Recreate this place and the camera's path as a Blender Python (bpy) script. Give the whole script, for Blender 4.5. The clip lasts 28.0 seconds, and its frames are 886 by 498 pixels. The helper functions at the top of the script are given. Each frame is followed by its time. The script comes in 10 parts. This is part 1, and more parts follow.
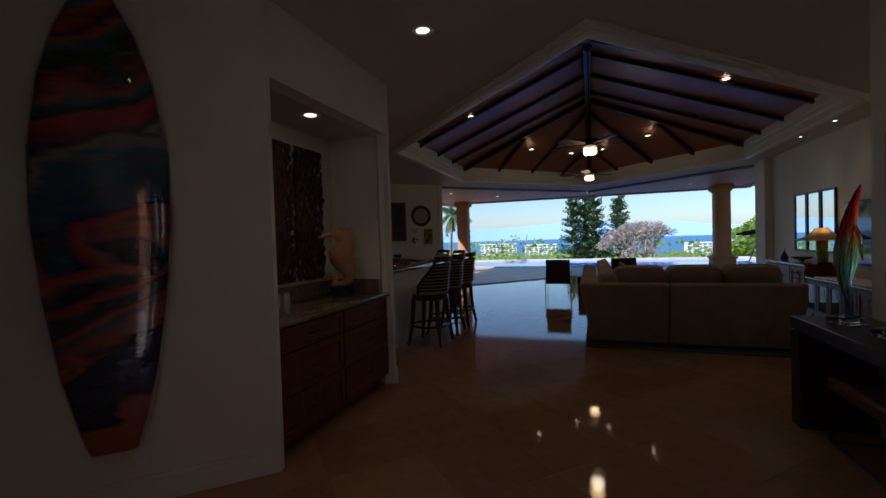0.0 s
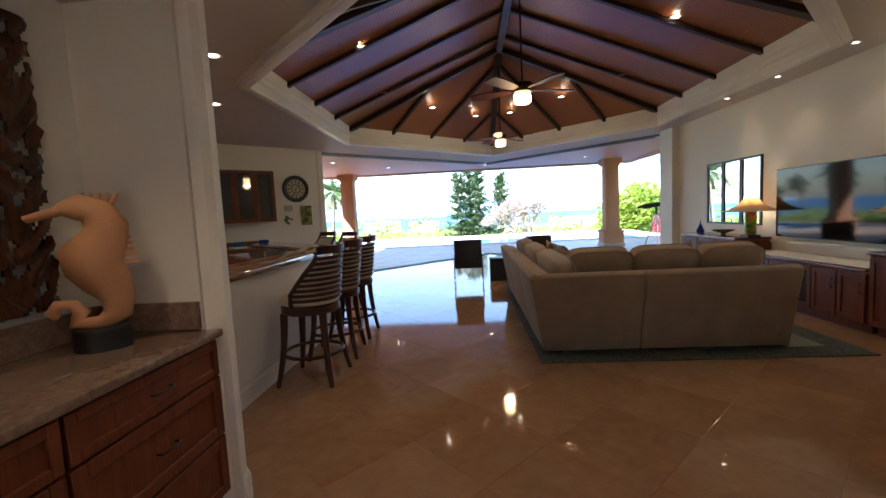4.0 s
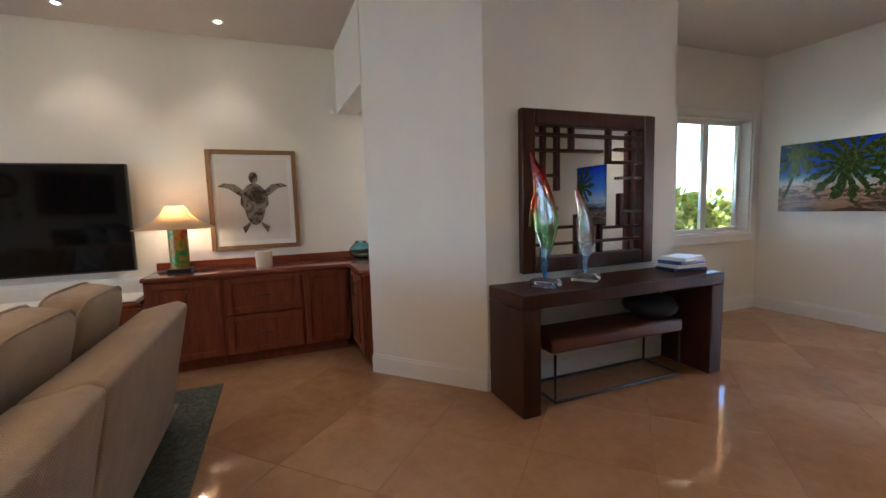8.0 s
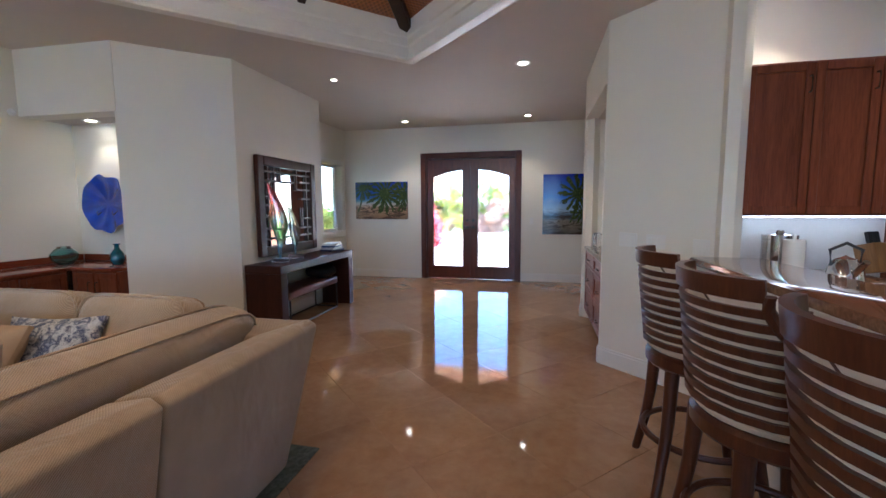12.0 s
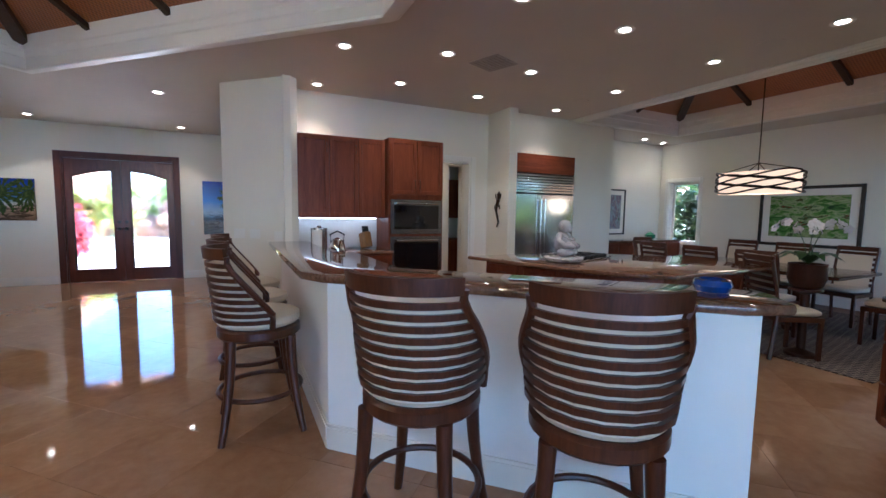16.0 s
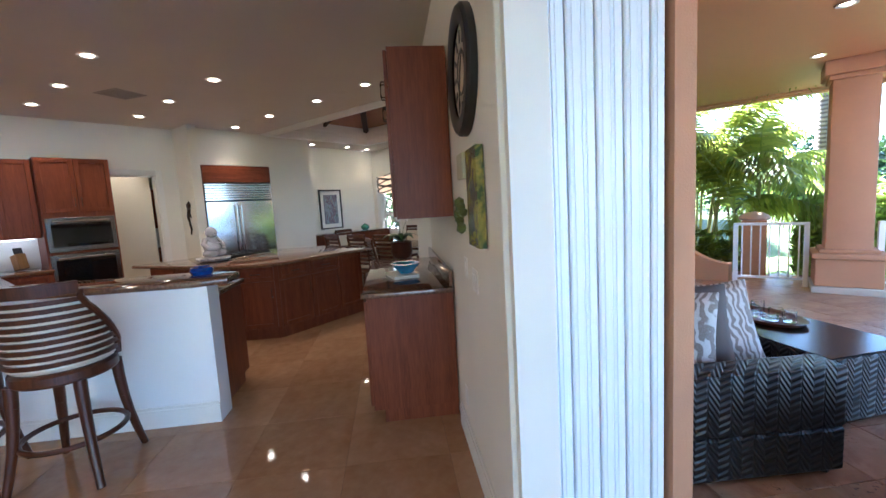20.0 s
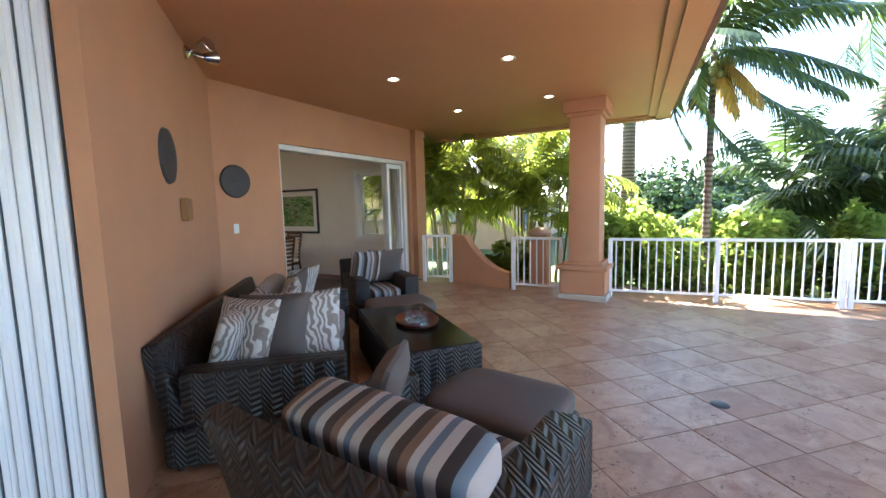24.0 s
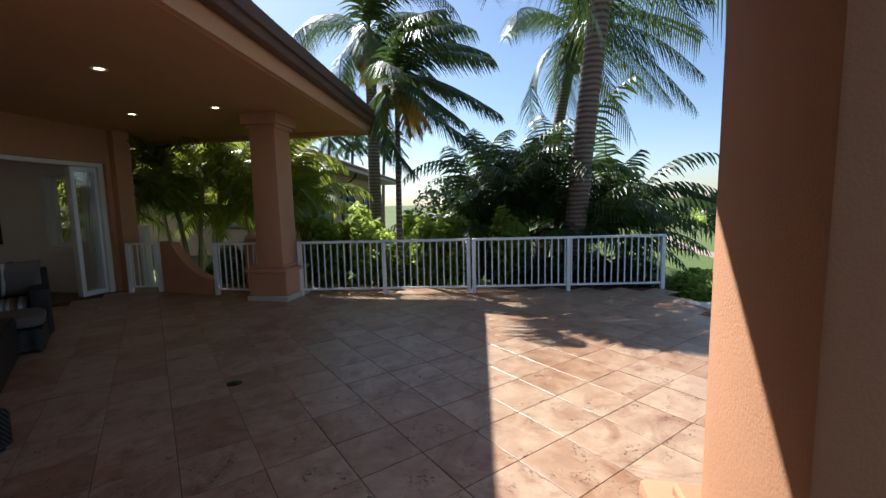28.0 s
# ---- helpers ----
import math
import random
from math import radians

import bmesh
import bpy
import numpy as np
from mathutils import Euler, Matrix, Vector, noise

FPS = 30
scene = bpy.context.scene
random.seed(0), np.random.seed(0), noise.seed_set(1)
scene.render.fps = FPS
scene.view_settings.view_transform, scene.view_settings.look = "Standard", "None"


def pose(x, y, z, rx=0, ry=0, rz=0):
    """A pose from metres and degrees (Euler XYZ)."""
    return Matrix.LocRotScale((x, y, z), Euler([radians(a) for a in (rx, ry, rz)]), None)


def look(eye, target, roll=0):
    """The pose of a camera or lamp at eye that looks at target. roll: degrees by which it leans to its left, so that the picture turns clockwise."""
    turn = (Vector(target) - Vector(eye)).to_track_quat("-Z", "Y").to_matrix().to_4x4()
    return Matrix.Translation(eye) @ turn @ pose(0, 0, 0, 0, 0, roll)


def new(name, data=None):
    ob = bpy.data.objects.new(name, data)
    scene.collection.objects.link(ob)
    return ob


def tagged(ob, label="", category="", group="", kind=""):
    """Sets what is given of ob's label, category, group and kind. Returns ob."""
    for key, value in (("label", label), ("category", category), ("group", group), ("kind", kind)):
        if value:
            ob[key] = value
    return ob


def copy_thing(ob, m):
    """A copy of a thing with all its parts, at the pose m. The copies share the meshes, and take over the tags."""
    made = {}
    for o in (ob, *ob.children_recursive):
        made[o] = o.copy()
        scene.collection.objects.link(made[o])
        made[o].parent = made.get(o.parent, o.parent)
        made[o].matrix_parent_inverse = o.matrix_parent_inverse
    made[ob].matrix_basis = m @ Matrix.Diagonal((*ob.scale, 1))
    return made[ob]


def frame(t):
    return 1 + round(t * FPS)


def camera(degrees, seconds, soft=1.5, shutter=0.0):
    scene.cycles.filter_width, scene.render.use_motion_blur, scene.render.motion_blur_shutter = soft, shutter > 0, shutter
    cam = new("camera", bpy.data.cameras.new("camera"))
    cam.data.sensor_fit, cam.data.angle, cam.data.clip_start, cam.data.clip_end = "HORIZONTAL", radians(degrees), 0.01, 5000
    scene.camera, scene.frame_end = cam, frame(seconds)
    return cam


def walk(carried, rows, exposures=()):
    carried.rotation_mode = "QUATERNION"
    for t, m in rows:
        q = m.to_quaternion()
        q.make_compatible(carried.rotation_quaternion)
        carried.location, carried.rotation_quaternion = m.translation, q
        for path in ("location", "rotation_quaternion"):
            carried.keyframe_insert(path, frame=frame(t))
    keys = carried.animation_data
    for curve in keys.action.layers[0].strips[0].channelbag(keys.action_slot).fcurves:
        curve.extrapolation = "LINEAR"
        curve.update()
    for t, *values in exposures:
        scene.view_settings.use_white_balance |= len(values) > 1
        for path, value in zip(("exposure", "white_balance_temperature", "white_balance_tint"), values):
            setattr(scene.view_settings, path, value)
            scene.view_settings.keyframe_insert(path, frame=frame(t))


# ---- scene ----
cam = camera(93.4, 28.0)
PATH = [
    (0, (1.073, -0.028, 1.406), (0.407, 1.857, 1.361), -1.8),
    (0.5, (1.036, -0.062, 1.406), (0.043, 1.673, 1.339), -1.8),
    (1, (1.015, -0.058, 1.401), (-0.075, 1.617, 1.308), -1.0),
    (1.5, (0.985, -0.016, 1.398), (-0.167, 1.615, 1.274), -1.7),
    (2, (0.864, 0.149, 1.406), (-0.26, 1.8, 1.293), -1.7),
    (2.5, (0.751, 0.457, 1.378), (-0.32, 2.141, 1.246), -2.2),
    (3, (0.611, 0.876, 1.378), (-0.305, 2.644, 1.189), -1.3),
    (3.5, (0.492, 1.295, 1.401), (-0.009, 3.22, 1.198), -3.2),
    (4, (0.402, 1.755, 1.402), (0.271, 3.743, 1.231), -2.8),
    (4.5, (0.33, 2.215, 1.395), (0.679, 4.175, 1.204), -3.3),
    (6.5, (0.11, 3.986, 1.293), (1.8, 5.035, 1.084), 0.3),
    (7, (0.191, 4.303, 1.335), (2.086, 4.893, 1.082), -1.7),
    (7.5, (0.334, 4.532, 1.352), (2.313, 4.669, 1.097), -0.6),
    (8, (0.313, 5.003, 1.337), (2.163, 4.27, 1.133), -1.7),
    (8.5, (0.261, 5.267, 1.339), (1.897, 4.143, 1.095), -1.3),
    (9, (0.226, 5.609, 1.329), (1.572, 4.146, 1.115), -1.7),
    (9.5, (0.137, 5.951, 1.347), (1.293, 4.336, 1.12), -0.3),
    (10, (0.066, 6.281, 1.357), (1.062, 4.557, 1.17), -0.2),
    (10.5, (-0.038, 6.623, 1.349), (0.939, 4.887, 1.177), -1.1),
    (11, (-0.145, 6.942, 1.363), (0.68, 5.127, 1.206), -0.2),
    (11.5, (-0.209, 7.27, 1.368), (0.415, 5.379, 1.176), -0.2),
    (12, (-0.205, 7.555, 1.396), (0.228, 5.614, 1.197), -0.3),
    (12.5, (-0.242, 7.88, 1.416), (-0.119, 5.895, 1.202), -0.5),
    (13, (-0.314, 8.104, 1.407), (-0.422, 6.114, 1.237), -0.8),
    (13.5, (-0.44, 8.4, 1.414), (-0.797, 6.439, 1.275), -1.2),
    (15.5, (-0.761, 9.316, 1.461), (-1.546, 7.487, 1.26), -0.9),
    (16, (-0.905, 9.55, 1.408), (-1.793, 7.766, 1.234), 0.8),
    (16.5, (-1.062, 9.812, 1.42), (-2.06, 8.091, 1.223), -0.8),
    (17, (-1.189, 10.073, 1.436), (-2.182, 8.351, 1.211), -0.9),
    (17.5, (-1.263, 10.386, 1.479), (-2.366, 8.738, 1.215), -0.4),
    (18, (-1.28, 10.683, 1.483), (-2.485, 9.114, 1.189), -2.6),
    (18.5, (-1.301, 11.064, 1.491), (-2.596, 9.573, 1.175), -0.2),
    (19, (-1.387, 11.323, 1.494), (-2.863, 9.999, 1.232), -0.9),
    (19.5, (-1.531, 11.514, 1.489), (-3.079, 10.274, 1.236), -2.1),
    (20, (-1.635, 11.73, 1.489), (-3.192, 10.494, 1.266), -3.3),
    (20.5, (-1.767, 12.019, 1.467), (-3.345, 10.811, 1.239), -1.7),
    (21, (-1.896, 12.249, 1.462), (-3.478, 11.051, 1.219), -1.7),
    (21.5, (-2.003, 12.444, 1.482), (-3.607, 11.264, 1.293), -1.9),
    (23.5, (-2.422, 13.514, 1.489), (-4.091, 12.43, 1.283), -1.0),
    (24, (-2.562, 13.773, 1.486), (-4.292, 12.792, 1.278), -1.4),
    (24.5, (-2.699, 14.067, 1.496), (-4.503, 13.215, 1.344), -2.1),
    (25, (-2.771, 14.421, 1.487), (-4.651, 13.772, 1.272), -0.8),
    (25.5, (-2.817, 14.734, 1.498), (-4.764, 14.32, 1.311), -1.3),
    (26, (-2.851, 15.027, 1.497), (-4.81, 14.656, 1.336), -1.4),
    (26.5, (-2.845, 15.383, 1.494), (-4.797, 14.994, 1.294), -0.8),
    (27, (-2.917, 15.696, 1.49), (-4.861, 15.276, 1.284), -0.3),
    (27.5, (-2.946, 16.057, 1.491), (-4.897, 15.646, 1.332), -1.6),
    (28, (-2.969, 16.466, 1.49), (-4.927, 16.118, 1.278), -1.3),
]
EXPOSURES = [(0.0, 0.85, 5400, 10), (0.6, 1.5, 5900, 10), (1.0, 2.1, 6300, 10), (1.5, 2.7, 6200, 10), (2.0, 3.3, 6200, 10), (3.0, 3.7, 5900, 10), (4.0, 3.1, 5700, 10), (4.5, 3.0, 5600, 10), (6.5, 2.7, 5050, 10), (7.0, 2.75, 4750, 10), (8.0, 3.95, 5100, 10), (9.0, 4.5, 5250, 10), (10.0, 4.2, 5200, 10), (11.0, 3.9, 4950, 10), (12.0, 3.88, 4800, 10), (13.5, 3.6, 4850, 10), (16.0, 3.9, 4650, 10), (17.0, 3.95, 4550, 10), (18.0, 4.12, 4700, 10), (20.0, 4.2, 5050, 10), (21.5, 3.78, 5550, 10), (23.5, 3.68, 5850, 10), (25.0, 3.47, 6150, 10), (26.0, 2.65, 6150, 10), (27.0, 1.8, 5950, 10), (28.0, 0.95, 6050, 10)]
walk(cam, [(t, look(eye, target, roll)) for t, eye, target, roll in PATH], EXPOSURES)

# ---------------------------------------------------------------- light
SUN = Vector((-0.483, -0.498, 0.72)).normalized()
world = bpy.data.worlds.new("sky")
scene.world = world
world.use_nodes = True
wn = world.node_tree.nodes
sky = wn.new("ShaderNodeTexSky")
sky.sky_type, sky.sun_disc = "NISHITA", False
sky.sun_elevation = math.asin(SUN.z)
sky.sun_rotation = math.atan2(SUN.x, SUN.y)
sky.air_density, sky.dust_density, sky.ozone_density = 1.0, 0.7, 2.0
world.node_tree.links.new(sky.outputs[0], wn["Background"].inputs[0])
wn["Background"].inputs[1].default_value = 0.08
sun_data = bpy.data.lights.new("sun", "SUN")
sun_data.energy, sun_data.angle, sun_data.color = 5.0, radians(0.53), (1.0, 0.95, 0.88)
sun = new("sun", sun_data)
sun.matrix_world = look(SUN * 60, (0, 0, 0))


# ---------------------------------------------------------------- building blocks
def box(bm, a, b, m=None, bevel=0.0, seg=1):
    """A box from corner a to corner b, turned by m."""
    a, b = Vector(a), Vector(b)
    r = bmesh.ops.create_cube(bm, size=1.0)
    vs = r["verts"]
    bmesh.ops.scale(bm, vec=b - a, verts=vs)
    bmesh.ops.translate(bm, vec=(a + b) / 2, verts=vs)
    if bevel:
        es = list({e for v in vs for e in v.link_edges})
        r = bmesh.ops.bevel(bm, geom=es, offset=bevel, segments=seg, profile=0.5, affect="EDGES")
        vs = list({v for f in r["faces"] for v in f.verts} | {v for v in vs if v.is_valid})
    if m is not None:
        bmesh.ops.transform(bm, matrix=m, verts=vs)
    return vs


def cyl(bm, p, q, r0, r1=None, seg=16, caps=True):
    """A round bar from p to q."""
    p, q = Vector(p), Vector(q)
    d = q - p
    m = Matrix.Translation((p + q) / 2) @ d.to_track_quat("Z", "Y").to_matrix().to_4x4()
    return bmesh.ops.create_cone(bm, cap_ends=caps, segments=seg, radius1=r0, radius2=r0 if r1 is None else r1, depth=d.length, matrix=m)["verts"]


def lathe(bm, prof, seg=24, m=None, caps=True):
    """A turned body from (radius, height) pairs."""
    rings = []
    for r, z in prof:
        rings.append([bm.verts.new((r * math.cos(2 * math.pi * i / seg), r * math.sin(2 * math.pi * i / seg), z)) for i in range(seg)])
    for a, b in zip(rings, rings[1:]):
        for i in range(seg):
            bm.faces.new((a[i], a[(i + 1) % seg], b[(i + 1) % seg], b[i]))
    if caps:
        bm.faces.new(rings[0][::-1])
        bm.faces.new(rings[-1])
    if m is not None:
        bmesh.ops.transform(bm, matrix=m, verts=[v for r in rings for v in r])
    return [v for r in rings for v in r]


def prism(bm, poly, z0, z1, m=None):
    """An upright prism over a polygon."""
    lo = [bm.verts.new((x, y, z0)) for x, y in poly]
    hi = [bm.verts.new((x, y, z1)) for x, y in poly]
    n = len(poly)
    bm.faces.new(lo[::-1])
    bm.faces.new(hi)
    for i in range(n):
        bm.faces.new((lo[i], lo[(i + 1) % n], hi[(i + 1) % n], hi[i]))
    bmesh.ops.recalc_face_normals(bm, faces=bm.faces)
    if m is not None:
        bmesh.ops.transform(bm, matrix=m, verts=lo + hi)
    return lo + hi


def tube(bm, pts, r, seg=8, closed=False, ends=None):
    """A round tube along points; ends: radius factor at the last point."""
    pts = [Vector(p) for p in pts]
    n = len(pts)
    rings = []
    for i, p in enumerate(pts):
        d = (pts[(i + 1) % n] if closed or i < n - 1 else p) - (pts[i - 1] if closed or i > 0 else p)
        q = d.to_track_quat("Z", "Y")
        rr = r * (1 + ((ends or 1) - 1) * i / max(1, n - 1))
        rings.append([bm.verts.new(p + q @ Vector((rr * math.cos(2 * math.pi * k / seg), rr * math.sin(2 * math.pi * k / seg), 0))) for k in range(seg)])
    for i in range(n if closed else n - 1):
        a, b = rings[i], rings[(i + 1) % n]
        off = 0
        if closed and i == n - 1:
            off = min(range(seg), key=lambda o: (a[0].co - b[o].co).length)
        for k in range(seg):
            bm.faces.new((a[k], a[(k + 1) % seg], b[(k + 1 + off) % seg], b[(k + off) % seg]))
    if not closed:
        bm.faces.new(rings[0][::-1])
        bm.faces.new(rings[-1])
    bmesh.ops.recalc_face_normals(bm, faces=bm.faces)


def mesh_of(bm, name, mat, smooth=None):
    me = bpy.data.meshes.new(name)
    bm.to_mesh(me)
    bm.free()
    if mat is not None:
        me.materials.append(mat)
    if smooth:
        me.shade_smooth()
        me.set_sharp_from_angle(angle=radians(smooth))
    return me


def part(name, bm, mat, parent=None, label="", m=None, smooth=40):
    """Links a bmesh as one mesh object, under a thing or a part."""
    ob = new(name, mesh_of(bm, name, mat, smooth))
    if parent is not None:
        ob.parent = parent
    if m is not None:
        ob.matrix_basis = m
    if label:
        ob["label"] = label
    return ob


def thing(name, label, category, m=None, group="", kind=""):
    """An Empty at a thing's base, to hold its parts."""
    ob = new(name)
    ob.empty_display_size = 0.1
    if m is not None:
        ob.matrix_basis = m
    return tagged(ob, label, category, group, kind)


def solid(name, bm, mat, label, category, m=None, group="", kind="", smooth=40):
    """A thing of one mesh."""
    return tagged(part(name, bm, mat, None, "", m, smooth), label, category, group, kind)


B = bmesh.new


# ---------------------------------------------------------------- materials
def mat_new(name):
    m = bpy.data.materials.new(name)
    m.use_nodes = True
    nt = m.node_tree
    return m, nt, nt.nodes["Principled BSDF"]


def node(nt, kind, **inputs):
    n = nt.nodes.new(kind)
    for k, v in inputs.items():
        n.inputs[k.replace("_", " ")].default_value = v
    return n


def ramp(nt, src, stops):
    r = nt.nodes.new("ShaderNodeValToRGB")
    e = r.color_ramp.elements
    while len(e) < len(stops):
        e.new(0.5)
    for el, (p, c) in zip(e, stops):
        el.position, el.color = p, (*c, 1)
    nt.links.new(src, r.inputs[0])
    return r.outputs[0]


def mix(nt, fac, a, b, mode="MIX"):
    n = nt.nodes.new("ShaderNodeMix")
    n.data_type, n.blend_type = "RGBA", mode
    for k, v in ((0, fac), (6, a), (7, b)):
        if isinstance(v, (int, float)):
            n.inputs[k].default_value = v
        elif isinstance(v, tuple):
            n.inputs[k].default_value = (*v, 1)
        else:
            nt.links.new(v, n.inputs[k])
    return n.outputs[2]


def coords(nt, scale=(1, 1, 1), rot=(0, 0, 0), which="Object"):
    tc = nt.nodes.new("ShaderNodeTexCoord")
    mp = nt.nodes.new("ShaderNodeMapping")
    mp.inputs["Scale"].default_value, mp.inputs["Rotation"].default_value = scale, rot
    nt.links.new(tc.outputs[which], mp.inputs[0])
    return mp.outputs[0]


def noise_tex(nt, co, scale, detail=4.0, rough=0.55, dist=0.0):
    n = node(nt, "ShaderNodeTexNoise", Scale=scale, Detail=detail, Roughness=rough, Distortion=dist)
    nt.links.new(co, n.inputs["Vector"])
    return n.outputs[0]


def bump(nt, bsdf, src, strength, dist=0.01):
    b = node(nt, "ShaderNodeBump", Strength=strength, Distance=dist)
    nt.links.new(src, b.inputs["Height"])
    nt.links.new(b.outputs[0], bsdf.inputs["Normal"])


def shade(c, k):
    return tuple(min(1.0, v * k) for v in c)


def plain(name, c, rough=0.5, metal=0.0, var=0.08, scale=3.0, bmp=0.0, bscale=60.0, spec=0.5, coat=0.0):
    """Paint, plastic or metal with broad and fine variation."""
    m, nt, b = mat_new(name)
    co = coords(nt)
    n1 = noise_tex(nt, co, scale, 5)
    n2 = noise_tex(nt, co, scale * 14, 3)
    col = ramp(nt, n1, [(0.3, shade(c, 1 - var)), (0.7, shade(c, 1 + var))])
    col = mix(nt, 0.25 * min(1, var * 6), col, ramp(nt, n2, [(0.35, shade(c, 1 - var * 1.5)), (0.65, shade(c, 1 + var))]))
    nt.links.new(col, b.inputs["Base Color"])
    rr = nt.nodes.new("ShaderNodeMapRange")
    rr.inputs[3].default_value, rr.inputs[4].default_value = max(0.02, rough * 0.85), min(1, rough * 1.15)
    nt.links.new(n1, rr.inputs[0])
    nt.links.new(rr.outputs[0], b.inputs["Roughness"])
    b.inputs["Metallic"].default_value, b.inputs["Specular IOR Level"].default_value = metal, spec
    b.inputs["Coat Weight"].default_value = coat
    if bmp:
        bump(nt, b, noise_tex(nt, co, bscale, 3), bmp, 0.004)
    return m


def wood(name, dark, light, rough=0.35, axis=2, scale=1.0, coat=0.15):
    """Stained timber with grain along an axis."""
    m, nt, b = mat_new(name)
    s = [9.0, 9.0, 9.0]
    s[axis] = 0.7
    info = nt.nodes.new("ShaderNodeObjectInfo")
    co = coords(nt, tuple(v * scale for v in s))
    add = nt.nodes.new("ShaderNodeVectorMath")
    add.operation = "ADD"
    nt.links.new(co, add.inputs[0])
    nt.links.new(info.outputs["Random"], add.inputs[1])
    n1 = noise_tex(nt, add.outputs[0], 2.2, 6, 0.6, 0.6)
    n2 = noise_tex(nt, add.outputs[0], 14, 3, 0.6)
    col = ramp(nt, n1, [(0.25, dark), (0.55, tuple((a + c) / 2 for a, c in zip(dark, light))), (0.8, light)])
    col = mix(nt, 0.3, col, ramp(nt, n2, [(0.35, shade(dark, 0.8)), (0.7, light)]))
    nt.links.new(col, b.inputs["Base Color"])
    b.inputs["Roughness"].default_value, b.inputs["Coat Weight"].default_value, b.inputs["Coat Roughness"].default_value = rough, coat, 0.2
    b.inputs["Specular IOR Level"].default_value = 0.35
    bump(nt, b, n2, 0.08, 0.002)
    return m


def stone(name, stops, rough, scale=1.2, vein=0.5, bmp=0.05, coat=0.0, per=0.0, island=False):
    """Stone with clouds and veins; per: variation from piece to piece."""
    m, nt, b = mat_new(name)
    co = coords(nt, which="Object") if not per else None
    if per:
        geo = nt.nodes.new("ShaderNodeNewGeometry")
        info = nt.nodes.new("ShaderNodeObjectInfo")
        add = nt.nodes.new("ShaderNodeVectorMath")
        add.operation = "MULTIPLY_ADD"
        rnd = geo.outputs["Random Per Island"] if island else info.outputs["Random"]
        nt.links.new(rnd, add.inputs[0])
        add.inputs[1].default_value = (37, 53, 11)
        nt.links.new(geo.outputs["Position"], add.inputs[2])
        co = add.outputs[0]
    n1 = noise_tex(nt, co, scale, 6, 0.62, 0.8)
    n2 = noise_tex(nt, co, scale * 7, 5, 0.65, 0.3)
    col = ramp(nt, n1, stops)
    col = mix(nt, vein, col, ramp(nt, n2, [(0.3, shade(stops[0][1], 0.85)), (0.7, shade(stops[-1][1], 1.05))]))
    if per:
        col = mix(nt, per, col, ramp(nt, rnd, [(0.0, shade(stops[0][1], 0.85)), (1.0, shade(stops[-1][1], 1.1))]))
    nt.links.new(col, b.inputs["Base Color"])
    rr = nt.nodes.new("ShaderNodeMapRange")
    rr.inputs[3].default_value, rr.inputs[4].default_value = rough * 0.7, rough * 1.3
    nt.links.new(n2, rr.inputs[0])
    nt.links.new(rr.outputs[0], b.inputs["Roughness"])
    b.inputs["Coat Weight"].default_value = coat
    if bmp:
        bump(nt, b, n2, bmp, 0.004)
    return m


def glow(name, c, strength):
    m, nt, b = mat_new(name)
    b.inputs["Base Color"].default_value = (*c, 1)
    b.inputs["Emission Color"].default_value = (*c, 1)
    b.inputs["Emission Strength"].default_value = strength
    return m


def glass_mat(name, tint=(1, 1, 1), rough=0.0, ior=1.45):
    m, nt, b = mat_new(name)
    b.inputs["Base Color"].default_value = (*tint, 1)
    b.inputs["Roughness"].default_value, b.inputs["IOR"].default_value = rough, ior
    b.inputs["Transmission Weight"].default_value = 1.0
    return m


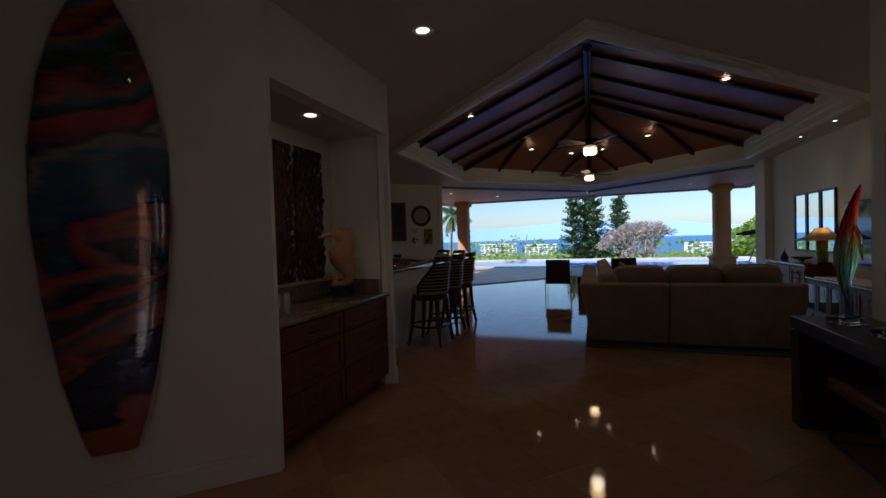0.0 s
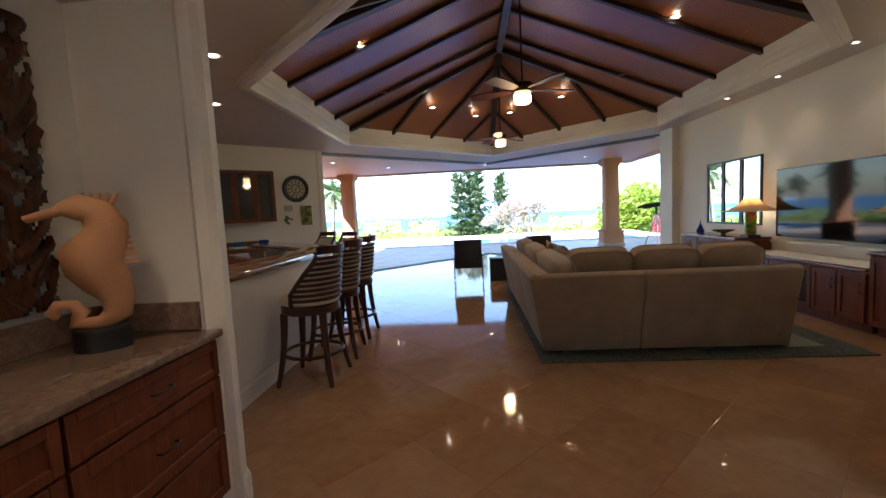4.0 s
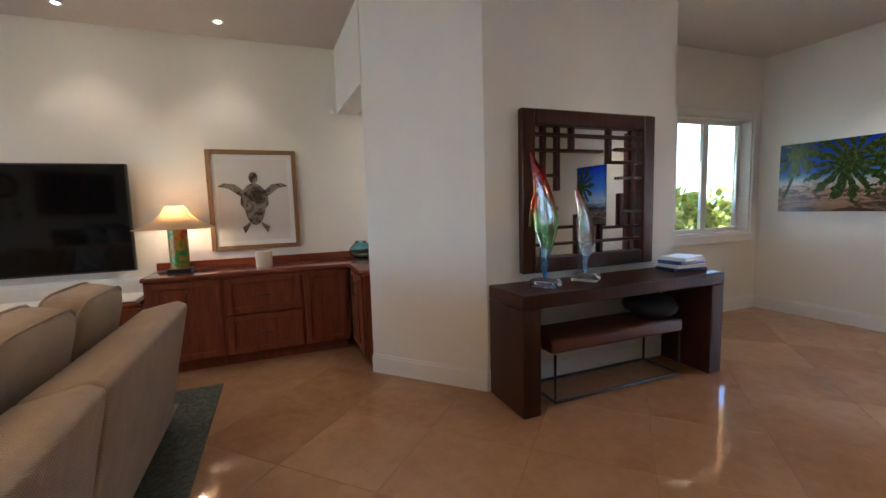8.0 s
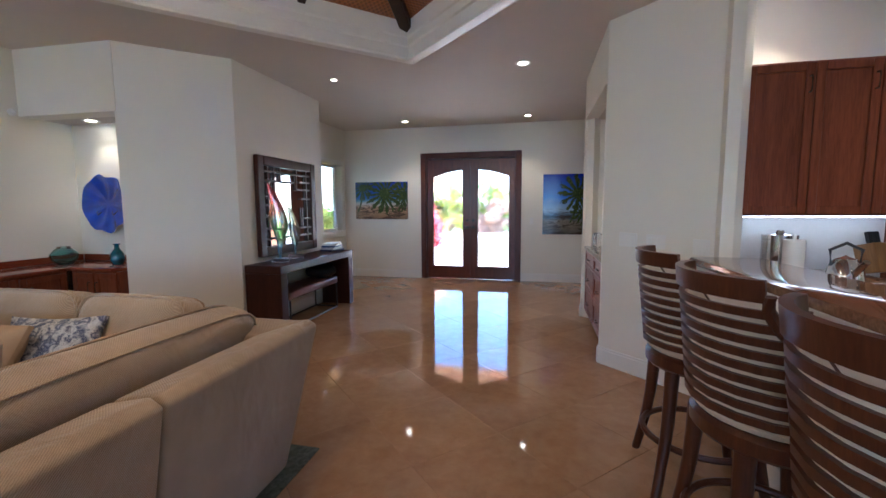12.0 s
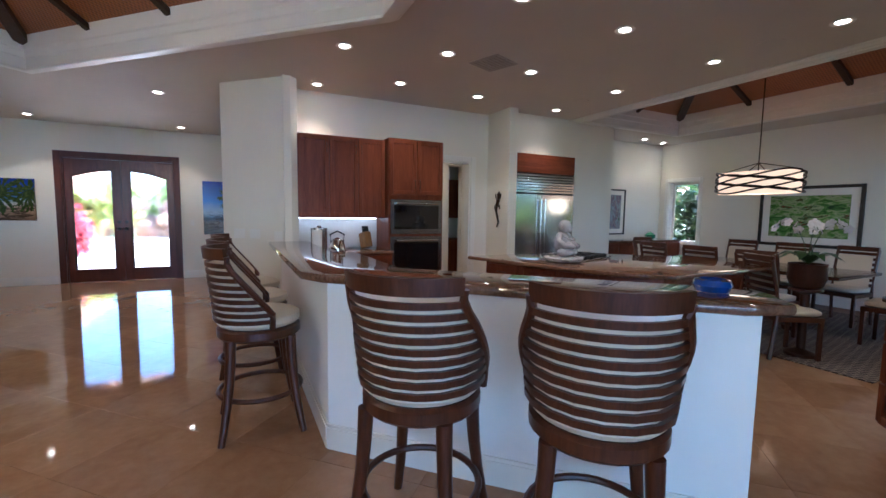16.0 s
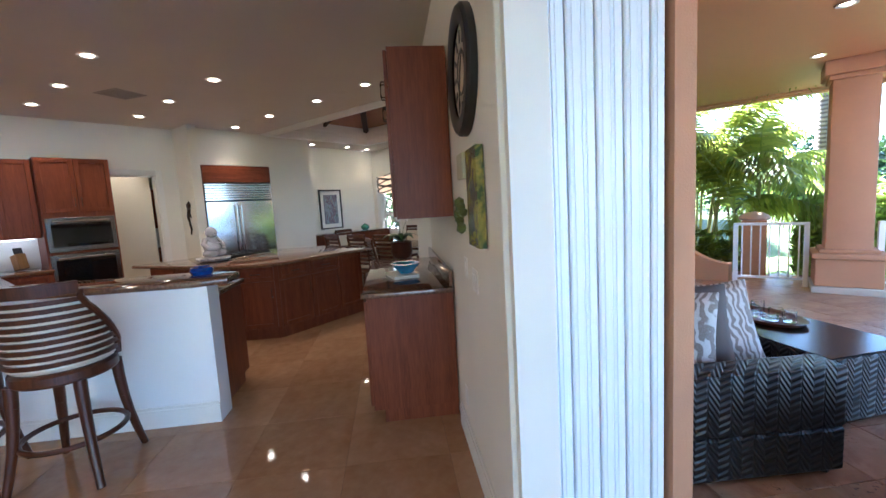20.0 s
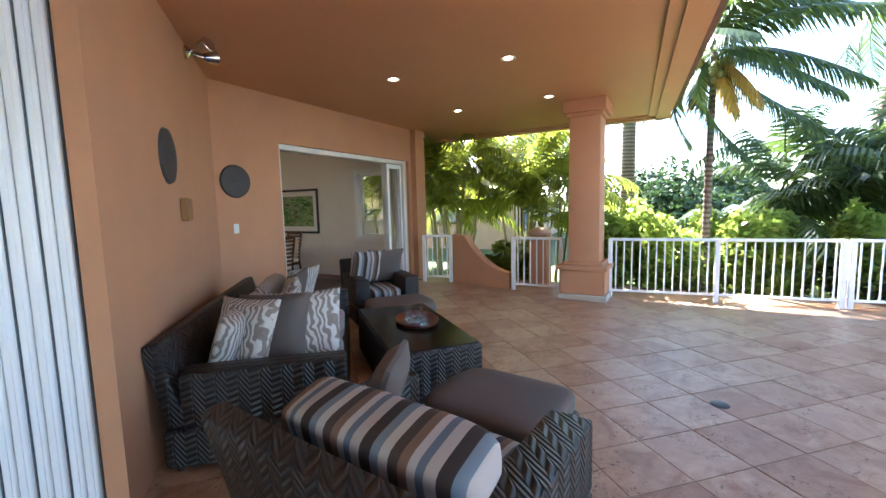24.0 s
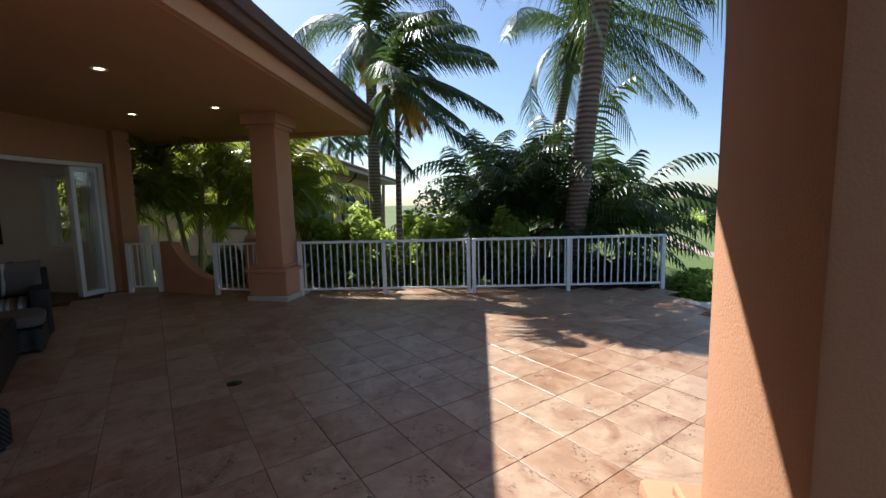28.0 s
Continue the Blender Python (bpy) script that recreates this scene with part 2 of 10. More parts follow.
def lanai_stone(name, island=False):
    """Weathered travertine: grey-beige clouds, red-brown stains, clusters of pits."""
    m, nt, b = mat_new(name)
    geo = nt.nodes.new("ShaderNodeNewGeometry")
    info = nt.nodes.new("ShaderNodeObjectInfo")
    rnd = geo.outputs["Random Per Island"] if island else info.outputs["Random"]
    add = nt.nodes.new("ShaderNodeVectorMath")
    add.operation = "MULTIPLY_ADD"
    nt.links.new(rnd, add.inputs[0])
    add.inputs[1].default_value = (37, 53, 11)
    nt.links.new(geo.outputs["Position"], add.inputs[2])
    co = add.outputs[0]
    cloud = noise_tex(nt, co, 5.0, 6, 0.65, 0.6)
    col = ramp(nt, cloud, [(0.3, (0.3, 0.155, 0.085)), (0.5, (0.43, 0.26, 0.155)), (0.7, (0.58, 0.41, 0.27))])
    col = mix(nt, 0.4, col, ramp(nt, rnd, [(0.0, (0.24, 0.105, 0.05)), (0.5, (0.4, 0.27, 0.175)), (1.0, (0.5, 0.38, 0.27))]))
    stain = ramp(nt, noise_tex(nt, co, 2.3, 7, 0.7, 1.2), [(0.5, (0, 0, 0)), (0.68, (0.8, 0.8, 0.8))])
    col = mix(nt, stain, col, ramp(nt, cloud, [(0.3, (0.17, 0.055, 0.025)), (0.7, (0.3, 0.135, 0.07))]))
    hole = ramp(nt, noise_tex(nt, co, 42.0, 3, 0.6, 0.8), [(0.57, (0, 0, 0)), (0.63, (1, 1, 1))])
    area = ramp(nt, noise_tex(nt, co, 4.2, 4, 0.6, 0.4), [(0.5, (0, 0, 0)), (0.62, (1, 1, 1))])
    pits = mix(nt, 1.0, hole, area, "MULTIPLY")
    col = mix(nt, pits, col, (0.085, 0.035, 0.02))
    nt.links.new(col, b.inputs["Base Color"])
    rr = nt.nodes.new("ShaderNodeMapRange")
    rr.inputs[3].default_value, rr.inputs[4].default_value = 0.24, 0.5
    nt.links.new(cloud, rr.inputs[0])
    nt.links.new(rr.outputs[0], b.inputs["Roughness"])
    inv = node(nt, "ShaderNodeMath")
    inv.operation = "MULTIPLY_ADD"
    nt.links.new(pits, inv.inputs[0])
    inv.inputs[1].default_value = -1.5
    nt.links.new(noise_tex(nt, co, 20.0, 5, 0.65), inv.inputs[2])
    bump(nt, b, inv.outputs[0], 0.55, 0.005)
    return m


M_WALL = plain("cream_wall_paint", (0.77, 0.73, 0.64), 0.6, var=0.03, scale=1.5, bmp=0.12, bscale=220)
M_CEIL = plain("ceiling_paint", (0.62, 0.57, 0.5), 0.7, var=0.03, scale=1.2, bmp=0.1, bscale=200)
M_TRIM = plain("white_trim_paint", (0.78, 0.76, 0.71), 0.35, var=0.03)
M_BARW = plain("bar_wall_paint", (0.84, 0.84, 0.83), 0.5, var=0.02, bmp=0.08, bscale=200)
M_STUCCO = plain("terracotta_stucco", (0.5, 0.255, 0.138), 0.85, var=0.07, scale=2.0, bmp=0.5, bscale=120)
M_SOFFIT = plain("lanai_ceiling_paint", (0.56, 0.285, 0.135), 0.55, var=0.05, scale=1.0, bmp=0.15, bscale=120)
M_CHERRY = wood("cherry_cabinet_wood", (0.095, 0.022, 0.009), (0.25, 0.066, 0.025), 0.4, coat=0.02)
M_CHERRY_X = wood("cherry_cabinet_wood_level", (0.095, 0.022, 0.009), (0.25, 0.066, 0.025), 0.4, axis=0, coat=0.02)
for m_ in (M_CHERRY, M_CHERRY_X):
    m_.node_tree.nodes["Principled BSDF"].inputs["Specular IOR Level"].default_value = 0.25
M_DARKWOOD = wood("dark_espresso_wood", (0.022, 0.006, 0.003), (0.07, 0.021, 0.01), 0.36, coat=0.0)
M_STOOLWOOD = wood("walnut_stool_wood", (0.035, 0.01, 0.005), (0.105, 0.034, 0.014), 0.33, coat=0.08)
M_FLOOR = stone("polished_travertine", [(0.25, (0.25, 0.128, 0.062)), (0.5, (0.33, 0.182, 0.093)), (0.78, (0.43, 0.265, 0.15))], 0.055, 1.6, 0.35, 0.012, coat=0.0, per=0.26)
M_FLOOR_J = stone("polished_travertine_far", [(0.25, (0.25, 0.128, 0.062)), (0.5, (0.33, 0.182, 0.093)), (0.78, (0.43, 0.265, 0.15))], 0.055, 1.6, 0.35, 0.012, coat=0.0, per=0.26, island=True)
M_GROUT = plain("floor_grout", (0.17, 0.09, 0.048), 0.45)
M_LANAI = lanai_stone("lanai_travertine")
M_LANAI_J = lanai_stone("lanai_travertine_far", True)
M_LGROUT = plain("lanai_grout", (0.13, 0.042, 0.022), 0.85, var=0.25)
M_GRANITE = stone("brown_granite", [(0.2, (0.05, 0.02, 0.012)), (0.5, (0.14, 0.066, 0.038)), (0.8, (0.25, 0.145, 0.09))], 0.06, 6.0, 0.5, 0.0, coat=0.3)
M_WHITEMETAL = plain("white_painted_aluminium", (0.8, 0.81, 0.82), 0.35, var=0.02)
M_BLACK = plain("black_metal", (0.015, 0.014, 0.014), 0.4, var=0.2)
M_STEEL = plain("brushed_stainless", (0.6, 0.6, 0.6), 0.13, metal=1.0, var=0.03)
# oven steel: the dark room's reflection is put into its colour
M_STEEL_REFL = plain("stainless_dark_reflection", (0.3, 0.29, 0.28), 0.25, metal=1.0, var=0.04)
M_CHROME = plain("chrome", (0.75, 0.75, 0.75), 0.08, metal=1.0, var=0.0)
M_BRONZE = plain("bronze_hardware", (0.05, 0.035, 0.025), 0.35, metal=0.8)
M_GLASS = glass_mat("clear_glass")
M_LAMP = glow("downlight_lamp", (1.0, 0.8, 0.55), 3.6)
M_CREAMCUSH = plain("cream_leather", (0.62, 0.55, 0.43), 0.5, var=0.04)

# ---------------------------------------------------------------- large structure
H = 2.93            # ceiling
HL = 2.98           # lanai ceiling
AX = 1.085          # the great room's middle line


def wall(name, p, q, t, holes=(), z0=0.0, z1=H, mat=None, label="smooth cream painted interior wall"):
    """A wall whose face runs from p to q, with its thickness t to the left of that way; holes: (start, end, sill, head) along it."""
    p, q = Vector(p), Vector(q)
    d = q - p
    m = pose(p.x, p.y, 0, 0, 0, math.degrees(math.atan2(d.y, d.x)))
    bm, s, L = B(), 0.0, d.length
    y0, y1 = min(0, t), max(0, t)
    for a, b, lo, hi in sorted(holes):
        box(bm, (s, y0, z0), (a, y1, z1))
        if lo > z0:
            box(bm, (a, y0, z0), (b, y1, lo))
        if hi < z1:
            box(bm, (a, y0, hi), (b, y1, z1))
        s = b
    box(bm, (s, y0, z0), (L, y1, z1))
    return solid(name, bm, mat or M_WALL, label, "wall", m, kind="structure", smooth=None)


wall("wall_front", (3.8, -0.388), (-6.5, -0.388), 0.22, [(1.90, 3.63, 0, 2.33)])
wall("wall_surfboard", (-0.775, 2.05), (-1.81, 1.05), -0.14)
wall("wall_closet", (-1.81, 1.05), (-4.95, 1.08), -0.14)
wall("wall_hall", (-4.6, 1.55), (-6.5, -0.388), -0.14)
wall("wall_niche_head", (-0.775, 3.70), (-0.775, 2.05), -0.14, [(0.05, 1.62, 0, 2.445)])
wall("wall_niche_back", (-1.42, 3.9), (-1.42, 1.98), -0.1)
wall("wall_niche_side", (-0.915, 3.652), (-1.42, 3.652), -0.1)
wall("wall_niche_end", (-0.915, 2.078), (-1.42, 2.078), 0.1)
wall("wall_column", (-1.50, 4.40), (-0.775, 3.70), -0.12, label="white angled wall pier beside the bar")
wall("wall_column_return", (-1.50, 4.40), (-1.50, 3.9), 0.08)
wall("wall_kitchen", (-1.42, 3.9), (-4.6, 3.9), 0.14, [(2.09, 2.75, 0, 2.18)])
wall("wall_pantry_post", (-4.48, 3.77), (-4.48, 4.48), 0.14)
wall("wall_fridge", (-4.621, 4.25), (-6.82, 4.25), 0.9, [(0.07, 1.27, 0, 2.34)])
wall("wall_dining_step", (-6.82, 3.35), (-6.82, 4.249), -0.12)
wall("wall_dining_south", (-6.82, 3.3), (-9.4, 3.3), 0.2)
wall("wall_dining_west", (-9.4, 3.1), (-9.4, 8.76), 0.22, [(0.4, 1.08, 0.82, 2.13), (4.72, 5.55, 0.86, 2.2)])
wall("wall_dining_north", (-9.62, 9.015), (-4.95, 9.015), -0.25, [(0.09, 3.17, 0, 2.37)])
wall("wall_clock", (-2.83, 11.07), (-5.14, 8.76), -0.14, label="cream wall between the kitchen and the lanai")
wall("wall_tv", (4.76, 3.3), (4.76, 10.95), -0.22)
wall("wall_console", (2.895, 1.87), (2.895, 3.657), -0.16)
wall("wall_angle", (2.895, 3.657), (3.63, 4.33), -0.16)
wall("wall_recess_back", (3.3, 3.88), (4.76, 3.88), -0.16)
wall("wall_recess_head", (3.62, 4.33), (4.76, 4.36), -0.2, z0=2.3)
wall("wall_side_hall", (3.6, 1.9), (3.6, -0.388), 0.2, [(0.9, 2.14, 0.92, 2.24)])
wall("wall_side_hall_end", (3.05, 1.87), (3.8, 1.87), 0.12)

# stucco skins of the lanai
wall("wall_lanai_clock", (-3.44, 11.505), (-5.52, 9.083), 0.09, z1=HL, mat=M_STUCCO, label="terracotta stucco outer wall")
wall("wall_lanai_dining", (-9.62, 9.02), (-5.45, 9.02), 0.06, [(0.09, 3.17, 0, 2.37)], z1=HL, mat=M_STUCCO, label="terracotta stucco outer wall with a wide opening")
wall("wall_lanai_pilaster", (-9.95, 8.9), (-9.62, 8.9), 0.3, z1=HL, mat=M_STUCCO, label="terracotta stucco pilaster")

HEX = [(1.085, 3.3), (-1.97, 6.355), (-1.97, 10.25), (1.085, 13.305), (4.14, 10.25), (4.14, 6.355)]
DTRAY = [(-8.3, 4.4), (-8.3, 8.05), (-5.95, 8.05), (-5.95, 4.4)]


def filled(bm, outer, holes, z):
    """A flat sheet with holes."""
    es = []
    for loop in (outer, *holes):
        vs = [bm.verts.new((x, y, z)) for x, y in loop]
        es += [bm.edges.new((a, b)) for a, b in zip(vs, vs[1:] + vs[:1])]
    return bmesh.ops.triangle_fill(bm, edges=es, use_beauty=True)


def slab(name, outer, holes, z, t, mat, label, category="ceiling"):
    bm = B()
    filled(bm, outer, holes, z)
    r = bmesh.ops.extrude_face_region(bm, geom=bm.faces[:])
    bmesh.ops.translate(bm, vec=(0, 0, t), verts=[v for v in r["geom"] if isinstance(v, bmesh.types.BMVert)])
    bmesh.ops.recalc_face_normals(bm, faces=bm.faces)
    return solid(name, bm, mat, label, category, kind="structure", smooth=None)


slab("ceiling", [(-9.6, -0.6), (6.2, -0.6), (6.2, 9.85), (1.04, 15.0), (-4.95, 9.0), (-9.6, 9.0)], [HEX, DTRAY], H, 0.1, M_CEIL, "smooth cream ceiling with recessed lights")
EAVE = [(-11.2, 7.0), (-11.2, 13.5), (-5.4, 14.02), (-5.2, 14.22), (-5.2, 17.9), (6.43, 17.9), (6.43, 14.85), (7.48, 13.8), (13.28, 13.8), (13.28, 7.0)]
slab("ceiling_lanai", EAVE + [(6.2, 7.0), (6.2, 9.9), (1.04, 15.05), (-5.0, 9.01), (-9.6, 9.01), (-9.6, 7.0)], [], HL, 0.12, M_SOFFIT, "terracotta painted lanai ceiling")

# moulded tray edges and sloping panelled roofs
def matting(name):
    """Lacquered split-cane matting: a basket weave of narrow strips."""
    m, nt, b = mat_new(name)
    co = coords(nt, which="Object")
    sep = nt.nodes.new("ShaderNodeSeparateXYZ")
    nt.links.new(co, sep.inputs[0])

    def op(kind, x, y=0.0, z=0.0):
        n = nt.nodes.new("ShaderNodeMath")
        n.operation = kind
        for k, v in enumerate((x, y, z)):
            if isinstance(v, (int, float)):
                n.inputs[k].default_value = v
            else:
                nt.links.new(v, n.inputs[k])
        return n.outputs[0]

    u = op("MULTIPLY", op("ADD", sep.outputs[0], sep.outputs[1]), 95.0)
    v = op("MULTIPLY", op("SUBTRACT", sep.outputs[0], sep.outputs[1]), 95.0)
    weave = op("MULTIPLY_ADD", op("MULTIPLY", op("SINE", u), op("SINE", v)), 0.5, 0.5)
    tone = noise_tex(nt, co, 1.6, 6, 0.6, 0.4)
    strip = noise_tex(nt, coords(nt, (3.0, 30.0, 3.0)), 3.0, 3)
    col = ramp(nt, tone, [(0.3, (0.2, 0.068, 0.022)), (0.5, (0.29, 0.105, 0.034)), (0.72, (0.38, 0.16, 0.055))])
    col = mix(nt, 0.4, col, ramp(nt, strip, [(0.35, (0.14, 0.045, 0.016)), (0.65, (0.4, 0.17, 0.06))]))
    col = mix(nt, 0.5, col, ramp(nt, weave, [(0.2, (0.1, 0.032, 0.012)), (0.6, (0.36, 0.145, 0.05))]))
    nt.links.new(col, b.inputs["Base Color"])
    rr = nt.nodes.new("ShaderNodeMapRange")
    rr.inputs[3].default_value, rr.inputs[4].default_value = 0.3, 0.38
    b.inputs["Specular IOR Level"].default_value = 0.65
    nt.links.new(tone, rr.inputs[0])
    nt.links.new(rr.outputs[0], b.inputs["Roughness"])
    bump(nt, b, weave, 0.5, 0.006)
    return m


M_MATTING = matting("woven_brown_matting")
M_BEAM = wood("dark_roof_beam", (0.02, 0.012, 0.009), (0.05, 0.03, 0.022), 0.4)


def moulding(name, loop, label):
    """A stepped crown moulding round a tray."""
    prof = [(0.13, -0.001), (0.13, -0.014), (0.115, -0.018), (0.095, -0.036), (0.07, -0.04), (0.065, -0.052), (0.0, -0.056), (-0.025, -0.05), (-0.03, -0.03), (-0.02, -0.012), (-0.02, 0.07), (-0.035, 0.085), (-0.035, 0.15), (-0.05, 0.165), (-0.06, 0.3), (0.0, 0.3)]
    n = len(loop)
    cx, cy = sum(p[0] for p in loop) / n, sum(p[1] for p in loop) / n
    bm, rings = B(), []
    for i in range(n):
        a, b, c = (Vector(loop[k % n]) for k in (i - 1, i, i + 1))
        e1, e2 = (b - a).normalized(), (c - b).normalized()
        n1, n2 = Vector((-e1.y, e1.x)), Vector((-e2.y, e2.x))
        if n1.dot(Vector((cx, cy)) - b) > 0:
            n1, n2 = -n1, -n2
        o = (n1 + n2) / (1 + n1.dot(n2))
        rings.append([bm.verts.new((b.x + o.x * u, b.y + o.y * u, H + v)) for u, v in prof])
    for i in range(n):
        r, s = rings[i], rings[(i + 1) % n]
        for k in range(len(prof)):
            bm.faces.new((r[k], r[(k + 1) % len(prof)], s[(k + 1) % len(prof)], s[k]))
    bmesh.ops.recalc_face_normals(bm, faces=bm.faces)
    return solid(name, bm, M_TRIM, label, "moulding", kind="structure", smooth=30)


moulding("trim_great_room_tray", HEX, "white stepped crown moulding round the raised ceiling")
moulding("trim_dining_tray", DTRAY[::-1], "white stepped crown moulding round the dining ceiling")

Z0, ZR = 3.2, 4.42
RIDGE = [(AX, 6.77), (AX, 9.84)]


def roof(name, loop, ridge, z0, zr, ribs, label):
    """A hipped roof lined with matting, with dark beams under it."""
    th = thing(name, label, "ceiling", kind="structure")
    n = len(loop)
    near = [min(range(len(ridge)), key=lambda k: (Vector(p) - Vector(ridge[k])).length) for p in loop]
    bm = B()
    lo = [bm.verts.new((*p, z0)) for p in loop]
    hi = [bm.verts.new((*p, zr)) for p in ridge]
    for i in range(n):
        j = (i + 1) % n
        f = [lo[i], lo[j]] + ([hi[near[j]]] if near[i] == near[j] else [hi[near[j]], hi[near[i]]])
        bm.faces.new(f)
    r = bmesh.ops.extrude_face_region(bm, geom=bm.faces[:])
    bmesh.ops.translate(bm, vec=(0, 0, 0.08), verts=[v for v in r["geom"] if isinstance(v, bmesh.types.BMVert)])
    bmesh.ops.recalc_face_normals(bm, faces=bm.faces)
    part("matting", bm, M_MATTING, th, "brown woven matting panels", smooth=None)

    def beam(a, b, w, d):
        a, b = Vector(a), Vector(b)
        v = b - a
        e1 = v.normalized()
        e2 = Vector((0, 0, 1)).cross(e1).normalized()
        q = Matrix((e1, e2, e1.cross(e2))).transposed().to_4x4()
        bm = B()
        box(bm, (0, -w / 2, -d), (v.length, w / 2, -0.004), bevel=0.006)
        part("beam", bm, M_BEAM, th, m=Matrix.Translation(a) @ q)
    for i in range(n):
        beam((*loop[i], z0), (*ridge[near[i]], zr), 0.12, 0.09)
        j = (i + 1) % n
        k = ribs[i]
        a, b = Vector(loop[i]), Vector(loop[j])
        c, d = Vector(ridge[near[i]]), Vector(ridge[near[j]])
        for s in range(1, k + 1):
            f = s / (k + 1)
            foot = a.lerp(b, f)
            e = (b - a).normalized()
            up = Vector((-e.y, e.x))
            if up.dot(c - a) < 0:
                up = -up
            # climb straight until the ridge or a hip is met
            best = None
            for g, h in ((a, c), (b, d), (c, d)):
                w = h - g
                den = up.x * w.y - up.y * w.x
                if abs(den) < 1e-6 or w.length < 1e-6:
                    continue
                u = ((g.x - foot.x) * w.y - (g.y - foot.y) * w.x) / den
                v2 = ((g.x - foot.x) * up.y - (g.y - foot.y) * up.x) / den
                if u > 0.01 and -0.001 <= v2 <= 1.001 and (best is None or u < best[0]):
                    best = (u, g, h, v2)
            if best:
                u, g, h, v2 = best
                zs = (z0 if g in (a, b) else zr), zr
                top = foot + up * u
                beam((foot.x, foot.y, z0), (top.x, top.y, zs[0] + (zs[1] - zs[0]) * v2), 0.07, 0.06)
    if len(ridge) > 1:
        beam((*ridge[0], zr), (*ridge[1], zr), 0.12, 0.1)
    bm = B()
    for i in range(n):
        a, b = Vector(loop[i]), Vector(loop[(i + 1) % n])
        e = (b - a).normalized()
        box(bm, (0, -0.02, 0), ((b - a).length, 0.0, 0.06), pose(a.x, a.y, z0 - 0.05, 0, 0, math.degrees(math.atan2(e.y, e.x))))
    part("plate", bm, M_BEAM, th)
    return th


roof("ceiling_great_room", HEX, RIDGE, Z0, ZR, [3, 3, 3, 3, 3, 3], "hipped ceiling of dark beams and brown woven matting")
roof("ceiling_dining", DTRAY, [(-7.12, 5.6), (-7.12, 6.85)], 3.2, 3.75, [2, 1, 2, 1], "small hipped ceiling of dark beams and brown matting")

# closing shells above the ceilings and the eaves
bm = B()
lo = [bm.verts.new((x, y, 3.36)) for x, y in EAVE] + [bm.verts.new((x, -1.2, 3.36)) for x in (13.28, -11.2)]
k = len(lo)
bm.faces.new([lo[i] for i in range(k)])
bm.faces.ensure_lookup_table()
bm.normal_update()
bmesh.ops.poke(bm, faces=bm.faces[:], offset=0.0)
for v in bm.verts:
    if v not in lo:
        v.co = Vector((1.04, 8.2, 6.6))
bmesh.ops.recalc_face_normals(bm, faces=bm.faces)
M_ROOF = plain("brown_roof_tile", (0.14, 0.075, 0.05), 0.8, var=0.2)
solid("roof_outer", bm, M_ROOF, "brown tiled hip roof", "roof", kind="structure", smooth=None)


def eave(name, pts):
    """A fascia board with a stepped soffit edge and gutter along the roof's rim."""
    th = thing(name, "terracotta stepped eave with a brown gutter", "eave", kind="structure")
    for (ax, ay), (bx, by) in zip(pts, pts[1:]):
        L = math.hypot(bx - ax, by - ay)
        m = pose(ax, ay, 0, 0, 0, math.degrees(math.atan2(by - ay, bx - ax)))
        bm = B()
        box(bm, (-0.05, 0.0, HL - 0.05), (L + 0.05, 0.06, 3.16))
        box(bm, (-0.1, -0.28, HL - 0.03), (L + 0.1, 0.0, HL - 0.002))
        box(bm, (-0.1, -0.16, HL - 0.055), (L + 0.1, 0.0, HL - 0.032))
        part("soffit_band", bm, M_SOFFIT, th, m=m, smooth=None)
        bm = B()
        box(bm, (-0.1, 0.06, 3.1), (L + 0.1, 0.19, 3.22), bevel=0.03, seg=2)
        box(bm, (-0.12, 0.19, 3.2), (L + 0.12, 0.23, 3.24))
        part("gutter", bm, M_ROOF, th, m=m)
        bm = B()
        box(bm, (-0.06, -0.3, 3.24), (L + 0.06, 0.16, 3.4))
        part("roof_edge", bm, M_ROOF, th, m=m, smooth=None)
    return th


eave("trim_eave", EAVE)

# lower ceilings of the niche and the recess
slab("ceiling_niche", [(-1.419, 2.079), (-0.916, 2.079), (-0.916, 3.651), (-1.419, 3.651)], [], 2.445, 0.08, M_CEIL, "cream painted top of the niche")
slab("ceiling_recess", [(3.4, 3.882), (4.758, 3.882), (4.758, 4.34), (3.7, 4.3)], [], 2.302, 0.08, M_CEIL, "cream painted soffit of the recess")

# ---------------------------------------------------------------- trim, doors, windows
def base_run(pts, off=1):
    """A baseboard along wall faces; off: which side of the way the room lies on."""
    for (ax, ay), (bx, by) in zip(pts, pts[1:]):
        L = math.hypot(bx - ax, by - ay)
        bm = B()
        y0, y1 = (0.001, 0.018) if off > 0 else (-0.018, -0.001)
        box(bm, (0, y0, 0), (L, y1, 0.13))
        box(bm, (0, y0 * 0.6, 0.13), (L, y1 * 0.6, 0.15))
        solid("baseboard", bm, M_TRIM, "white painted baseboard along the wall", "baseboard", pose(ax, ay, 0, 0, 0, math.degrees(math.atan2(by - ay, bx - ax))), kind="structure", smooth=None)


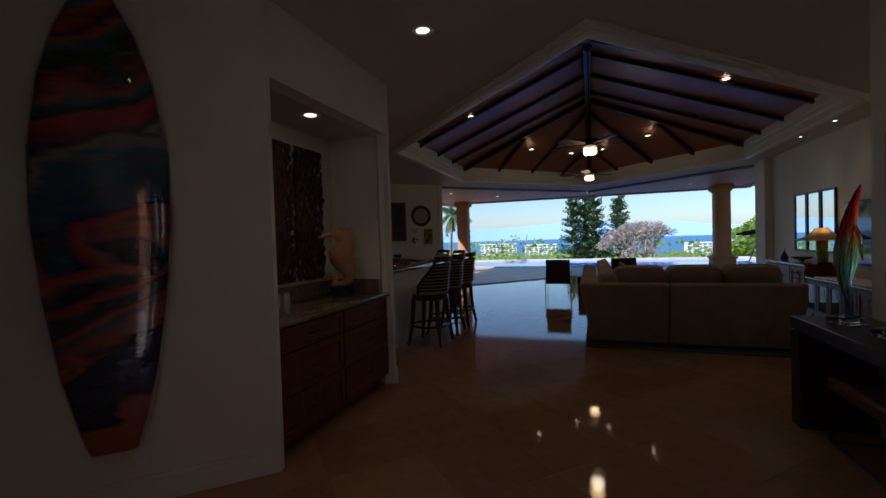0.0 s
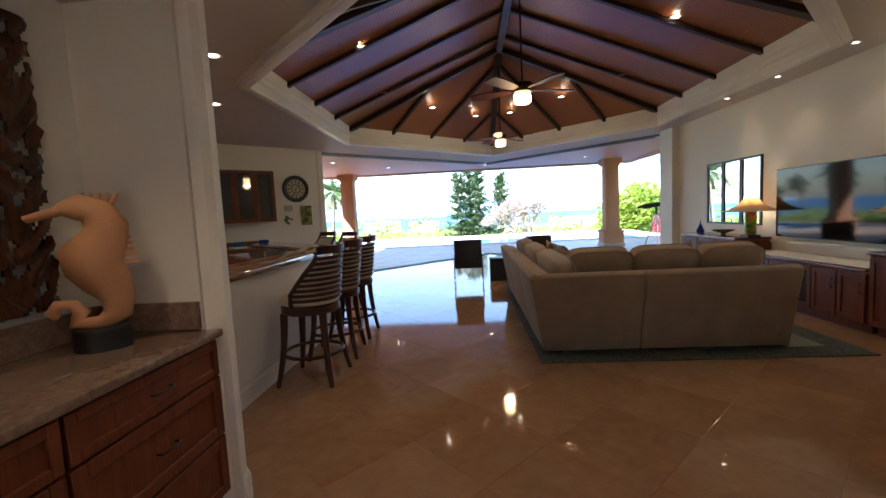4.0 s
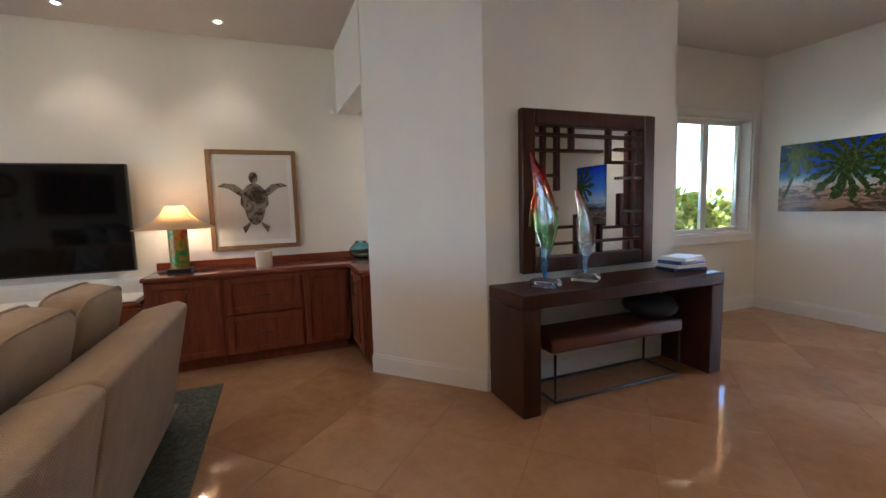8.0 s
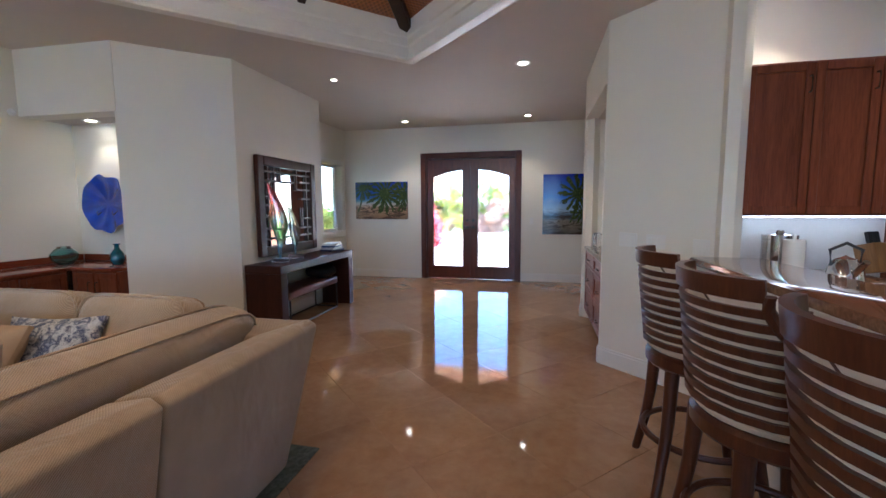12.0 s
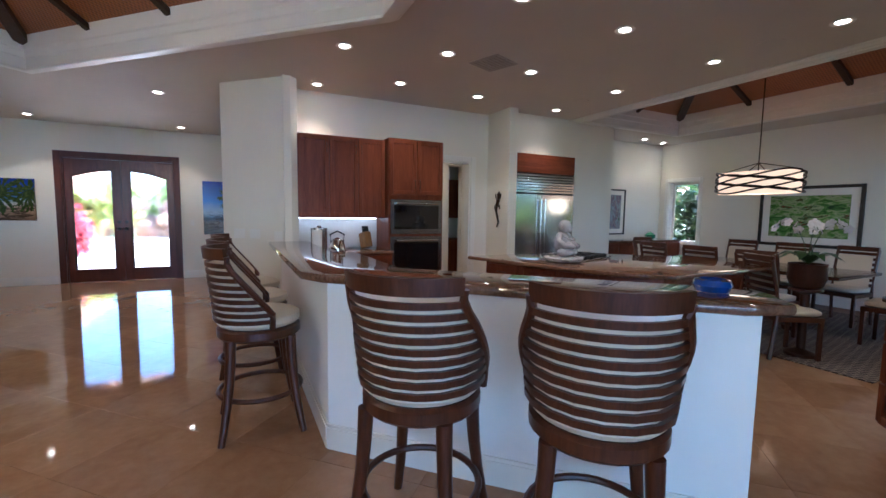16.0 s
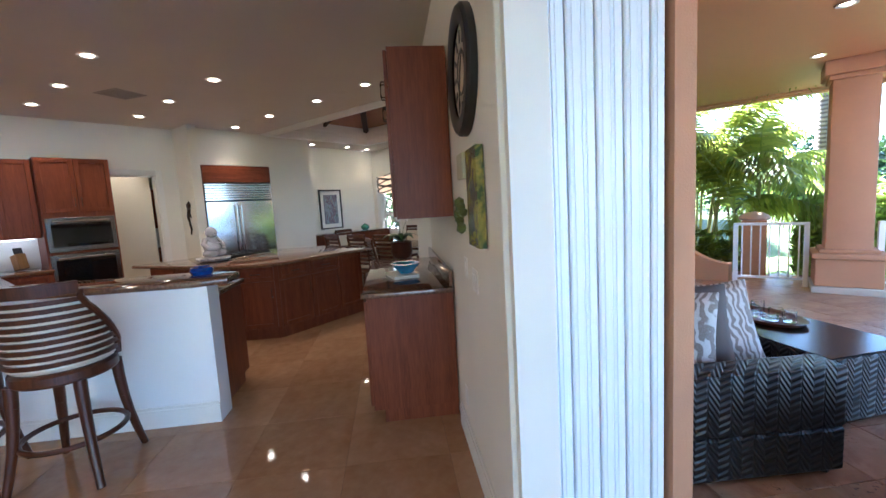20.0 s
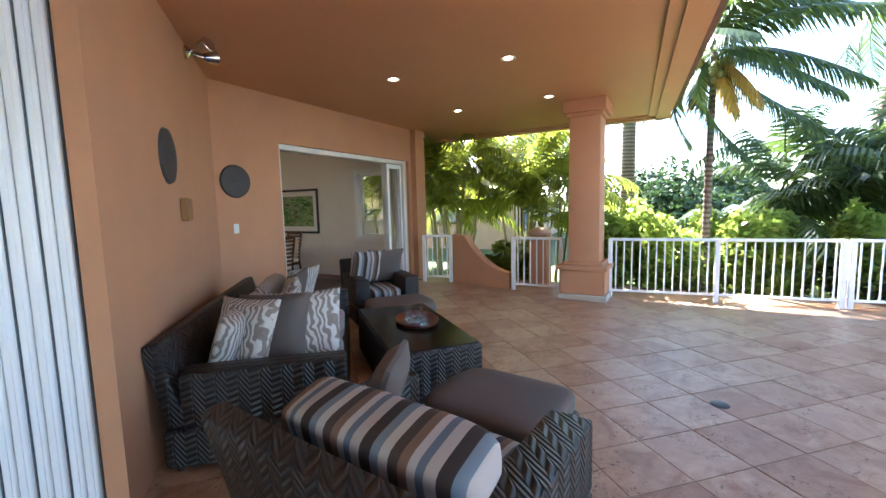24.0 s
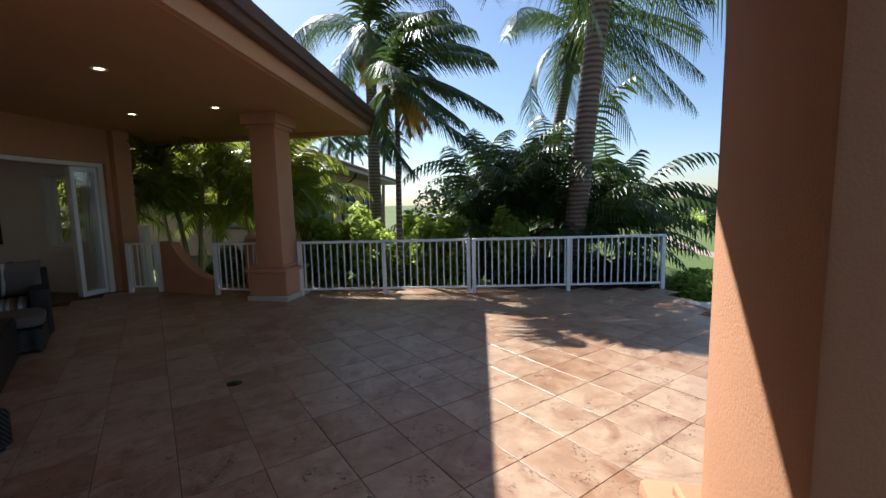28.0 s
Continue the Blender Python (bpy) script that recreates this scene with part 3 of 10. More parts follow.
base_run([(-6.3, -0.388), (0.06, -0.388)])
base_run([(2.01, -0.388), (3.6, -0.388), (3.6, 1.87)])
base_run([(-0.775, 2.05), (-1.81, 1.05)])
base_run([(-3.55, 1.066), (-4.9, 1.08)], 1)
base_run([(-6.5, -0.388), (-4.6, 1.55)], -1)
base_run([(-1.5, 4.4), (-0.775, 3.70), (-0.775, 3.66)])
base_run([(2.895, 1.87), (2.895, 3.657), (3.63, 4.33)])
base_run([(-2.83, 11.07), (-3.78, 10.12)])
base_run([(-1.371, 7.119), (-1.371, 4.41)])
base_run([(-2.865, 8.613), (-1.371, 7.119)])
base_run([(4.76, 9.75), (4.76, 10.95)])
base_run([(-6.82, 3.3), (-9.4, 3.3), (-9.4, 8.76)], -1)


def casing(name, p, ang, w, z0, z1, t, mat, label, wide=0.09, sill=False):
    """A board frame round an opening; the local x runs along the wall face and -y is towards the room."""
    bm = B()
    box(bm, (-wide, -0.022, z0), (0, 0, z1 + wide), bevel=0.004)
    box(bm, (w, -0.022, z0), (w + wide, 0, z1 + wide), bevel=0.004)
    box(bm, (0.001, -0.022, z1), (w - 0.001, 0, z1 + wide), bevel=0.004)
    if sill:
        box(bm, (-wide, -0.03, z0 - 0.09), (w + wide, 0, z0 - 0.001), bevel=0.004)
    for x0, x1 in ((0.0, 0.02), (w - 0.02, w)):
        box(bm, (x0, 0.0, z0), (x1, t, z1))
    box(bm, (0.02, 0.0, z1 - 0.02), (w - 0.02, t, z1))
    if sill:
        box(bm, (0.02, 0.0, z0), (w - 0.02, t, z0 + 0.02))
    return solid(name, bm, mat, label, "door frame" if not sill else "window frame", pose(p[0], p[1], 0, 0, 0, ang), kind="structure", smooth=None)


M_DOORWOOD = wood("red_mahogany_door", (0.07, 0.014, 0.006), (0.17, 0.042, 0.018), 0.3)
M_DOORWOOD_D = wood("dark_mahogany_frame", (0.05, 0.011, 0.006), (0.13, 0.034, 0.015), 0.4, coat=0.0)


def front_leaf(m, hand):
    """A tall glazed door leaf with an arched pane, hinged at one side; hand: 1 or -1."""
    th = thing("door_front_leaf", "red mahogany entrance door leaf with a tall arched glass pane", "door", m, "entrance doors", "structure")
    w, h = 0.842, 2.295
    gx0, gx1, gz0, gz1, rise = (0.105, 0.7, 0.235, 2.1, 0.15) if hand > 0 else (0.142, 0.737, 0.235, 2.1, 0.15)
    bm = B()
    n = 14
    arch = []
    for i in range(n + 1):
        u = i / n
        x = gx0 + (gx1 - gx0) * u
        k = u if hand > 0 else 1 - u
        z = gz1 - rise + rise * math.sin(0.12 + k * (math.pi / 2 - 0.12))
        arch.append((x, z))
    loop = [(gx0, gz0)] + arch + [(gx1, gz0)]
    es = []
    for lp in ([(0, 0), (0, h), (w, h), (w, 0)], loop):
        vs = [bm.verts.new((x, 0, z)) for x, z in lp]
        es += [bm.edges.new((a, b)) for a, b in zip(vs, vs[1:] + vs[:1])]
    bmesh.ops.triangle_fill(bm, edges=es, use_beauty=True)
    r = bmesh.ops.extrude_face_region(bm, geom=bm.faces[:])
    bmesh.ops.translate(bm, vec=(0, 0.045, 0), verts=[v for v in r["geom"] if isinstance(v, bmesh.types.BMVert)])
    bmesh.ops.recalc_face_normals(bm, faces=bm.faces)
    part("leaf", bm, M_DOORWOOD, th, smooth=None)
    bm = B()
    lp = loop + [loop[0]]
    for y in (-0.004, 0.049):
        tube(bm, [(x, y, z) for x, z in loop], 0.012, 6, True)
    part("bead", bm, M_DOORWOOD_D, th)
    bm = B()
    vs = [bm.verts.new((x, 0.02, z)) for x, z in loop]
    f = bm.faces.new(vs)
    r = bmesh.ops.extrude_face_region(bm, geom=[f])
    bmesh.ops.translate(bm, vec=(0, 0.006, 0), verts=[v for v in r["geom"] if isinstance(v, bmesh.types.BMVert)])
    bmesh.ops.recalc_face_normals(bm, faces=bm.faces)
    g = part("pane", bm, M_DOORGLASS, th, "rippled clear glass")
    g.visible_shadow = False
    x = 0.785 if hand > 0 else 0.057
    bm = B()
    for z in (1.0, 1.13):
        cyl(bm, (x, -0.012, z), (x, 0.0, z), 0.03)
    cyl(bm, (x, -0.06, 1.0), (x, -0.012, 1.0), 0.012)
    lathe(bm, [(0.002, -0.03), (0.024, -0.02), (0.03, 0), (0.024, 0.02), (0.002, 0.03)], 14, pose(x, -0.075, 1.0, 90))
    part("door_handle", bm, M_BRONZE, th, "dark bronze knob and deadbolt")
    return th


m_, nt_, b_ = mat_new("rippled_door_glass")
b_.inputs["Transmission Weight"].default_value, b_.inputs["Roughness"].default_value, b_.inputs["IOR"].default_value = 1.0, 0.05, 1.3
bump(nt_, b_, noise_tex(nt_, coords(nt_), 14, 3), 0.25, 0.01)
M_DOORGLASS = m_

casing("door_front_frame", (1.9, -0.388), 180, 1.73, 0, 2.33, 0.2, M_DOORWOOD_D, "dark mahogany frame of the entrance doors", 0.1)
front_leaf(pose(1.878, -0.43, 0.01, 0, 0, 180), 1)
front_leaf(pose(1.034, -0.43, 0.01, 0, 0, 180), -1)


def panel_door(name, label, m, w, h, mat, handle_x, handle_mat, group=""):
    """A panelled leaf: stiles, rails and raised panels."""
    th = thing(name, label, "door", m, group, "structure")
    bm = B()
    box(bm, (0, 0, 0), (w, 0.02, h))
    for a, b in (((0, -0.015, 0), (0.1, 0, h)), ((w - 0.1, -0.015, 0), (w, 0, h)), ((0.1, -0.015, 0), (w - 0.1, 0, 0.2)), ((0.1, -0.015, 0.86), (w - 0.1, 0, 0.98)), ((0.1, -0.015, h - 0.14), (w - 0.1, 0, h))):
        box(bm, a, b, bevel=0.004)
    part("leaf", bm, mat, th, smooth=None)
    for z0, z1 in ((0.23, 0.83), (1.01, h - 0.17)):
        bm = B()
        box(bm, (0.13, -0.01, z0), (w - 0.13, 0.0, z1), bevel=0.009)
        part("panel", bm, mat, th)
    for z in (0.25, 1.0, 1.6, 2.15):
        bm = B()
        cyl(bm, (0.0 if handle_x > w / 2 else w, -0.02, z - 0.05), (0.0 if handle_x > w / 2 else w, -0.02, z + 0.05), 0.009, seg=8)
        part("hinge", bm, handle_mat, th, "black hinge")
    bm = B()
    s = -1 if handle_x > w / 2 else 1
    cyl(bm, (handle_x, -0.03, 0.92), (handle_x, -0.015, 0.92), 0.028)
    tube(bm, [(handle_x, -0.03, 0.92), (handle_x, -0.065, 0.92), (handle_x + s * 0.03, -0.07, 0.925), (handle_x + s * 0.07, -0.07, 0.915), (handle_x + s * 0.115, -0.068, 0.925)], 0.009)
    part("handle", bm, handle_mat, th, "black curved lever")
    return th


casing("door_closet_frame", (-3.44, 1.064), -0.55, 1.46, 0, 2.4, 0.02, M_TRIM, "white closet door casing", 0.08)
panel_door("door_closet", "white panelled closet door with black hinges and lever", pose(-3.438, 1.04, 0.012, 0, 0, -0.55), 0.725, 2.37, M_TRIM, 0.66, M_BLACK, "closet doors")
panel_door("door_closet", "white panelled closet door with black hinges and lever", pose(-2.71, 1.033, 0.012, 0, 0, -0.55), 0.725, 2.37, M_TRIM, 0.065, M_BLACK, "closet doors")
casing("door_pantry_frame", (-3.51, 3.9), 180, 0.66, 0, 2.18, 0.14, M_TRIM, "white pantry door casing", 0.08)

# a pantry room behind its opening
wall("wall_pantry", (-3.3, 2.6), (-4.84, 2.6), 0.1, [(1.17, 1.42, 0, 2.27)], label="warm cream pantry wall")
wall("wall_pantry_closet", (-4.2, 1.8), (-5.44, 1.8), 0.1)
wall("wall_pantry_closet_end", (-5.34, 1.801), (-5.34, 2.6), 0.1)
wall("wall_pantry_closet_side", (-4.4, 1.801), (-4.4, 2.499), -0.1)
wall("wall_pantry_closet_front", (-4.84, 2.6), (-5.339, 2.6), 0.1)
wall("wall_pantry_side", (-3.35, 2.6), (-3.35, 3.75), -0.1)
wall("wall_pantry_far", (-4.74, 3.75), (-4.74, 2.6), -0.1)


# strips added outside the leaves so that no light leaks through the gaps
bm = B()
box(bm, (0.172, -0.6, 0.0), (0.22, -0.565, 2.328))
box(bm, (1.85, -0.6, 0.0), (1.898, -0.565, 2.328))
box(bm, (0.221, -0.6, 2.27), (1.849, -0.565, 2.328))
box(bm, (0.221, -0.6, 0.0), (1.849, -0.565, 0.022))
box(bm, (1.01, -0.6, 0.023), (1.06, -0.565, 2.269))
solid("trim_door_stop", bm, M_DOORWOOD, "dark wooden strips added behind the entrance door gaps to block light", "door stop", kind="structure", smooth=None)


def window(name, p, ang, w, z0, z1, t, cols=1, label="white framed window"):
    """A glazed frame set in an opening."""
    casing(name + "_casing", p, ang, w, z0, z1, t, M_TRIM, "white window casing", 0.07, True)
    th = thing(name, label, "window", pose(p[0], p[1], 0, 0, 0, ang), kind="structure")
    cw = (w - 0.04) / cols
    for i in range(cols):
        x0, x1 = 0.02 + i * cw, 0.02 + (i + 1) * cw
        bm = B()
        y = t * 0.6
        for a, b in (((x0, y, z0 + 0.02), (x0 + 0.045, y + 0.04, z1 - 0.02)), ((x1 - 0.045, y, z0 + 0.02), (x1, y + 0.04, z1 - 0.02)), ((x0 + 0.045, y, z0 + 0.02), (x1 - 0.045, y + 0.04, z0 + 0.065)), ((x0 + 0.045, y, z1 - 0.065), (x1 - 0.045, y + 0.04, z1 - 0.02))):
            box(bm, a, b)
        f = part("window_frame", bm, M_TRIM, th, smooth=None)
        bm = B()
        box(bm, (x0 + 0.046, y + 0.016, z0 + 0.066), (x1 - 0.046, y + 0.021, z1 - 0.066))
        g = part("pane", bm, M_GLASS, f, "clear glass")
        g.visible_shadow = False
    return th


window("window_hall", (3.6, 1.0), -90, 1.24, 0.92, 2.24, 0.2, 2, "white framed double window of the side hall")
window("window_dining", (-9.4, 3.5), 90, 0.68, 0.82, 2.13, 0.22, 1, "white framed tall dining window")
window("window_dining_far", (-9.4, 7.82), 90, 0.83, 0.86, 2.2, 0.22, 1, "white framed tall dining window")


# ---------------------------------------------------------------- small fixtures
def plate(m, n=1, label="white wall switch plate"):
    th = thing("switch_plate" if "switch" in label else "outlet_plate", label, "switch" if "switch" in label else "outlet", m, "wall plates")
    bm = B()
    w = 0.07 + 0.046 * (n - 1)
    box(bm, (-w / 2, -0.006, -0.058), (w / 2, 0, 0.058), bevel=0.003)
    part("cover", bm, M_TRIM, th)
    for i in range(n):
        bm = B()
        x = (i - (n - 1) / 2) * 0.046
        box(bm, (x - 0.016, -0.010, -0.033), (x + 0.016, -0.006, 0.033), bevel=0.002)
        part("rocker", bm, M_TRIM, th)
    return th


plate(pose(3.22, 3.935, 1.16, 0, 0, 41.3 + 180), 3)
plate(pose(3.02, 3.76, 0.3, 0, 0, 41.3 + 180), 1, "white wall outlet low on the wall")
plate(pose(-0.95, 3.865, 1.12, 0, 0, -44 + 180), 3)
plate(pose(-1.12, 4.025, 1.12, 0, 0, -44 + 180), 3)
plate(pose(-1.36, 4.26, 1.1, 0, 0, -44 + 180), 2)
plate(pose(-0.12, -0.387, 1.13, 0, 0, 180), 1)
plate(pose(-1.28, 1.555, 0.27, 0, 0, 44), 1, "white wall outlet low on the wall")
plate(pose(-3.47, 10.43, 1.13, 0, 0, 45), 1)
plate(pose(-3.3, 10.6, 1.1, 0, 0, 45), 2)
plate(pose(-3.62, 10.28, 0.3, 0, 0, 45), 1, "white wall outlet low on the wall")
plate(pose(-1.75, 7.5, 0.33, 0, 0, -45 + 180), 1, "white outlet on the bar front")


def downlights(spots, z, group, label, power=5.0, mat=None, k=1.0):
    """Recessed lights: a trim ring, a glowing lamp and its light."""
    ring, lampm = B(), B()
    lathe(ring, [(0.046, -0.001), (0.075, -0.001), (0.08, -0.006), (0.074, -0.012), (0.05, -0.008), (0.044, 0.0)], 20, caps=False)
    lathe(lampm, [(0.044, -0.004), (0.03, -0.007), (0.002, -0.008)], 20, caps=False)
    for v in ring.verts[:] + lampm.verts[:]:
        v.co.x, v.co.y = v.co.x * k, v.co.y * k
    rm, lm = mesh_of(ring, "trim_ring", mat or M_TRIM, 40), mesh_of(lampm, "lamp", M_LAMP, 60)
    lt = bpy.data.lights.new("downlight", "SPOT")
    lt.energy, lt.color, lt.spot_size, lt.spot_blend, lt.shadow_soft_size = power, (1.0, 0.74, 0.46), radians(95), 0.7, 0.04
    for sp in spots:
        x, y = sp[:2]
        zz = sp[2] if len(sp) > 2 else z
        th = thing("recessed_light", label, "ceiling light", pose(x, y, zz), group)
        for nm, me in (("trim_ring", rm), ("lamp", lm)):
            o = new(nm, me)
            o.parent = th
        o = new("downlight", lt)
        o.parent = th
        o.location = (0, 0, -0.03)


KC = [(-1.85, 5.55), (-2.77, 5.84), (-1.83, 4.22), (-2.7, 4.75), (-3.8, 4.7), (-3.8, 5.8), (-3.82, 7.0), (-2.76, 7.03), (-5.17, 4.65), (-5.17, 5.73), (-5.18, 6.91), (-5.17, 7.89)]
downlights(KC, H, "kitchen ceiling lights", "lit recessed light with a white ring", 2.6)
downlights([(-7.38, 3.62), (-8.3, 3.7), (-9.0, 3.6)], H, "dining ceiling lights", "lit recessed light with a white ring", 1.2)
downlights([(-0.04, 2.83), (-0.04, 0.2), (2.12, 0.2)], H, "foyer ceiling lights", "lit recessed light with a white ring", 3.4)
# lamp out of view, added to brighten the hall on the left
downlights([(-3.6, 0.3)], H, "hall ceiling lights", "lit recessed light with a white ring", 3.0)
downlights([(-3.9, 2.9)], H, "pantry ceiling light", "lit recessed light in the pantry", 3.2)
downlights([(4.4, y) for y in (5.35, 6.42, 7.5, 8.54)], H, "television wall lights", "small lit recessed light over the television wall", 0.9, k=0.55)
downlights([(2.2, 2.76)], H, "foyer ceiling lights", "small lit recessed light over the mirror", 1.8, k=0.6)
downlights([(-1.03, 2.82)], 2.445, "niche lights", "lit recessed light in the niche", 1.4)
downlights([(4.27, 4.05)], 2.302, "niche lights", "lit recessed light in the recess", 1.0)


def roof_z(x, y):
    """Height of the great room's matting over a spot."""
    d = min(abs((x - ax) * (by - ay) - (y - ay) * (bx - ax)) / math.hypot(bx - ax, by - ay) for (ax, ay), (bx, by) in zip(HEX, HEX[1:] + HEX[:1]))
    return Z0 + (ZR - Z0) * min(1, d / 3.055)


RC = [(-0.9, 7.3), (-1.0, 9.3), (-0.25, 10.55), (0.65, 11.5), (1.42, 11.5), (2.35, 10.5), (3.1, 9.3), (3.0, 7.2), (2.1, 5.6), (0.0, 5.6)]
downlights([(x, y, roof_z(x, y) - 0.02) for x, y in RC], 0, "great room ceiling lights", "lit recessed light in the sloping matting", 2.5)
bm = B()
for i in range(7):
    box(bm, (-0.15, -0.14 + i * 0.045, -0.012), (0.15, -0.125 + i * 0.045, -0.002), pose(0, 0, 0, 0, 0, 0))
box(bm, (-0.18, -0.18, -0.006), (0.18, 0.18, -0.001))
solid("ceiling_vent", bm, plain("grey_vent", (0.35, 0.32, 0.28), 0.5), "grey slatted air vent in the ceiling", "vent", pose(-3.3, 5.83, H, 0, 0, 20))
for x, y in ((-5.17, 7.4), (-5.13, 5.17)):
    bm = B()
    lathe(bm, [(0.11, -0.001), (0.11, -0.008), (0.1, -0.01), (0.002, -0.01)], 24, caps=False)
    solid("ceiling_speaker", bm, M_CEIL, "flush round ceiling loudspeaker", "speaker", pose(x, y, H), "ceiling speakers")


# ---------------------------------------------------------------- pictures
def art(name, cols, scale=3.0, dist=2.0, stretch=(1, 1, 1), rough=0.25, rot=(0, 0, 0)):
    """Painted colours in drifting bands."""
    m, nt, b = mat_new(name)
    n = noise_tex(nt, coords(nt, stretch, rot), scale, 5, 0.6, dist)
    k = len(cols)
    nt.links.new(ramp(nt, n, [(0.28 + 0.44 * i / (k - 1), c) for i, c in enumerate(cols)]), b.inputs["Base Color"])
    b.inputs["Roughness"].default_value = rough
    return m


def beach_art(name, w, h, palms, bands, k=15.0):
    """A beach print: bands from the sand up to the sky, tree shade on the sand, and palm crowns (x, z, radius) on bent trunks."""
    m, nt, b = mat_new(name)
    co = coords(nt)
    sep = nt.nodes.new("ShaderNodeSeparateXYZ")
    nt.links.new(co, sep.inputs[0])
    X, Z = sep.outputs[0], sep.outputs[2]

    def op(kind, a, c=0.0, d=0.0):
        n = node(nt, "ShaderNodeMath")
        n.operation = kind
        for i, v in enumerate((a, c, d)):
            if isinstance(v, (int, float)):
                n.inputs[i].default_value = v
            else:
                nt.links.new(v, n.inputs[i])
        return n.outputs[0]

    wob = noise_tex(nt, co, 6.0, 5)
    zz = op("MULTIPLY_ADD", op("SUBTRACT", wob, 0.5), 0.16, op("DIVIDE", Z, h))
    col = ramp(nt, zz, bands)
    dark = ramp(nt, noise_tex(nt, coords(nt, (1, 1, 3.5)), 5.0, 6, 0.65, 1.0), [(0.46, (0, 0, 0)), (0.56, (1, 1, 1))])
    low = ramp(nt, zz, [(0.36, (1, 1, 1)), (0.46, (0, 0, 0))])
    col = mix(nt, op("MULTIPLY", op("MULTIPLY", dark, low), 0.85), col, (0.03, 0.018, 0.012))
    leaf = ramp(nt, noise_tex(nt, co, 26, 5, 0.7), [(0.3, (0.004, 0.009, 0.003)), (0.55, (0.035, 0.06, 0.012)), (0.75, (0.2, 0.2, 0.05))])
    wav = noise_tex(nt, co, 9.0, 4, 0.6)
    for cx, cz, r in palms:
        dx, dz = op("SUBTRACT", X, cx), op("SUBTRACT", Z, cz)
        rad = op("SQRT", op("ADD", op("MULTIPLY", dx, dx), op("MULTIPLY", dz, dz)))
        ang = op("ARCTAN2", dz, dx)
        sw = op("SINE", op("ADD", op("MULTIPLY", ang, k), op("MULTIPLY", wav, 9.0)))
        edge = op("MULTIPLY_ADD", wav, r * 0.9, r * 0.5)
        on = op("MULTIPLY", op("GREATER_THAN", sw, op("MULTIPLY_ADD", rad, 1.9 / r, -1.5)), op("LESS_THAN", rad, edge))
        bend = op("MULTIPLY_ADD", op("MULTIPLY", dz, dz), 0.5, dx)
        trunk = op("MULTIPLY", op("LESS_THAN", op("ABSOLUTE", bend), 0.016), op("LESS_THAN", dz, 0.0))
        trunk = op("MULTIPLY", trunk, op("GREATER_THAN", Z, 0.2 * h))
        col = mix(nt, op("MAXIMUM", on, trunk), col, leaf)
    nt.links.new(col, b.inputs["Base Color"])
    b.inputs["Roughness"].default_value = 0.15
    return m


def picture(name, label, m, w, h, art_mat, frame_mat=None, fw=0.03, mat_w=0.0, depth=0.035, mat_col=None):
    """A hung picture: frame, mount and print. Local x along the wall, -y towards the room, origin at the lower corner."""
    th = thing(name, label, "picture", m)
    inner = fw
    if frame_mat is not None:
        bm = B()
        for a, b in (((0, -depth, 0), (fw, -0.002, h)), ((w - fw, -depth, 0), (w, -0.002, h)), ((fw, -depth, 0), (w - fw, -0.002, fw)), ((fw, -depth, h - fw), (w - fw, -0.002, h))):
            box(bm, a, b, bevel=0.004)
        part("frame", bm, frame_mat, th)
    else:
        inner = 0.0
    if mat_w:
        bm = B()
        box(bm, (inner, -depth * 0.45, inner), (w - inner, -0.004, h - inner))
        part("mount", bm, mat_col or M_TRIM, th, smooth=None)
    k = inner + mat_w
    bm = B()
    d = depth * 0.45 + 0.003 if mat_w else (depth if frame_mat is None else depth * 0.4)
    box(bm, (k, -d, k), (w - k, -d + 0.002 if mat_w else -0.003, h - k))
    part("print", bm, art_mat, th, smooth=None)
    return th


A_BEACH1 = beach_art("beach_photo_wide", 1.11, 0.73, [(0.62, 0.5, 0.42), (0.16, 0.62, 0.26), (1.02, 0.46, 0.3)], [(0.0, (0.2, 0.12, 0.07)), (0.3, (0.42, 0.27, 0.17)), (0.42, (0.55, 0.52, 0.5)), (0.5, (0.12, 0.24, 0.34)), (0.6, (0.03, 0.1, 0.4)), (1.0, (0.008, 0.03, 0.3))])
A_BEACH2 = beach_art("beach_photo_tall", 0.77, 1.08, [(0.62, 0.74, 0.36), (0.72, 0.4, 0.24)], [(0.0, (0.05, 0.045, 0.04)), (0.2, (0.2, 0.17, 0.13)), (0.3, (0.04, 0.08, 0.12)), (0.42, (0.3, 0.42, 0.6)), (0.62, (0.05, 0.16, 0.6)), (1.0, (0.006, 0.02, 0.34))], 13.0)
picture("canvas_picture", "wide unframed photo print of palms on a blue beach", pose(3.36, -0.387, 1.165, 0, 0, 180), 1.09, 0.735, A_BEACH1)
picture("canvas_picture", "unframed photo print of a palm over deep blue sea", pose(-0.32, -0.387, 0.89, 0, 0, 180), 0.735, 1.09, A_BEACH2)
picture("canvas_picture", "tall dark photo print of a garden pond", pose(-5.73, 0.41, 0.67, 0, 0, 45), 0.9, 1.58, art("pond_photo", [(0.01, 0.012, 0.01), (0.03, 0.05, 0.02), (0.2, 0.2, 0.18), (0.02, 0.02, 0.02)], 3))
M_GOLD = wood("honey_gold_frame", (0.2, 0.1, 0.035), (0.36, 0.2, 0.08), 0.35)
M_PAPER = plain("ivory_paper", (0.7, 0.66, 0.6), 0.6, var=0.03)
tp = picture("turtle_picture", "sea turtle print on ivory paper in a honey wood frame", pose(4.757, 5.575, 0.98, 0, 0, -90), 0.785, 0.94, M_PAPER, M_GOLD, 0.04, 0.045)
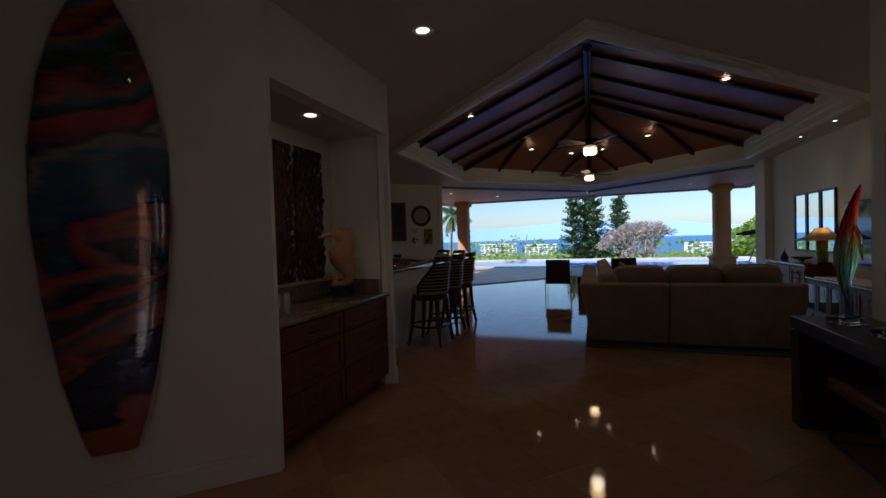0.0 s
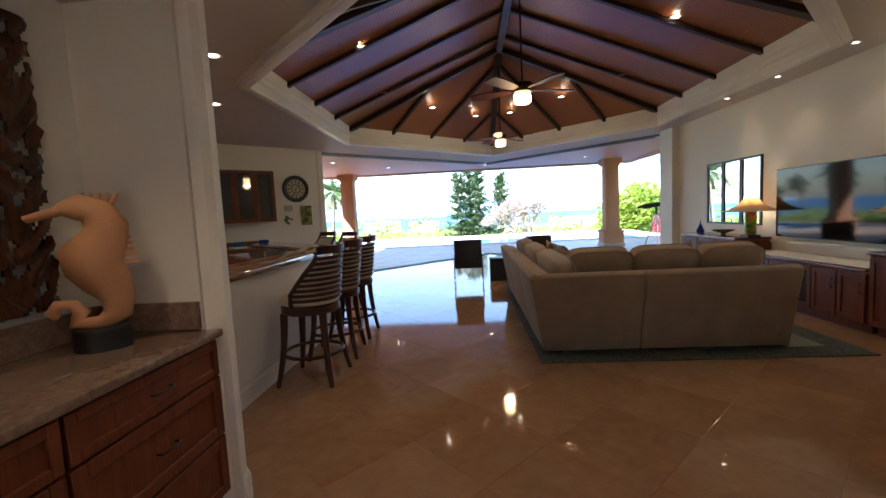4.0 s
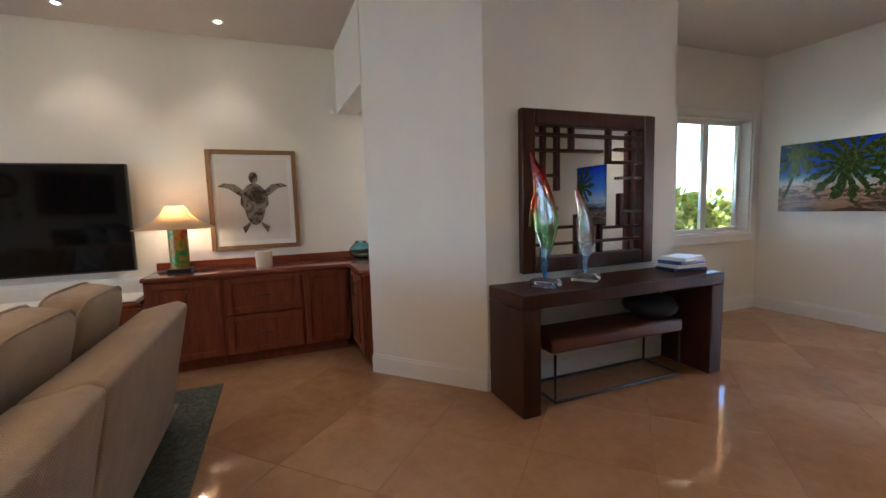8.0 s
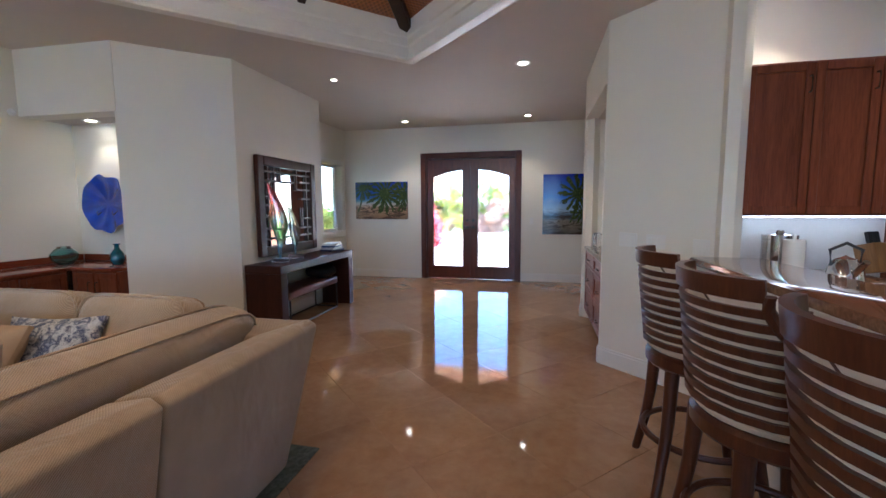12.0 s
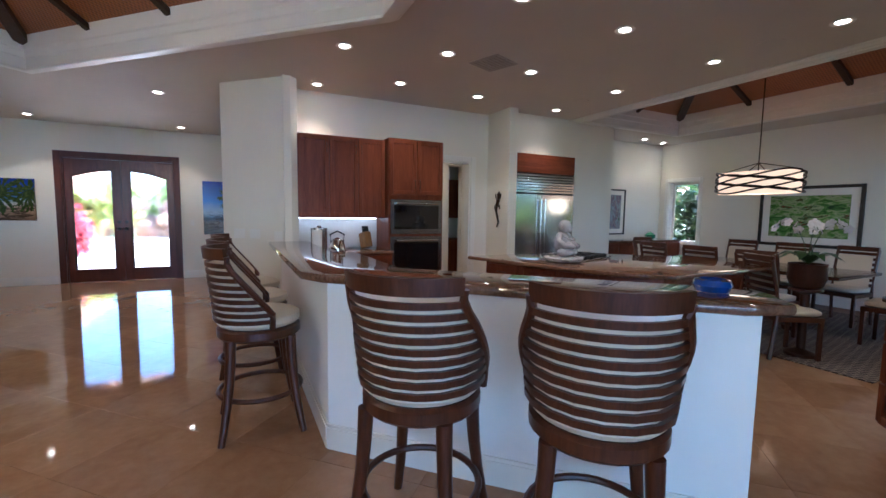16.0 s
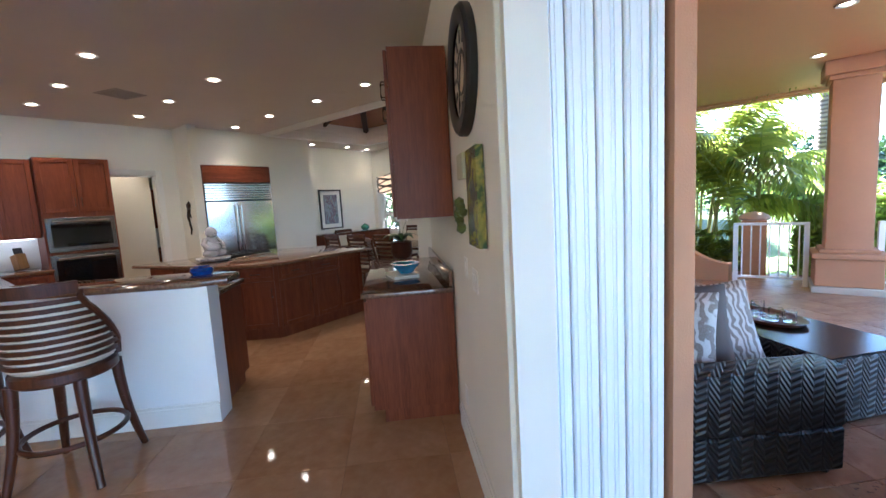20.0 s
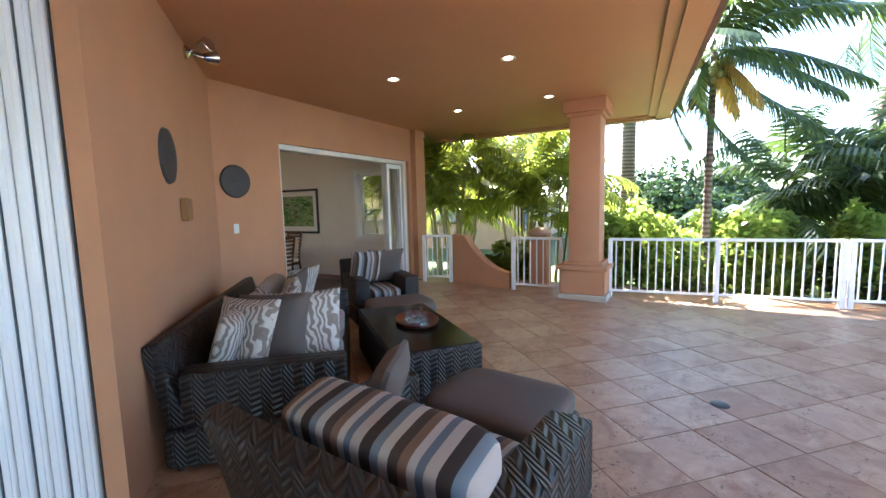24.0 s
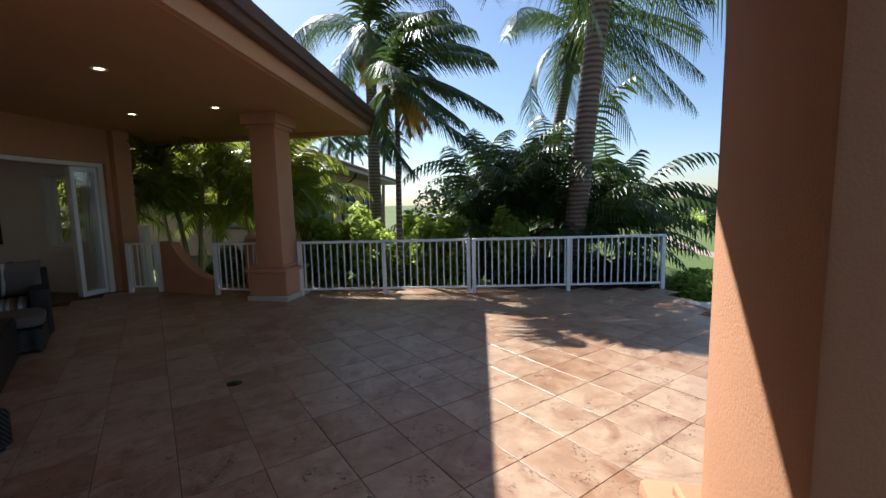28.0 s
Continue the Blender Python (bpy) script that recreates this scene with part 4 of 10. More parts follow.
M_TURT = art("turtle_ink", [(0.02, 0.016, 0.012), (0.07, 0.05, 0.035), (0.3, 0.26, 0.2), (0.03, 0.022, 0.016)], 9, 1.0)
bm = B()


def flat_shape(bm, pts, y):
    f = bm.faces.new([bm.verts.new((x, y, z)) for x, z in pts])
    bmesh.ops.recalc_face_normals(bm, faces=[f])


cx, cz, yy = 0.392, 0.43, -0.0215
flat_shape(bm, [(cx + 0.125 * math.cos(a) * (1 - 0.25 * (math.sin(a) < 0)), cz + 0.2 * math.sin(a)) for a in [i * math.pi / 12 for i in range(24)]], yy)
flat_shape(bm, [(cx + 0.04 * math.cos(a), cz + 0.25 + 0.055 * math.sin(a)) for a in [i * math.pi / 8 for i in range(16)]], yy)
for s in (-1, 1):
    flat_shape(bm, [(cx + s * 0.09, cz + 0.13), (cx + s * 0.16, cz + 0.19), (cx + s * 0.25, cz + 0.2), (cx + s * 0.31, cz + 0.17), (cx + s * 0.22, cz + 0.15), (cx + s * 0.1, cz + 0.06)], yy)
    flat_shape(bm, [(cx + s * 0.05, cz - 0.17), (cx + s * 0.12, cz - 0.22), (cx + s * 0.1, cz - 0.28), (cx + s * 0.05, cz - 0.2)], yy)
part("turtle_print", bm, M_TURT, tp, "black ink turtle", smooth=None)

M_MIRROR = plain("mirror_silver", (0.86, 0.87, 0.87), 0.015, metal=1.0, var=0.0)
th = thing("triptych_mirror", "three tall mirror panes in black frames", "mirror", pose(4.757, 9.68, 0.99, 0, 0, -90))
for i in range(3):
    x0 = i * 0.475
    bm = B()
    for a, b in (((x0, -0.03, 0), (x0 + 0.03, 0, 1.05)), ((x0 + 0.435, -0.03, 0), (x0 + 0.465, 0, 1.05)), ((x0 + 0.03, -0.03, 0), (x0 + 0.435, 0, 0.03)), ((x0 + 0.03, -0.03, 1.02), (x0 + 0.435, 0, 1.05))):
        box(bm, a, b)
    f = part("frame", bm, M_BLACK, th, smooth=None)
    bm = B()
    box(bm, (x0 + 0.031, -0.014, 0.031), (x0 + 0.434, -0.004, 1.019))
    part("mirror_pane", bm, M_MIRROR, f, "bright mirror glass", smooth=None)

# television
th = thing("television", "large flat black television hung on the wall", "television", pose(4.757, 7.84, 0.86, 0, 0, -90))
bm = B()
box(bm, (0, -0.11, 0), (1.68, -0.06, 0.915), bevel=0.006)
box(bm, (0.5, -0.06, 0.25), (1.2, -0.001, 0.7))
part("body", bm, M_BLACK, th)
bm = B()
box(bm, (0.012, -0.1135, 0.014), (1.668, -0.111, 0.903))
m_, nt_, b_ = mat_new("dark_screen")
b_.inputs["Base Color"].default_value, b_.inputs["Roughness"].default_value = (0.004, 0.004, 0.005, 1), 0.05
part("screen", bm, m_, th, "glossy black screen", smooth=None)


# ---------------------------------------------------------------- cabinets
def pull(bm, x, z, y=0.0, level=True, L=0.1):
    a, b = ((x - L / 2, y, z), (x + L / 2, y, z)) if level else ((x, y, z - L / 2), (x, y, z + L / 2))
    d = Vector((0, -0.028, 0))
    a, b = Vector(a), Vector(b)
    tube(bm, [a, a + d * 0.8, a.lerp(b, 0.2) + d, a.lerp(b, 0.8) + d, b + d * 0.8, b], 0.005, 6)


def front(th, x0, x1, z0, z1, kind, wood_m, hx=None, handle=True):
    """A shaker door or drawer front on the plane y = 0, with its pull."""
    fr = 0.055 if z1 - z0 > 0.2 else 0.04
    g = 0.003
    bm = B()
    for a, b in (((x0 + g, -0.02, z0 + g), (x0 + fr, 0, z1 - g)), ((x1 - fr, -0.02, z0 + g), (x1 - g, 0, z1 - g)), ((x0 + fr, -0.02, z0 + g), (x1 - fr, 0, z0 + fr)), ((x0 + fr, -0.02, z1 - fr), (x1 - fr, 0, z1 - g))):
        box(bm, a, b, bevel=0.003)
    if kind != "glass":
        box(bm, (x0 + fr, -0.008, z0 + fr), (x1 - fr, -0.002, z1 - fr))
    ob = part("drawer" if kind == "drawer" else "door", bm, wood_m, th, smooth=None)
    if kind == "glass":
        bm = B()
        box(bm, (x0 + fr - 0.005, -0.011, z0 + fr - 0.005), (x1 - fr + 0.005, -0.007, z1 - fr + 0.005))
        part("pane", bm, M_CABGLASS, ob, "dark clear glass", smooth=None)
    if handle:
        bm = B()
        if kind == "drawer":
            pull(bm, (x0 + x1) / 2, (z0 + z1) / 2, -0.02)
        else:
            px = hx if hx is not None else x1 - 0.035
            pz = z1 - 0.14 if z0 < 1.0 else z0 + 0.14
            pull(bm, px, pz, -0.02, False)
        part("handle", bm, M_BRONZE, ob, "dark bronze pull")
    return ob


def cabinet(name, label, m, w, d, h, fronts, wood_m=None, group="", toe=0.1, shell=False):
    """A cabinet: body with toe space and its fronts. Local x along the front, y into the wall."""
    wood_m = wood_m or M_CHERRY
    th = thing(name, label, "cabinet", m, group)
    bm = B()
    if shell:
        for a, b in (((0, 0.001, 0), (0.018, d, h)), ((w - 0.018, 0.001, 0), (w, d, h)), ((0.018, 0.001, 0), (w - 0.018, d, 0.018)), ((0.018, 0.001, h - 0.018), (w - 0.018, d, h)), ((0.018, d - 0.01, 0.018), (w - 0.018, d, h - 0.018))):
            box(bm, a, b)
    else:
        box(bm, (0, 0.001, toe), (w, d, h))
        if toe:
            box(bm, (0.02, 0.07, 0), (w - 0.02, d, toe - 0.001))
    part("body", bm, wood_m, th, smooth=None)
    if shell:
        for z in (h * 0.36, h * 0.68):
            bm = B()
            box(bm, (0.019, 0.02, z), (w - 0.019, d - 0.011, z + 0.012))
            part("shelf", bm, wood_m, th, smooth=None)
    for f in fronts:
        front(th, *f[:5], wood_m, f[5] if len(f) > 5 else None)
    return th


def top_slab(name, label, poly, z0, z1, mat, bev=0.008, category="worktop"):
    bm = B()
    prism(bm, poly, z0, z1)
    es = [e for e in bm.edges if abs(e.verts[0].co.z - e.verts[1].co.z) < 1e-5]
    bmesh.ops.bevel(bm, geom=es, offset=bev, segments=2, profile=0.5, affect="EDGES")
    return solid(name, bm, mat, label, category)


m_, nt_, b_ = mat_new("cabinet_glass")
b_.inputs["Base Color"].default_value, b_.inputs["Roughness"].default_value = (0.25, 0.26, 0.26, 1), 0.03
b_.inputs["Transmission Weight"].default_value = 0.85
M_CABGLASS = m_

# niche cabinet with its worktop
dr = []
for x0, x1 in ((0.01, 0.765), (0.775, 1.53)):
    dr += [(x0, x1, 0.69, 0.86, "drawer"), (x0, x1, 0.4, 0.685, "drawer"), (x0, x1, 0.11, 0.395, "drawer")]
cabinet("niche_cabinet", "cherry wood niche cabinet with six drawers and dark pulls", pose(-0.835, 2.09, 0, 0, 0, 90), 1.55, 0.57, 0.865, dr)
M_ROSEGRANITE = stone("rose_brown_granite", [(0.2, (0.09, 0.05, 0.035)), (0.5, (0.21, 0.125, 0.085)), (0.8, (0.36, 0.25, 0.18))], 0.1, 5.0, 0.5, 0.0, coat=0.3)
top_slab("niche_worktop", "polished rose-brown granite top of the niche cabinet", [(-0.8, 2.082), (-0.8, 3.648), (-1.415, 3.648), (-1.415, 2.082)], 0.868, 0.905, M_ROSEGRANITE)
bm = B()
box(bm, (-1.417, 2.1, 0.907), (-1.39, 3.63, 1.04), bevel=0.003)
box(bm, (-1.388, 3.622, 0.907), (-0.9, 3.648, 1.04), bevel=0.003)
solid("niche_splashback", bm, M_ROSEGRANITE, "rose-brown granite splashback of the niche", "splashback")

# carved panel: three boards of pierced scrollwork
M_CARVED = wood("carved_teak", (0.025, 0.009, 0.005), (0.1, 0.035, 0.016), 0.24, scale=2.0, coat=0.5)
th = thing("carved_panel", "dark carved wooden triptych of pierced flowers and scrolls", "wall carving", pose(-1.385, 2.135, 1.075, 0, 0, 90))


def carved(u, v, mid):
    """Relief of the carving at a spot: above zero is wood, below it is pierced; a rose and two almond medallions on the middle board."""
    k = math.sin(41 * u + 2.6 * math.sin(11 * v)) * math.sin(33 * v + 2.2 * math.sin(17 * u))
    k += 0.35 * math.sin(70 * v - 50 * abs(u) + 2 * math.sin(23 * u))
    if mid:
        r, a = math.hypot(u, v - 0.6), math.atan2(v - 0.6, u)
        if r < 0.125:
            k = 0.75 + 0.5 * math.cos(6 * a + 30 * r) * math.sin(40 * r)
        for c in (0.93, 0.27):
            e = math.hypot(u / 0.12, (v - c) / 0.2)
            if 0.86 < e < 1.12:
                k = 1.1
            elif e <= 0.86:
                k = 0.9 * math.sin(38 * abs(u) + 20 * (v - c)) * math.cos(24 * (v - c)) + 0.1
    return k


for i in range(3):
    bm = B()
    nu, nv, w, h = 30, 88, 0.415, 1.2
    vs = {}
    for a in range(nu + 1):
        for b in range(nv + 1):
            u, v = (a / nu - 0.5) * w, b / nv * h
            k = carved(u, v, i == 1)
            scallop = 0.012 * math.sin(v * 52 + i) * (abs(u) / (w / 2)) ** 4
            vs[a, b] = bm.verts.new((w / 2 + i * 0.44 + u - math.copysign(scallop, u), -0.016 - 0.016 * max(0.0, min(1.2, k)), v))
    for a in range(nu):
        for b in range(nv):
            u, v = ((a + 0.5) / nu - 0.5) * w, (b + 0.5) / nv * h
            if carved(u, v, i == 1) > -0.42:
                bm.faces.new((vs[a, b], vs[a + 1, b], vs[a + 1, b + 1], vs[a, b + 1]))
    bmesh.ops.delete(bm, geom=[v for v in bm.verts if not v.link_faces], context="VERTS")
    r = bmesh.ops.extrude_face_region(bm, geom=bm.faces[:])
    for v in r["geom"]:
        if isinstance(v, bmesh.types.BMVert):
            v.co.y = 0.0
    bmesh.ops.recalc_face_normals(bm, faces=bm.faces)
    part("board", bm, M_CARVED, th, "pierced flower and scroll carving", smooth=50)

# seahorse figure, glass box
M_SEA = plain("pale_peach_wood", (0.52, 0.26, 0.12), 0.5, var=0.12, scale=6)
bm = B()
spine = [(0.115, 0.075), (0.13, 0.1), (0.11, 0.135), (0.07, 0.13), (0.05, 0.09), (0.065, 0.045), (0.0, 0.03), (-0.05, 0.07), (-0.055, 0.14), (-0.03, 0.21), (0.0, 0.28), (0.005, 0.35), (-0.03, 0.42), (-0.045, 0.48), (-0.02, 0.54), (0.03, 0.565), (0.075, 0.55)]
rad = [0.012, 0.018, 0.022, 0.024, 0.027, 0.03, 0.035, 0.042, 0.052, 0.07, 0.086, 0.09, 0.075, 0.06, 0.06, 0.058, 0.03]
rings = []
for i, ((x, z), r) in enumerate(zip(spine, rad)):
    p, q = spine[max(i - 1, 0)], spine[min(i + 1, len(spine) - 1)]
    d = Vector((q[0] - p[0], 0, q[1] - p[1])).normalized()
    nx, nz = d.z, -d.x
    r *= 1.0 + 0.06 * (i % 2)
    rings.append([bm.verts.new((x + r * nx * math.cos(a), 0.72 * r * math.sin(a), z + r * nz * math.cos(a))) for a in [k * math.pi / 6 for k in range(12)]])
for a, b in zip(rings, rings[1:]):
    for k in range(12):
        bm.faces.new((a[k], a[(k + 1) % 12], b[(k + 1) % 12], b[k]))
bm.faces.new(rings[0][::-1])
bm.faces.new(rings[-1])
cyl(bm, (0.06, 0, 0.555), (0.165, 0, 0.515), 0.024, 0.016, 10)
for k in range(5):
    cyl(bm, (-0.06 + k * 0.018, 0, 0.57), (-0.085 + k * 0.024, 0, 0.625), 0.012, 0.004, 6)
for k in range(6):
    box(bm, (-0.125 + k * 0.004, -0.008, 0.3 + k * 0.028), (-0.05, 0.008, 0.315 + k * 0.028))
bmesh.ops.recalc_face_normals(bm, faces=bm.faces)
th = thing("seahorse_figure", "pale peach carved seahorse on a black round base", "figurine", pose(-1.17, 3.4, 0.906, 0, 0, 215))
part("seahorse", bm, M_SEA, th, m=pose(0, 0, 0.075) @ Matrix.Diagonal((1.2, 1.35, 0.92, 1.0)), smooth=60)
bm = B()
lathe(bm, [(0.1, 0), (0.1, 0.085), (0.094, 0.09), (0.002, 0.09)], 24)
part("base", bm, M_BLACK, th, "black round base")
th = thing("glass_box", "clear crackled glass box", "glass box", pose(-1.0, 2.28, 0.906, 0, 0, 20))
bm = B()
box(bm, (-0.08, -0.13, 0), (0.08, 0.13, 0.17), bevel=0.012)
M_CRACK = glass_mat("crackled_glass", (0.95, 0.97, 0.97), 0.15)
part("body", bm, M_CRACK, th)

# surfboard
M_PAPERRIM = plain("pale_resin", (0.45, 0.42, 0.36), 0.3)
m_, nt_, b_ = mat_new("painted_resin_board")
co_ = coords(nt_)
sp_ = nt_.nodes.new("ShaderNodeSeparateXYZ")
nt_.links.new(co_, sp_.inputs[0])


def sum3(a, ka, b, kb, c):
    """a * ka + b * kb + c as nodes of the board's paint."""
    n1 = nt_.nodes.new("ShaderNodeMath")
    n1.operation = "MULTIPLY_ADD"
    nt_.links.new(b, n1.inputs[0])
    n1.inputs[1].default_value, n1.inputs[2].default_value = kb, c
    n2 = nt_.nodes.new("ShaderNodeMath")
    n2.operation = "MULTIPLY_ADD"
    nt_.links.new(a, n2.inputs[0])
    n2.inputs[1].default_value = ka
    nt_.links.new(n1.outputs[0], n2.inputs[2])
    return n2.outputs[0]


sweep = sum3(sp_.outputs[2], 0.4065, sp_.outputs[0], -0.17, 0.0)
broad = noise_tex(nt_, coords(nt_, (1.3, 1, 2.2), (0, 0.45, 0)), 1.4, 1.5, 0.45, 0.7)
fine = noise_tex(nt_, coords(nt_, (1.2, 1, 5.5), (0, 0.42, 0)), 3.2, 2, 0.5, 0.5)
bands = sum3(broad, 0.3, fine, 0.06, -0.177)
at_ = nt_.nodes.new("ShaderNodeMath")
nt_.links.new(sweep, at_.inputs[0])
nt_.links.new(bands, at_.inputs[1])
NAVY, BLUE, CORAL, RED, INK = (0.005, 0.012, 0.05), (0.012, 0.07, 0.15), (0.36, 0.07, 0.03), (0.36, 0.022, 0.014), (0.004, 0.005, 0.008)
TEAL = (0.03, 0.14, 0.15)
c1 = ramp(nt_, at_.outputs[0], [(0.0, CORAL), (0.07, (0.38, 0.1, 0.05)), (0.085, INK), (0.1, NAVY), (0.2, (0.01, 0.02, 0.07)), (0.22, INK), (0.235, CORAL), (0.26, (0.03, 0.08, 0.05)), (0.28, CORAL), (0.305, INK), (0.34, NAVY), (0.365, RED), (0.39, INK), (0.42, NAVY), (0.445, CORAL), (0.465, RED), (0.485, NAVY), (0.53, BLUE), (0.61, (0.02, 0.1, 0.19)), (0.635, (0.3, 0.25, 0.2)), (0.655, NAVY), (0.685, RED), (0.73, (0.4, 0.04, 0.025)), (0.745, INK), (0.78, TEAL), (0.8, CORAL), (0.83, INK), (0.87, TEAL), (0.89, CORAL), (0.92, INK), (0.96, RED), (0.985, TEAL)])
c1 = mix(nt_, 0.14, c1, ramp(nt_, fine, [(0.4, INK), (0.47, BLUE), (0.5, NAVY), (0.56, CORAL), (0.6, INK)]))
nt_.links.new(c1, b_.inputs["Base Color"])
b_.inputs["Roughness"].default_value, b_.inputs["Coat Weight"].default_value, b_.inputs["Coat Roughness"].default_value = 0.25, 1.0, 0.03
bump(nt_, b_, fine, 0.05, 0.002)
bm = B()
zs = [0.0, 0.03, 0.15, 0.4, 0.8, 1.2, 1.6, 1.95, 2.2, 2.38, 2.46]
ws = [0.1, 0.112, 0.148, 0.206, 0.266, 0.298, 0.291, 0.243, 0.168, 0.08, 0.01]
prof = []
for z, w in zip(zs, ws):
    ring = []
    for k in range(16):
        a = 2 * math.pi * k / 16
        ca, sa = math.cos(a), math.sin(a)
        ring.append(bm.verts.new((w * math.copysign(abs(ca) ** 0.6, ca), 0.03 * math.copysign(abs(sa) ** 0.8, sa) * min(1, w / 0.1), z)))
    prof.append(ring)
for a, b in zip(prof, prof[1:]):
    for k in range(16):
        bm.faces.new((a[k], a[(k + 1) % 16], b[(k + 1) % 16], b[k]))
bm.faces.new(prof[0][::-1])
bm.faces.new(prof[-1])
bmesh.ops.recalc_face_normals(bm, faces=bm.faces)
sb = thing("surfboard", "glossy surfboard painted in blue, black and coral strokes, hung upright", "surfboard", pose(-1.326, 1.447, 0.34, 0, 0, 44))
part("board", bm, m_, sb, smooth=50)
bm = B()
tube(bm, [(w + 0.001, 0, z) for z, w in zip(zs, ws)] + [(-w - 0.001, 0, z) for z, w in list(zip(zs, ws))[::-1]], 0.005, 6, True)
part("rail_line", bm, M_PAPERRIM, sb, "thin pale resin line round the edge")
for z in (0.55, 1.75):
    bm = B()
    box(bm, (-0.05, 0.025, z), (0.05, 0.052, z + 0.05), bevel=0.004)
    part("wall_hook", bm, M_TRIM, sb, "white wall hook behind the board")

# ---------------------------------------------------------------- console side of the foyer
th = thing("console_table", "dark espresso wood waterfall console table against the wall", "console table", pose(2.43, 3.655, 0, 0, 0, -90))
for a, b, nm in (((0, 0, 0.69), (1.78, 0.44, 0.78), "top"), ((0, 0.002, 0), (0.13, 0.438, 0.689), "side_panel"), ((1.65, 0.002, 0), (1.78, 0.438, 0.689), "side_panel")):
    bm = B()
    box(bm, a, b, bevel=0.006)
    part(nm, bm, M_DARKWOOD, th)
M_LEATHER = plain("brown_leather", (0.13, 0.045, 0.022), 0.45, var=0.2, bmp=0.2, bscale=150)
th = thing("bench", "brown leather bench on a black metal frame under the console", "bench", pose(2.5, 3.38, 0, 0, 0, -90))
bm = B()
box(bm, (0, 0.02, 0.34), (1.2, 0.37, 0.44), bevel=0.025, seg=3)
part("cushion", bm, M_LEATHER, th)
bm = B()
for y in (0.03, 0.36):
    tube(bm, [(0.03, y, 0.335), (0.03, y, 0.01), (1.17, y, 0.01), (1.17, y, 0.335)], 0.011, 6)
for x in (0.03, 1.17):
    tube(bm, [(x, 0.03, 0.01), (x, 0.36, 0.01)], 0.011, 6)
part("frame", bm, M_BLACK, th, "black metal tube frame")
bm = B()
bmesh.ops.create_uvsphere(bm, u_segments=18, v_segments=12, radius=1)
bmesh.ops.scale(bm, vec=(0.22, 0.16, 0.1), verts=bm.verts)
for v in bm.verts:
    v.co += Vector((0, 0, 0.02 * noise.noise(v.co * 9)))
solid("folded_throw", bm, plain("black_cloth", (0.012, 0.012, 0.014), 0.9, bmp=0.4), "black cloth bag lying on the bench end", "bag", pose(2.68, 2.36, 0.535))

th = thing("lattice_mirror", "square mirror in a dark wood frame with an uneven lattice", "mirror", pose(2.892, 3.395, 0.835, 0, 0, -90))
W, HT = 1.235, 1.16
bm = B()
for a, b in (((0, -0.06, 0), (0.11, 0, HT)), ((W - 0.11, -0.06, 0), (W, 0, HT)), ((0.11, -0.06, 0), (W - 0.11, 0, 0.11)), ((0.11, -0.06, HT - 0.11), (W - 0.11, 0, HT))):
    box(bm, a, b, bevel=0.008)
part("frame", bm, M_DARKWOOD, th)
bm = B()
box(bm, (0.1, -0.012, 0.1), (W - 0.1, -0.004, HT - 0.1))
part("mirror_pane", bm, M_MIRROR, th, "bright mirror glass", smooth=None)
for a, b in (((0.2, 0.1), (0.2, 1.09)), ((1.03, 0.1), (1.03, 1.09)), ((0.11, 0.2), (1.13, 0.2)), ((0.11, 0.99), (1.13, 0.99)), ((0.11, 0.32), (0.5, 0.32)), ((0.11, 0.88), (0.72, 0.88)), ((0.72, 0.1), (0.72, 0.32)), ((0.5, 0.1), (0.5, 0.4)), ((0.45, 0.88), (0.45, 1.09)), ((0.8, 0.8), (0.8, 1.09)), ((0.8, 0.8), (1.13, 0.8)), ((0.72, 0.3), (1.13, 0.3)), ((0.11, 0.6), (0.2, 0.6)), ((0.11, 0.7), (0.32, 0.7)), ((0.32, 0.6), (0.32, 1.09)), ((0.92, 0.42), (1.13, 0.42)), ((0.92, 0.3), (0.92, 0.55)), ((0.11, 0.46), (0.3, 0.46)), ((0.9, 0.68), (1.13, 0.68)), ((0.88, 0.9), (1.13, 0.9))):
    bm = B()
    box(bm, (min(a[0], b[0]) - 0.011, -0.04, min(a[1], b[1]) - 0.011), (max(a[0], b[0]) + 0.011, -0.018, max(a[1], b[1]) + 0.011))
    part("lattice_bar", bm, M_DARKWOOD, th, smooth=None)


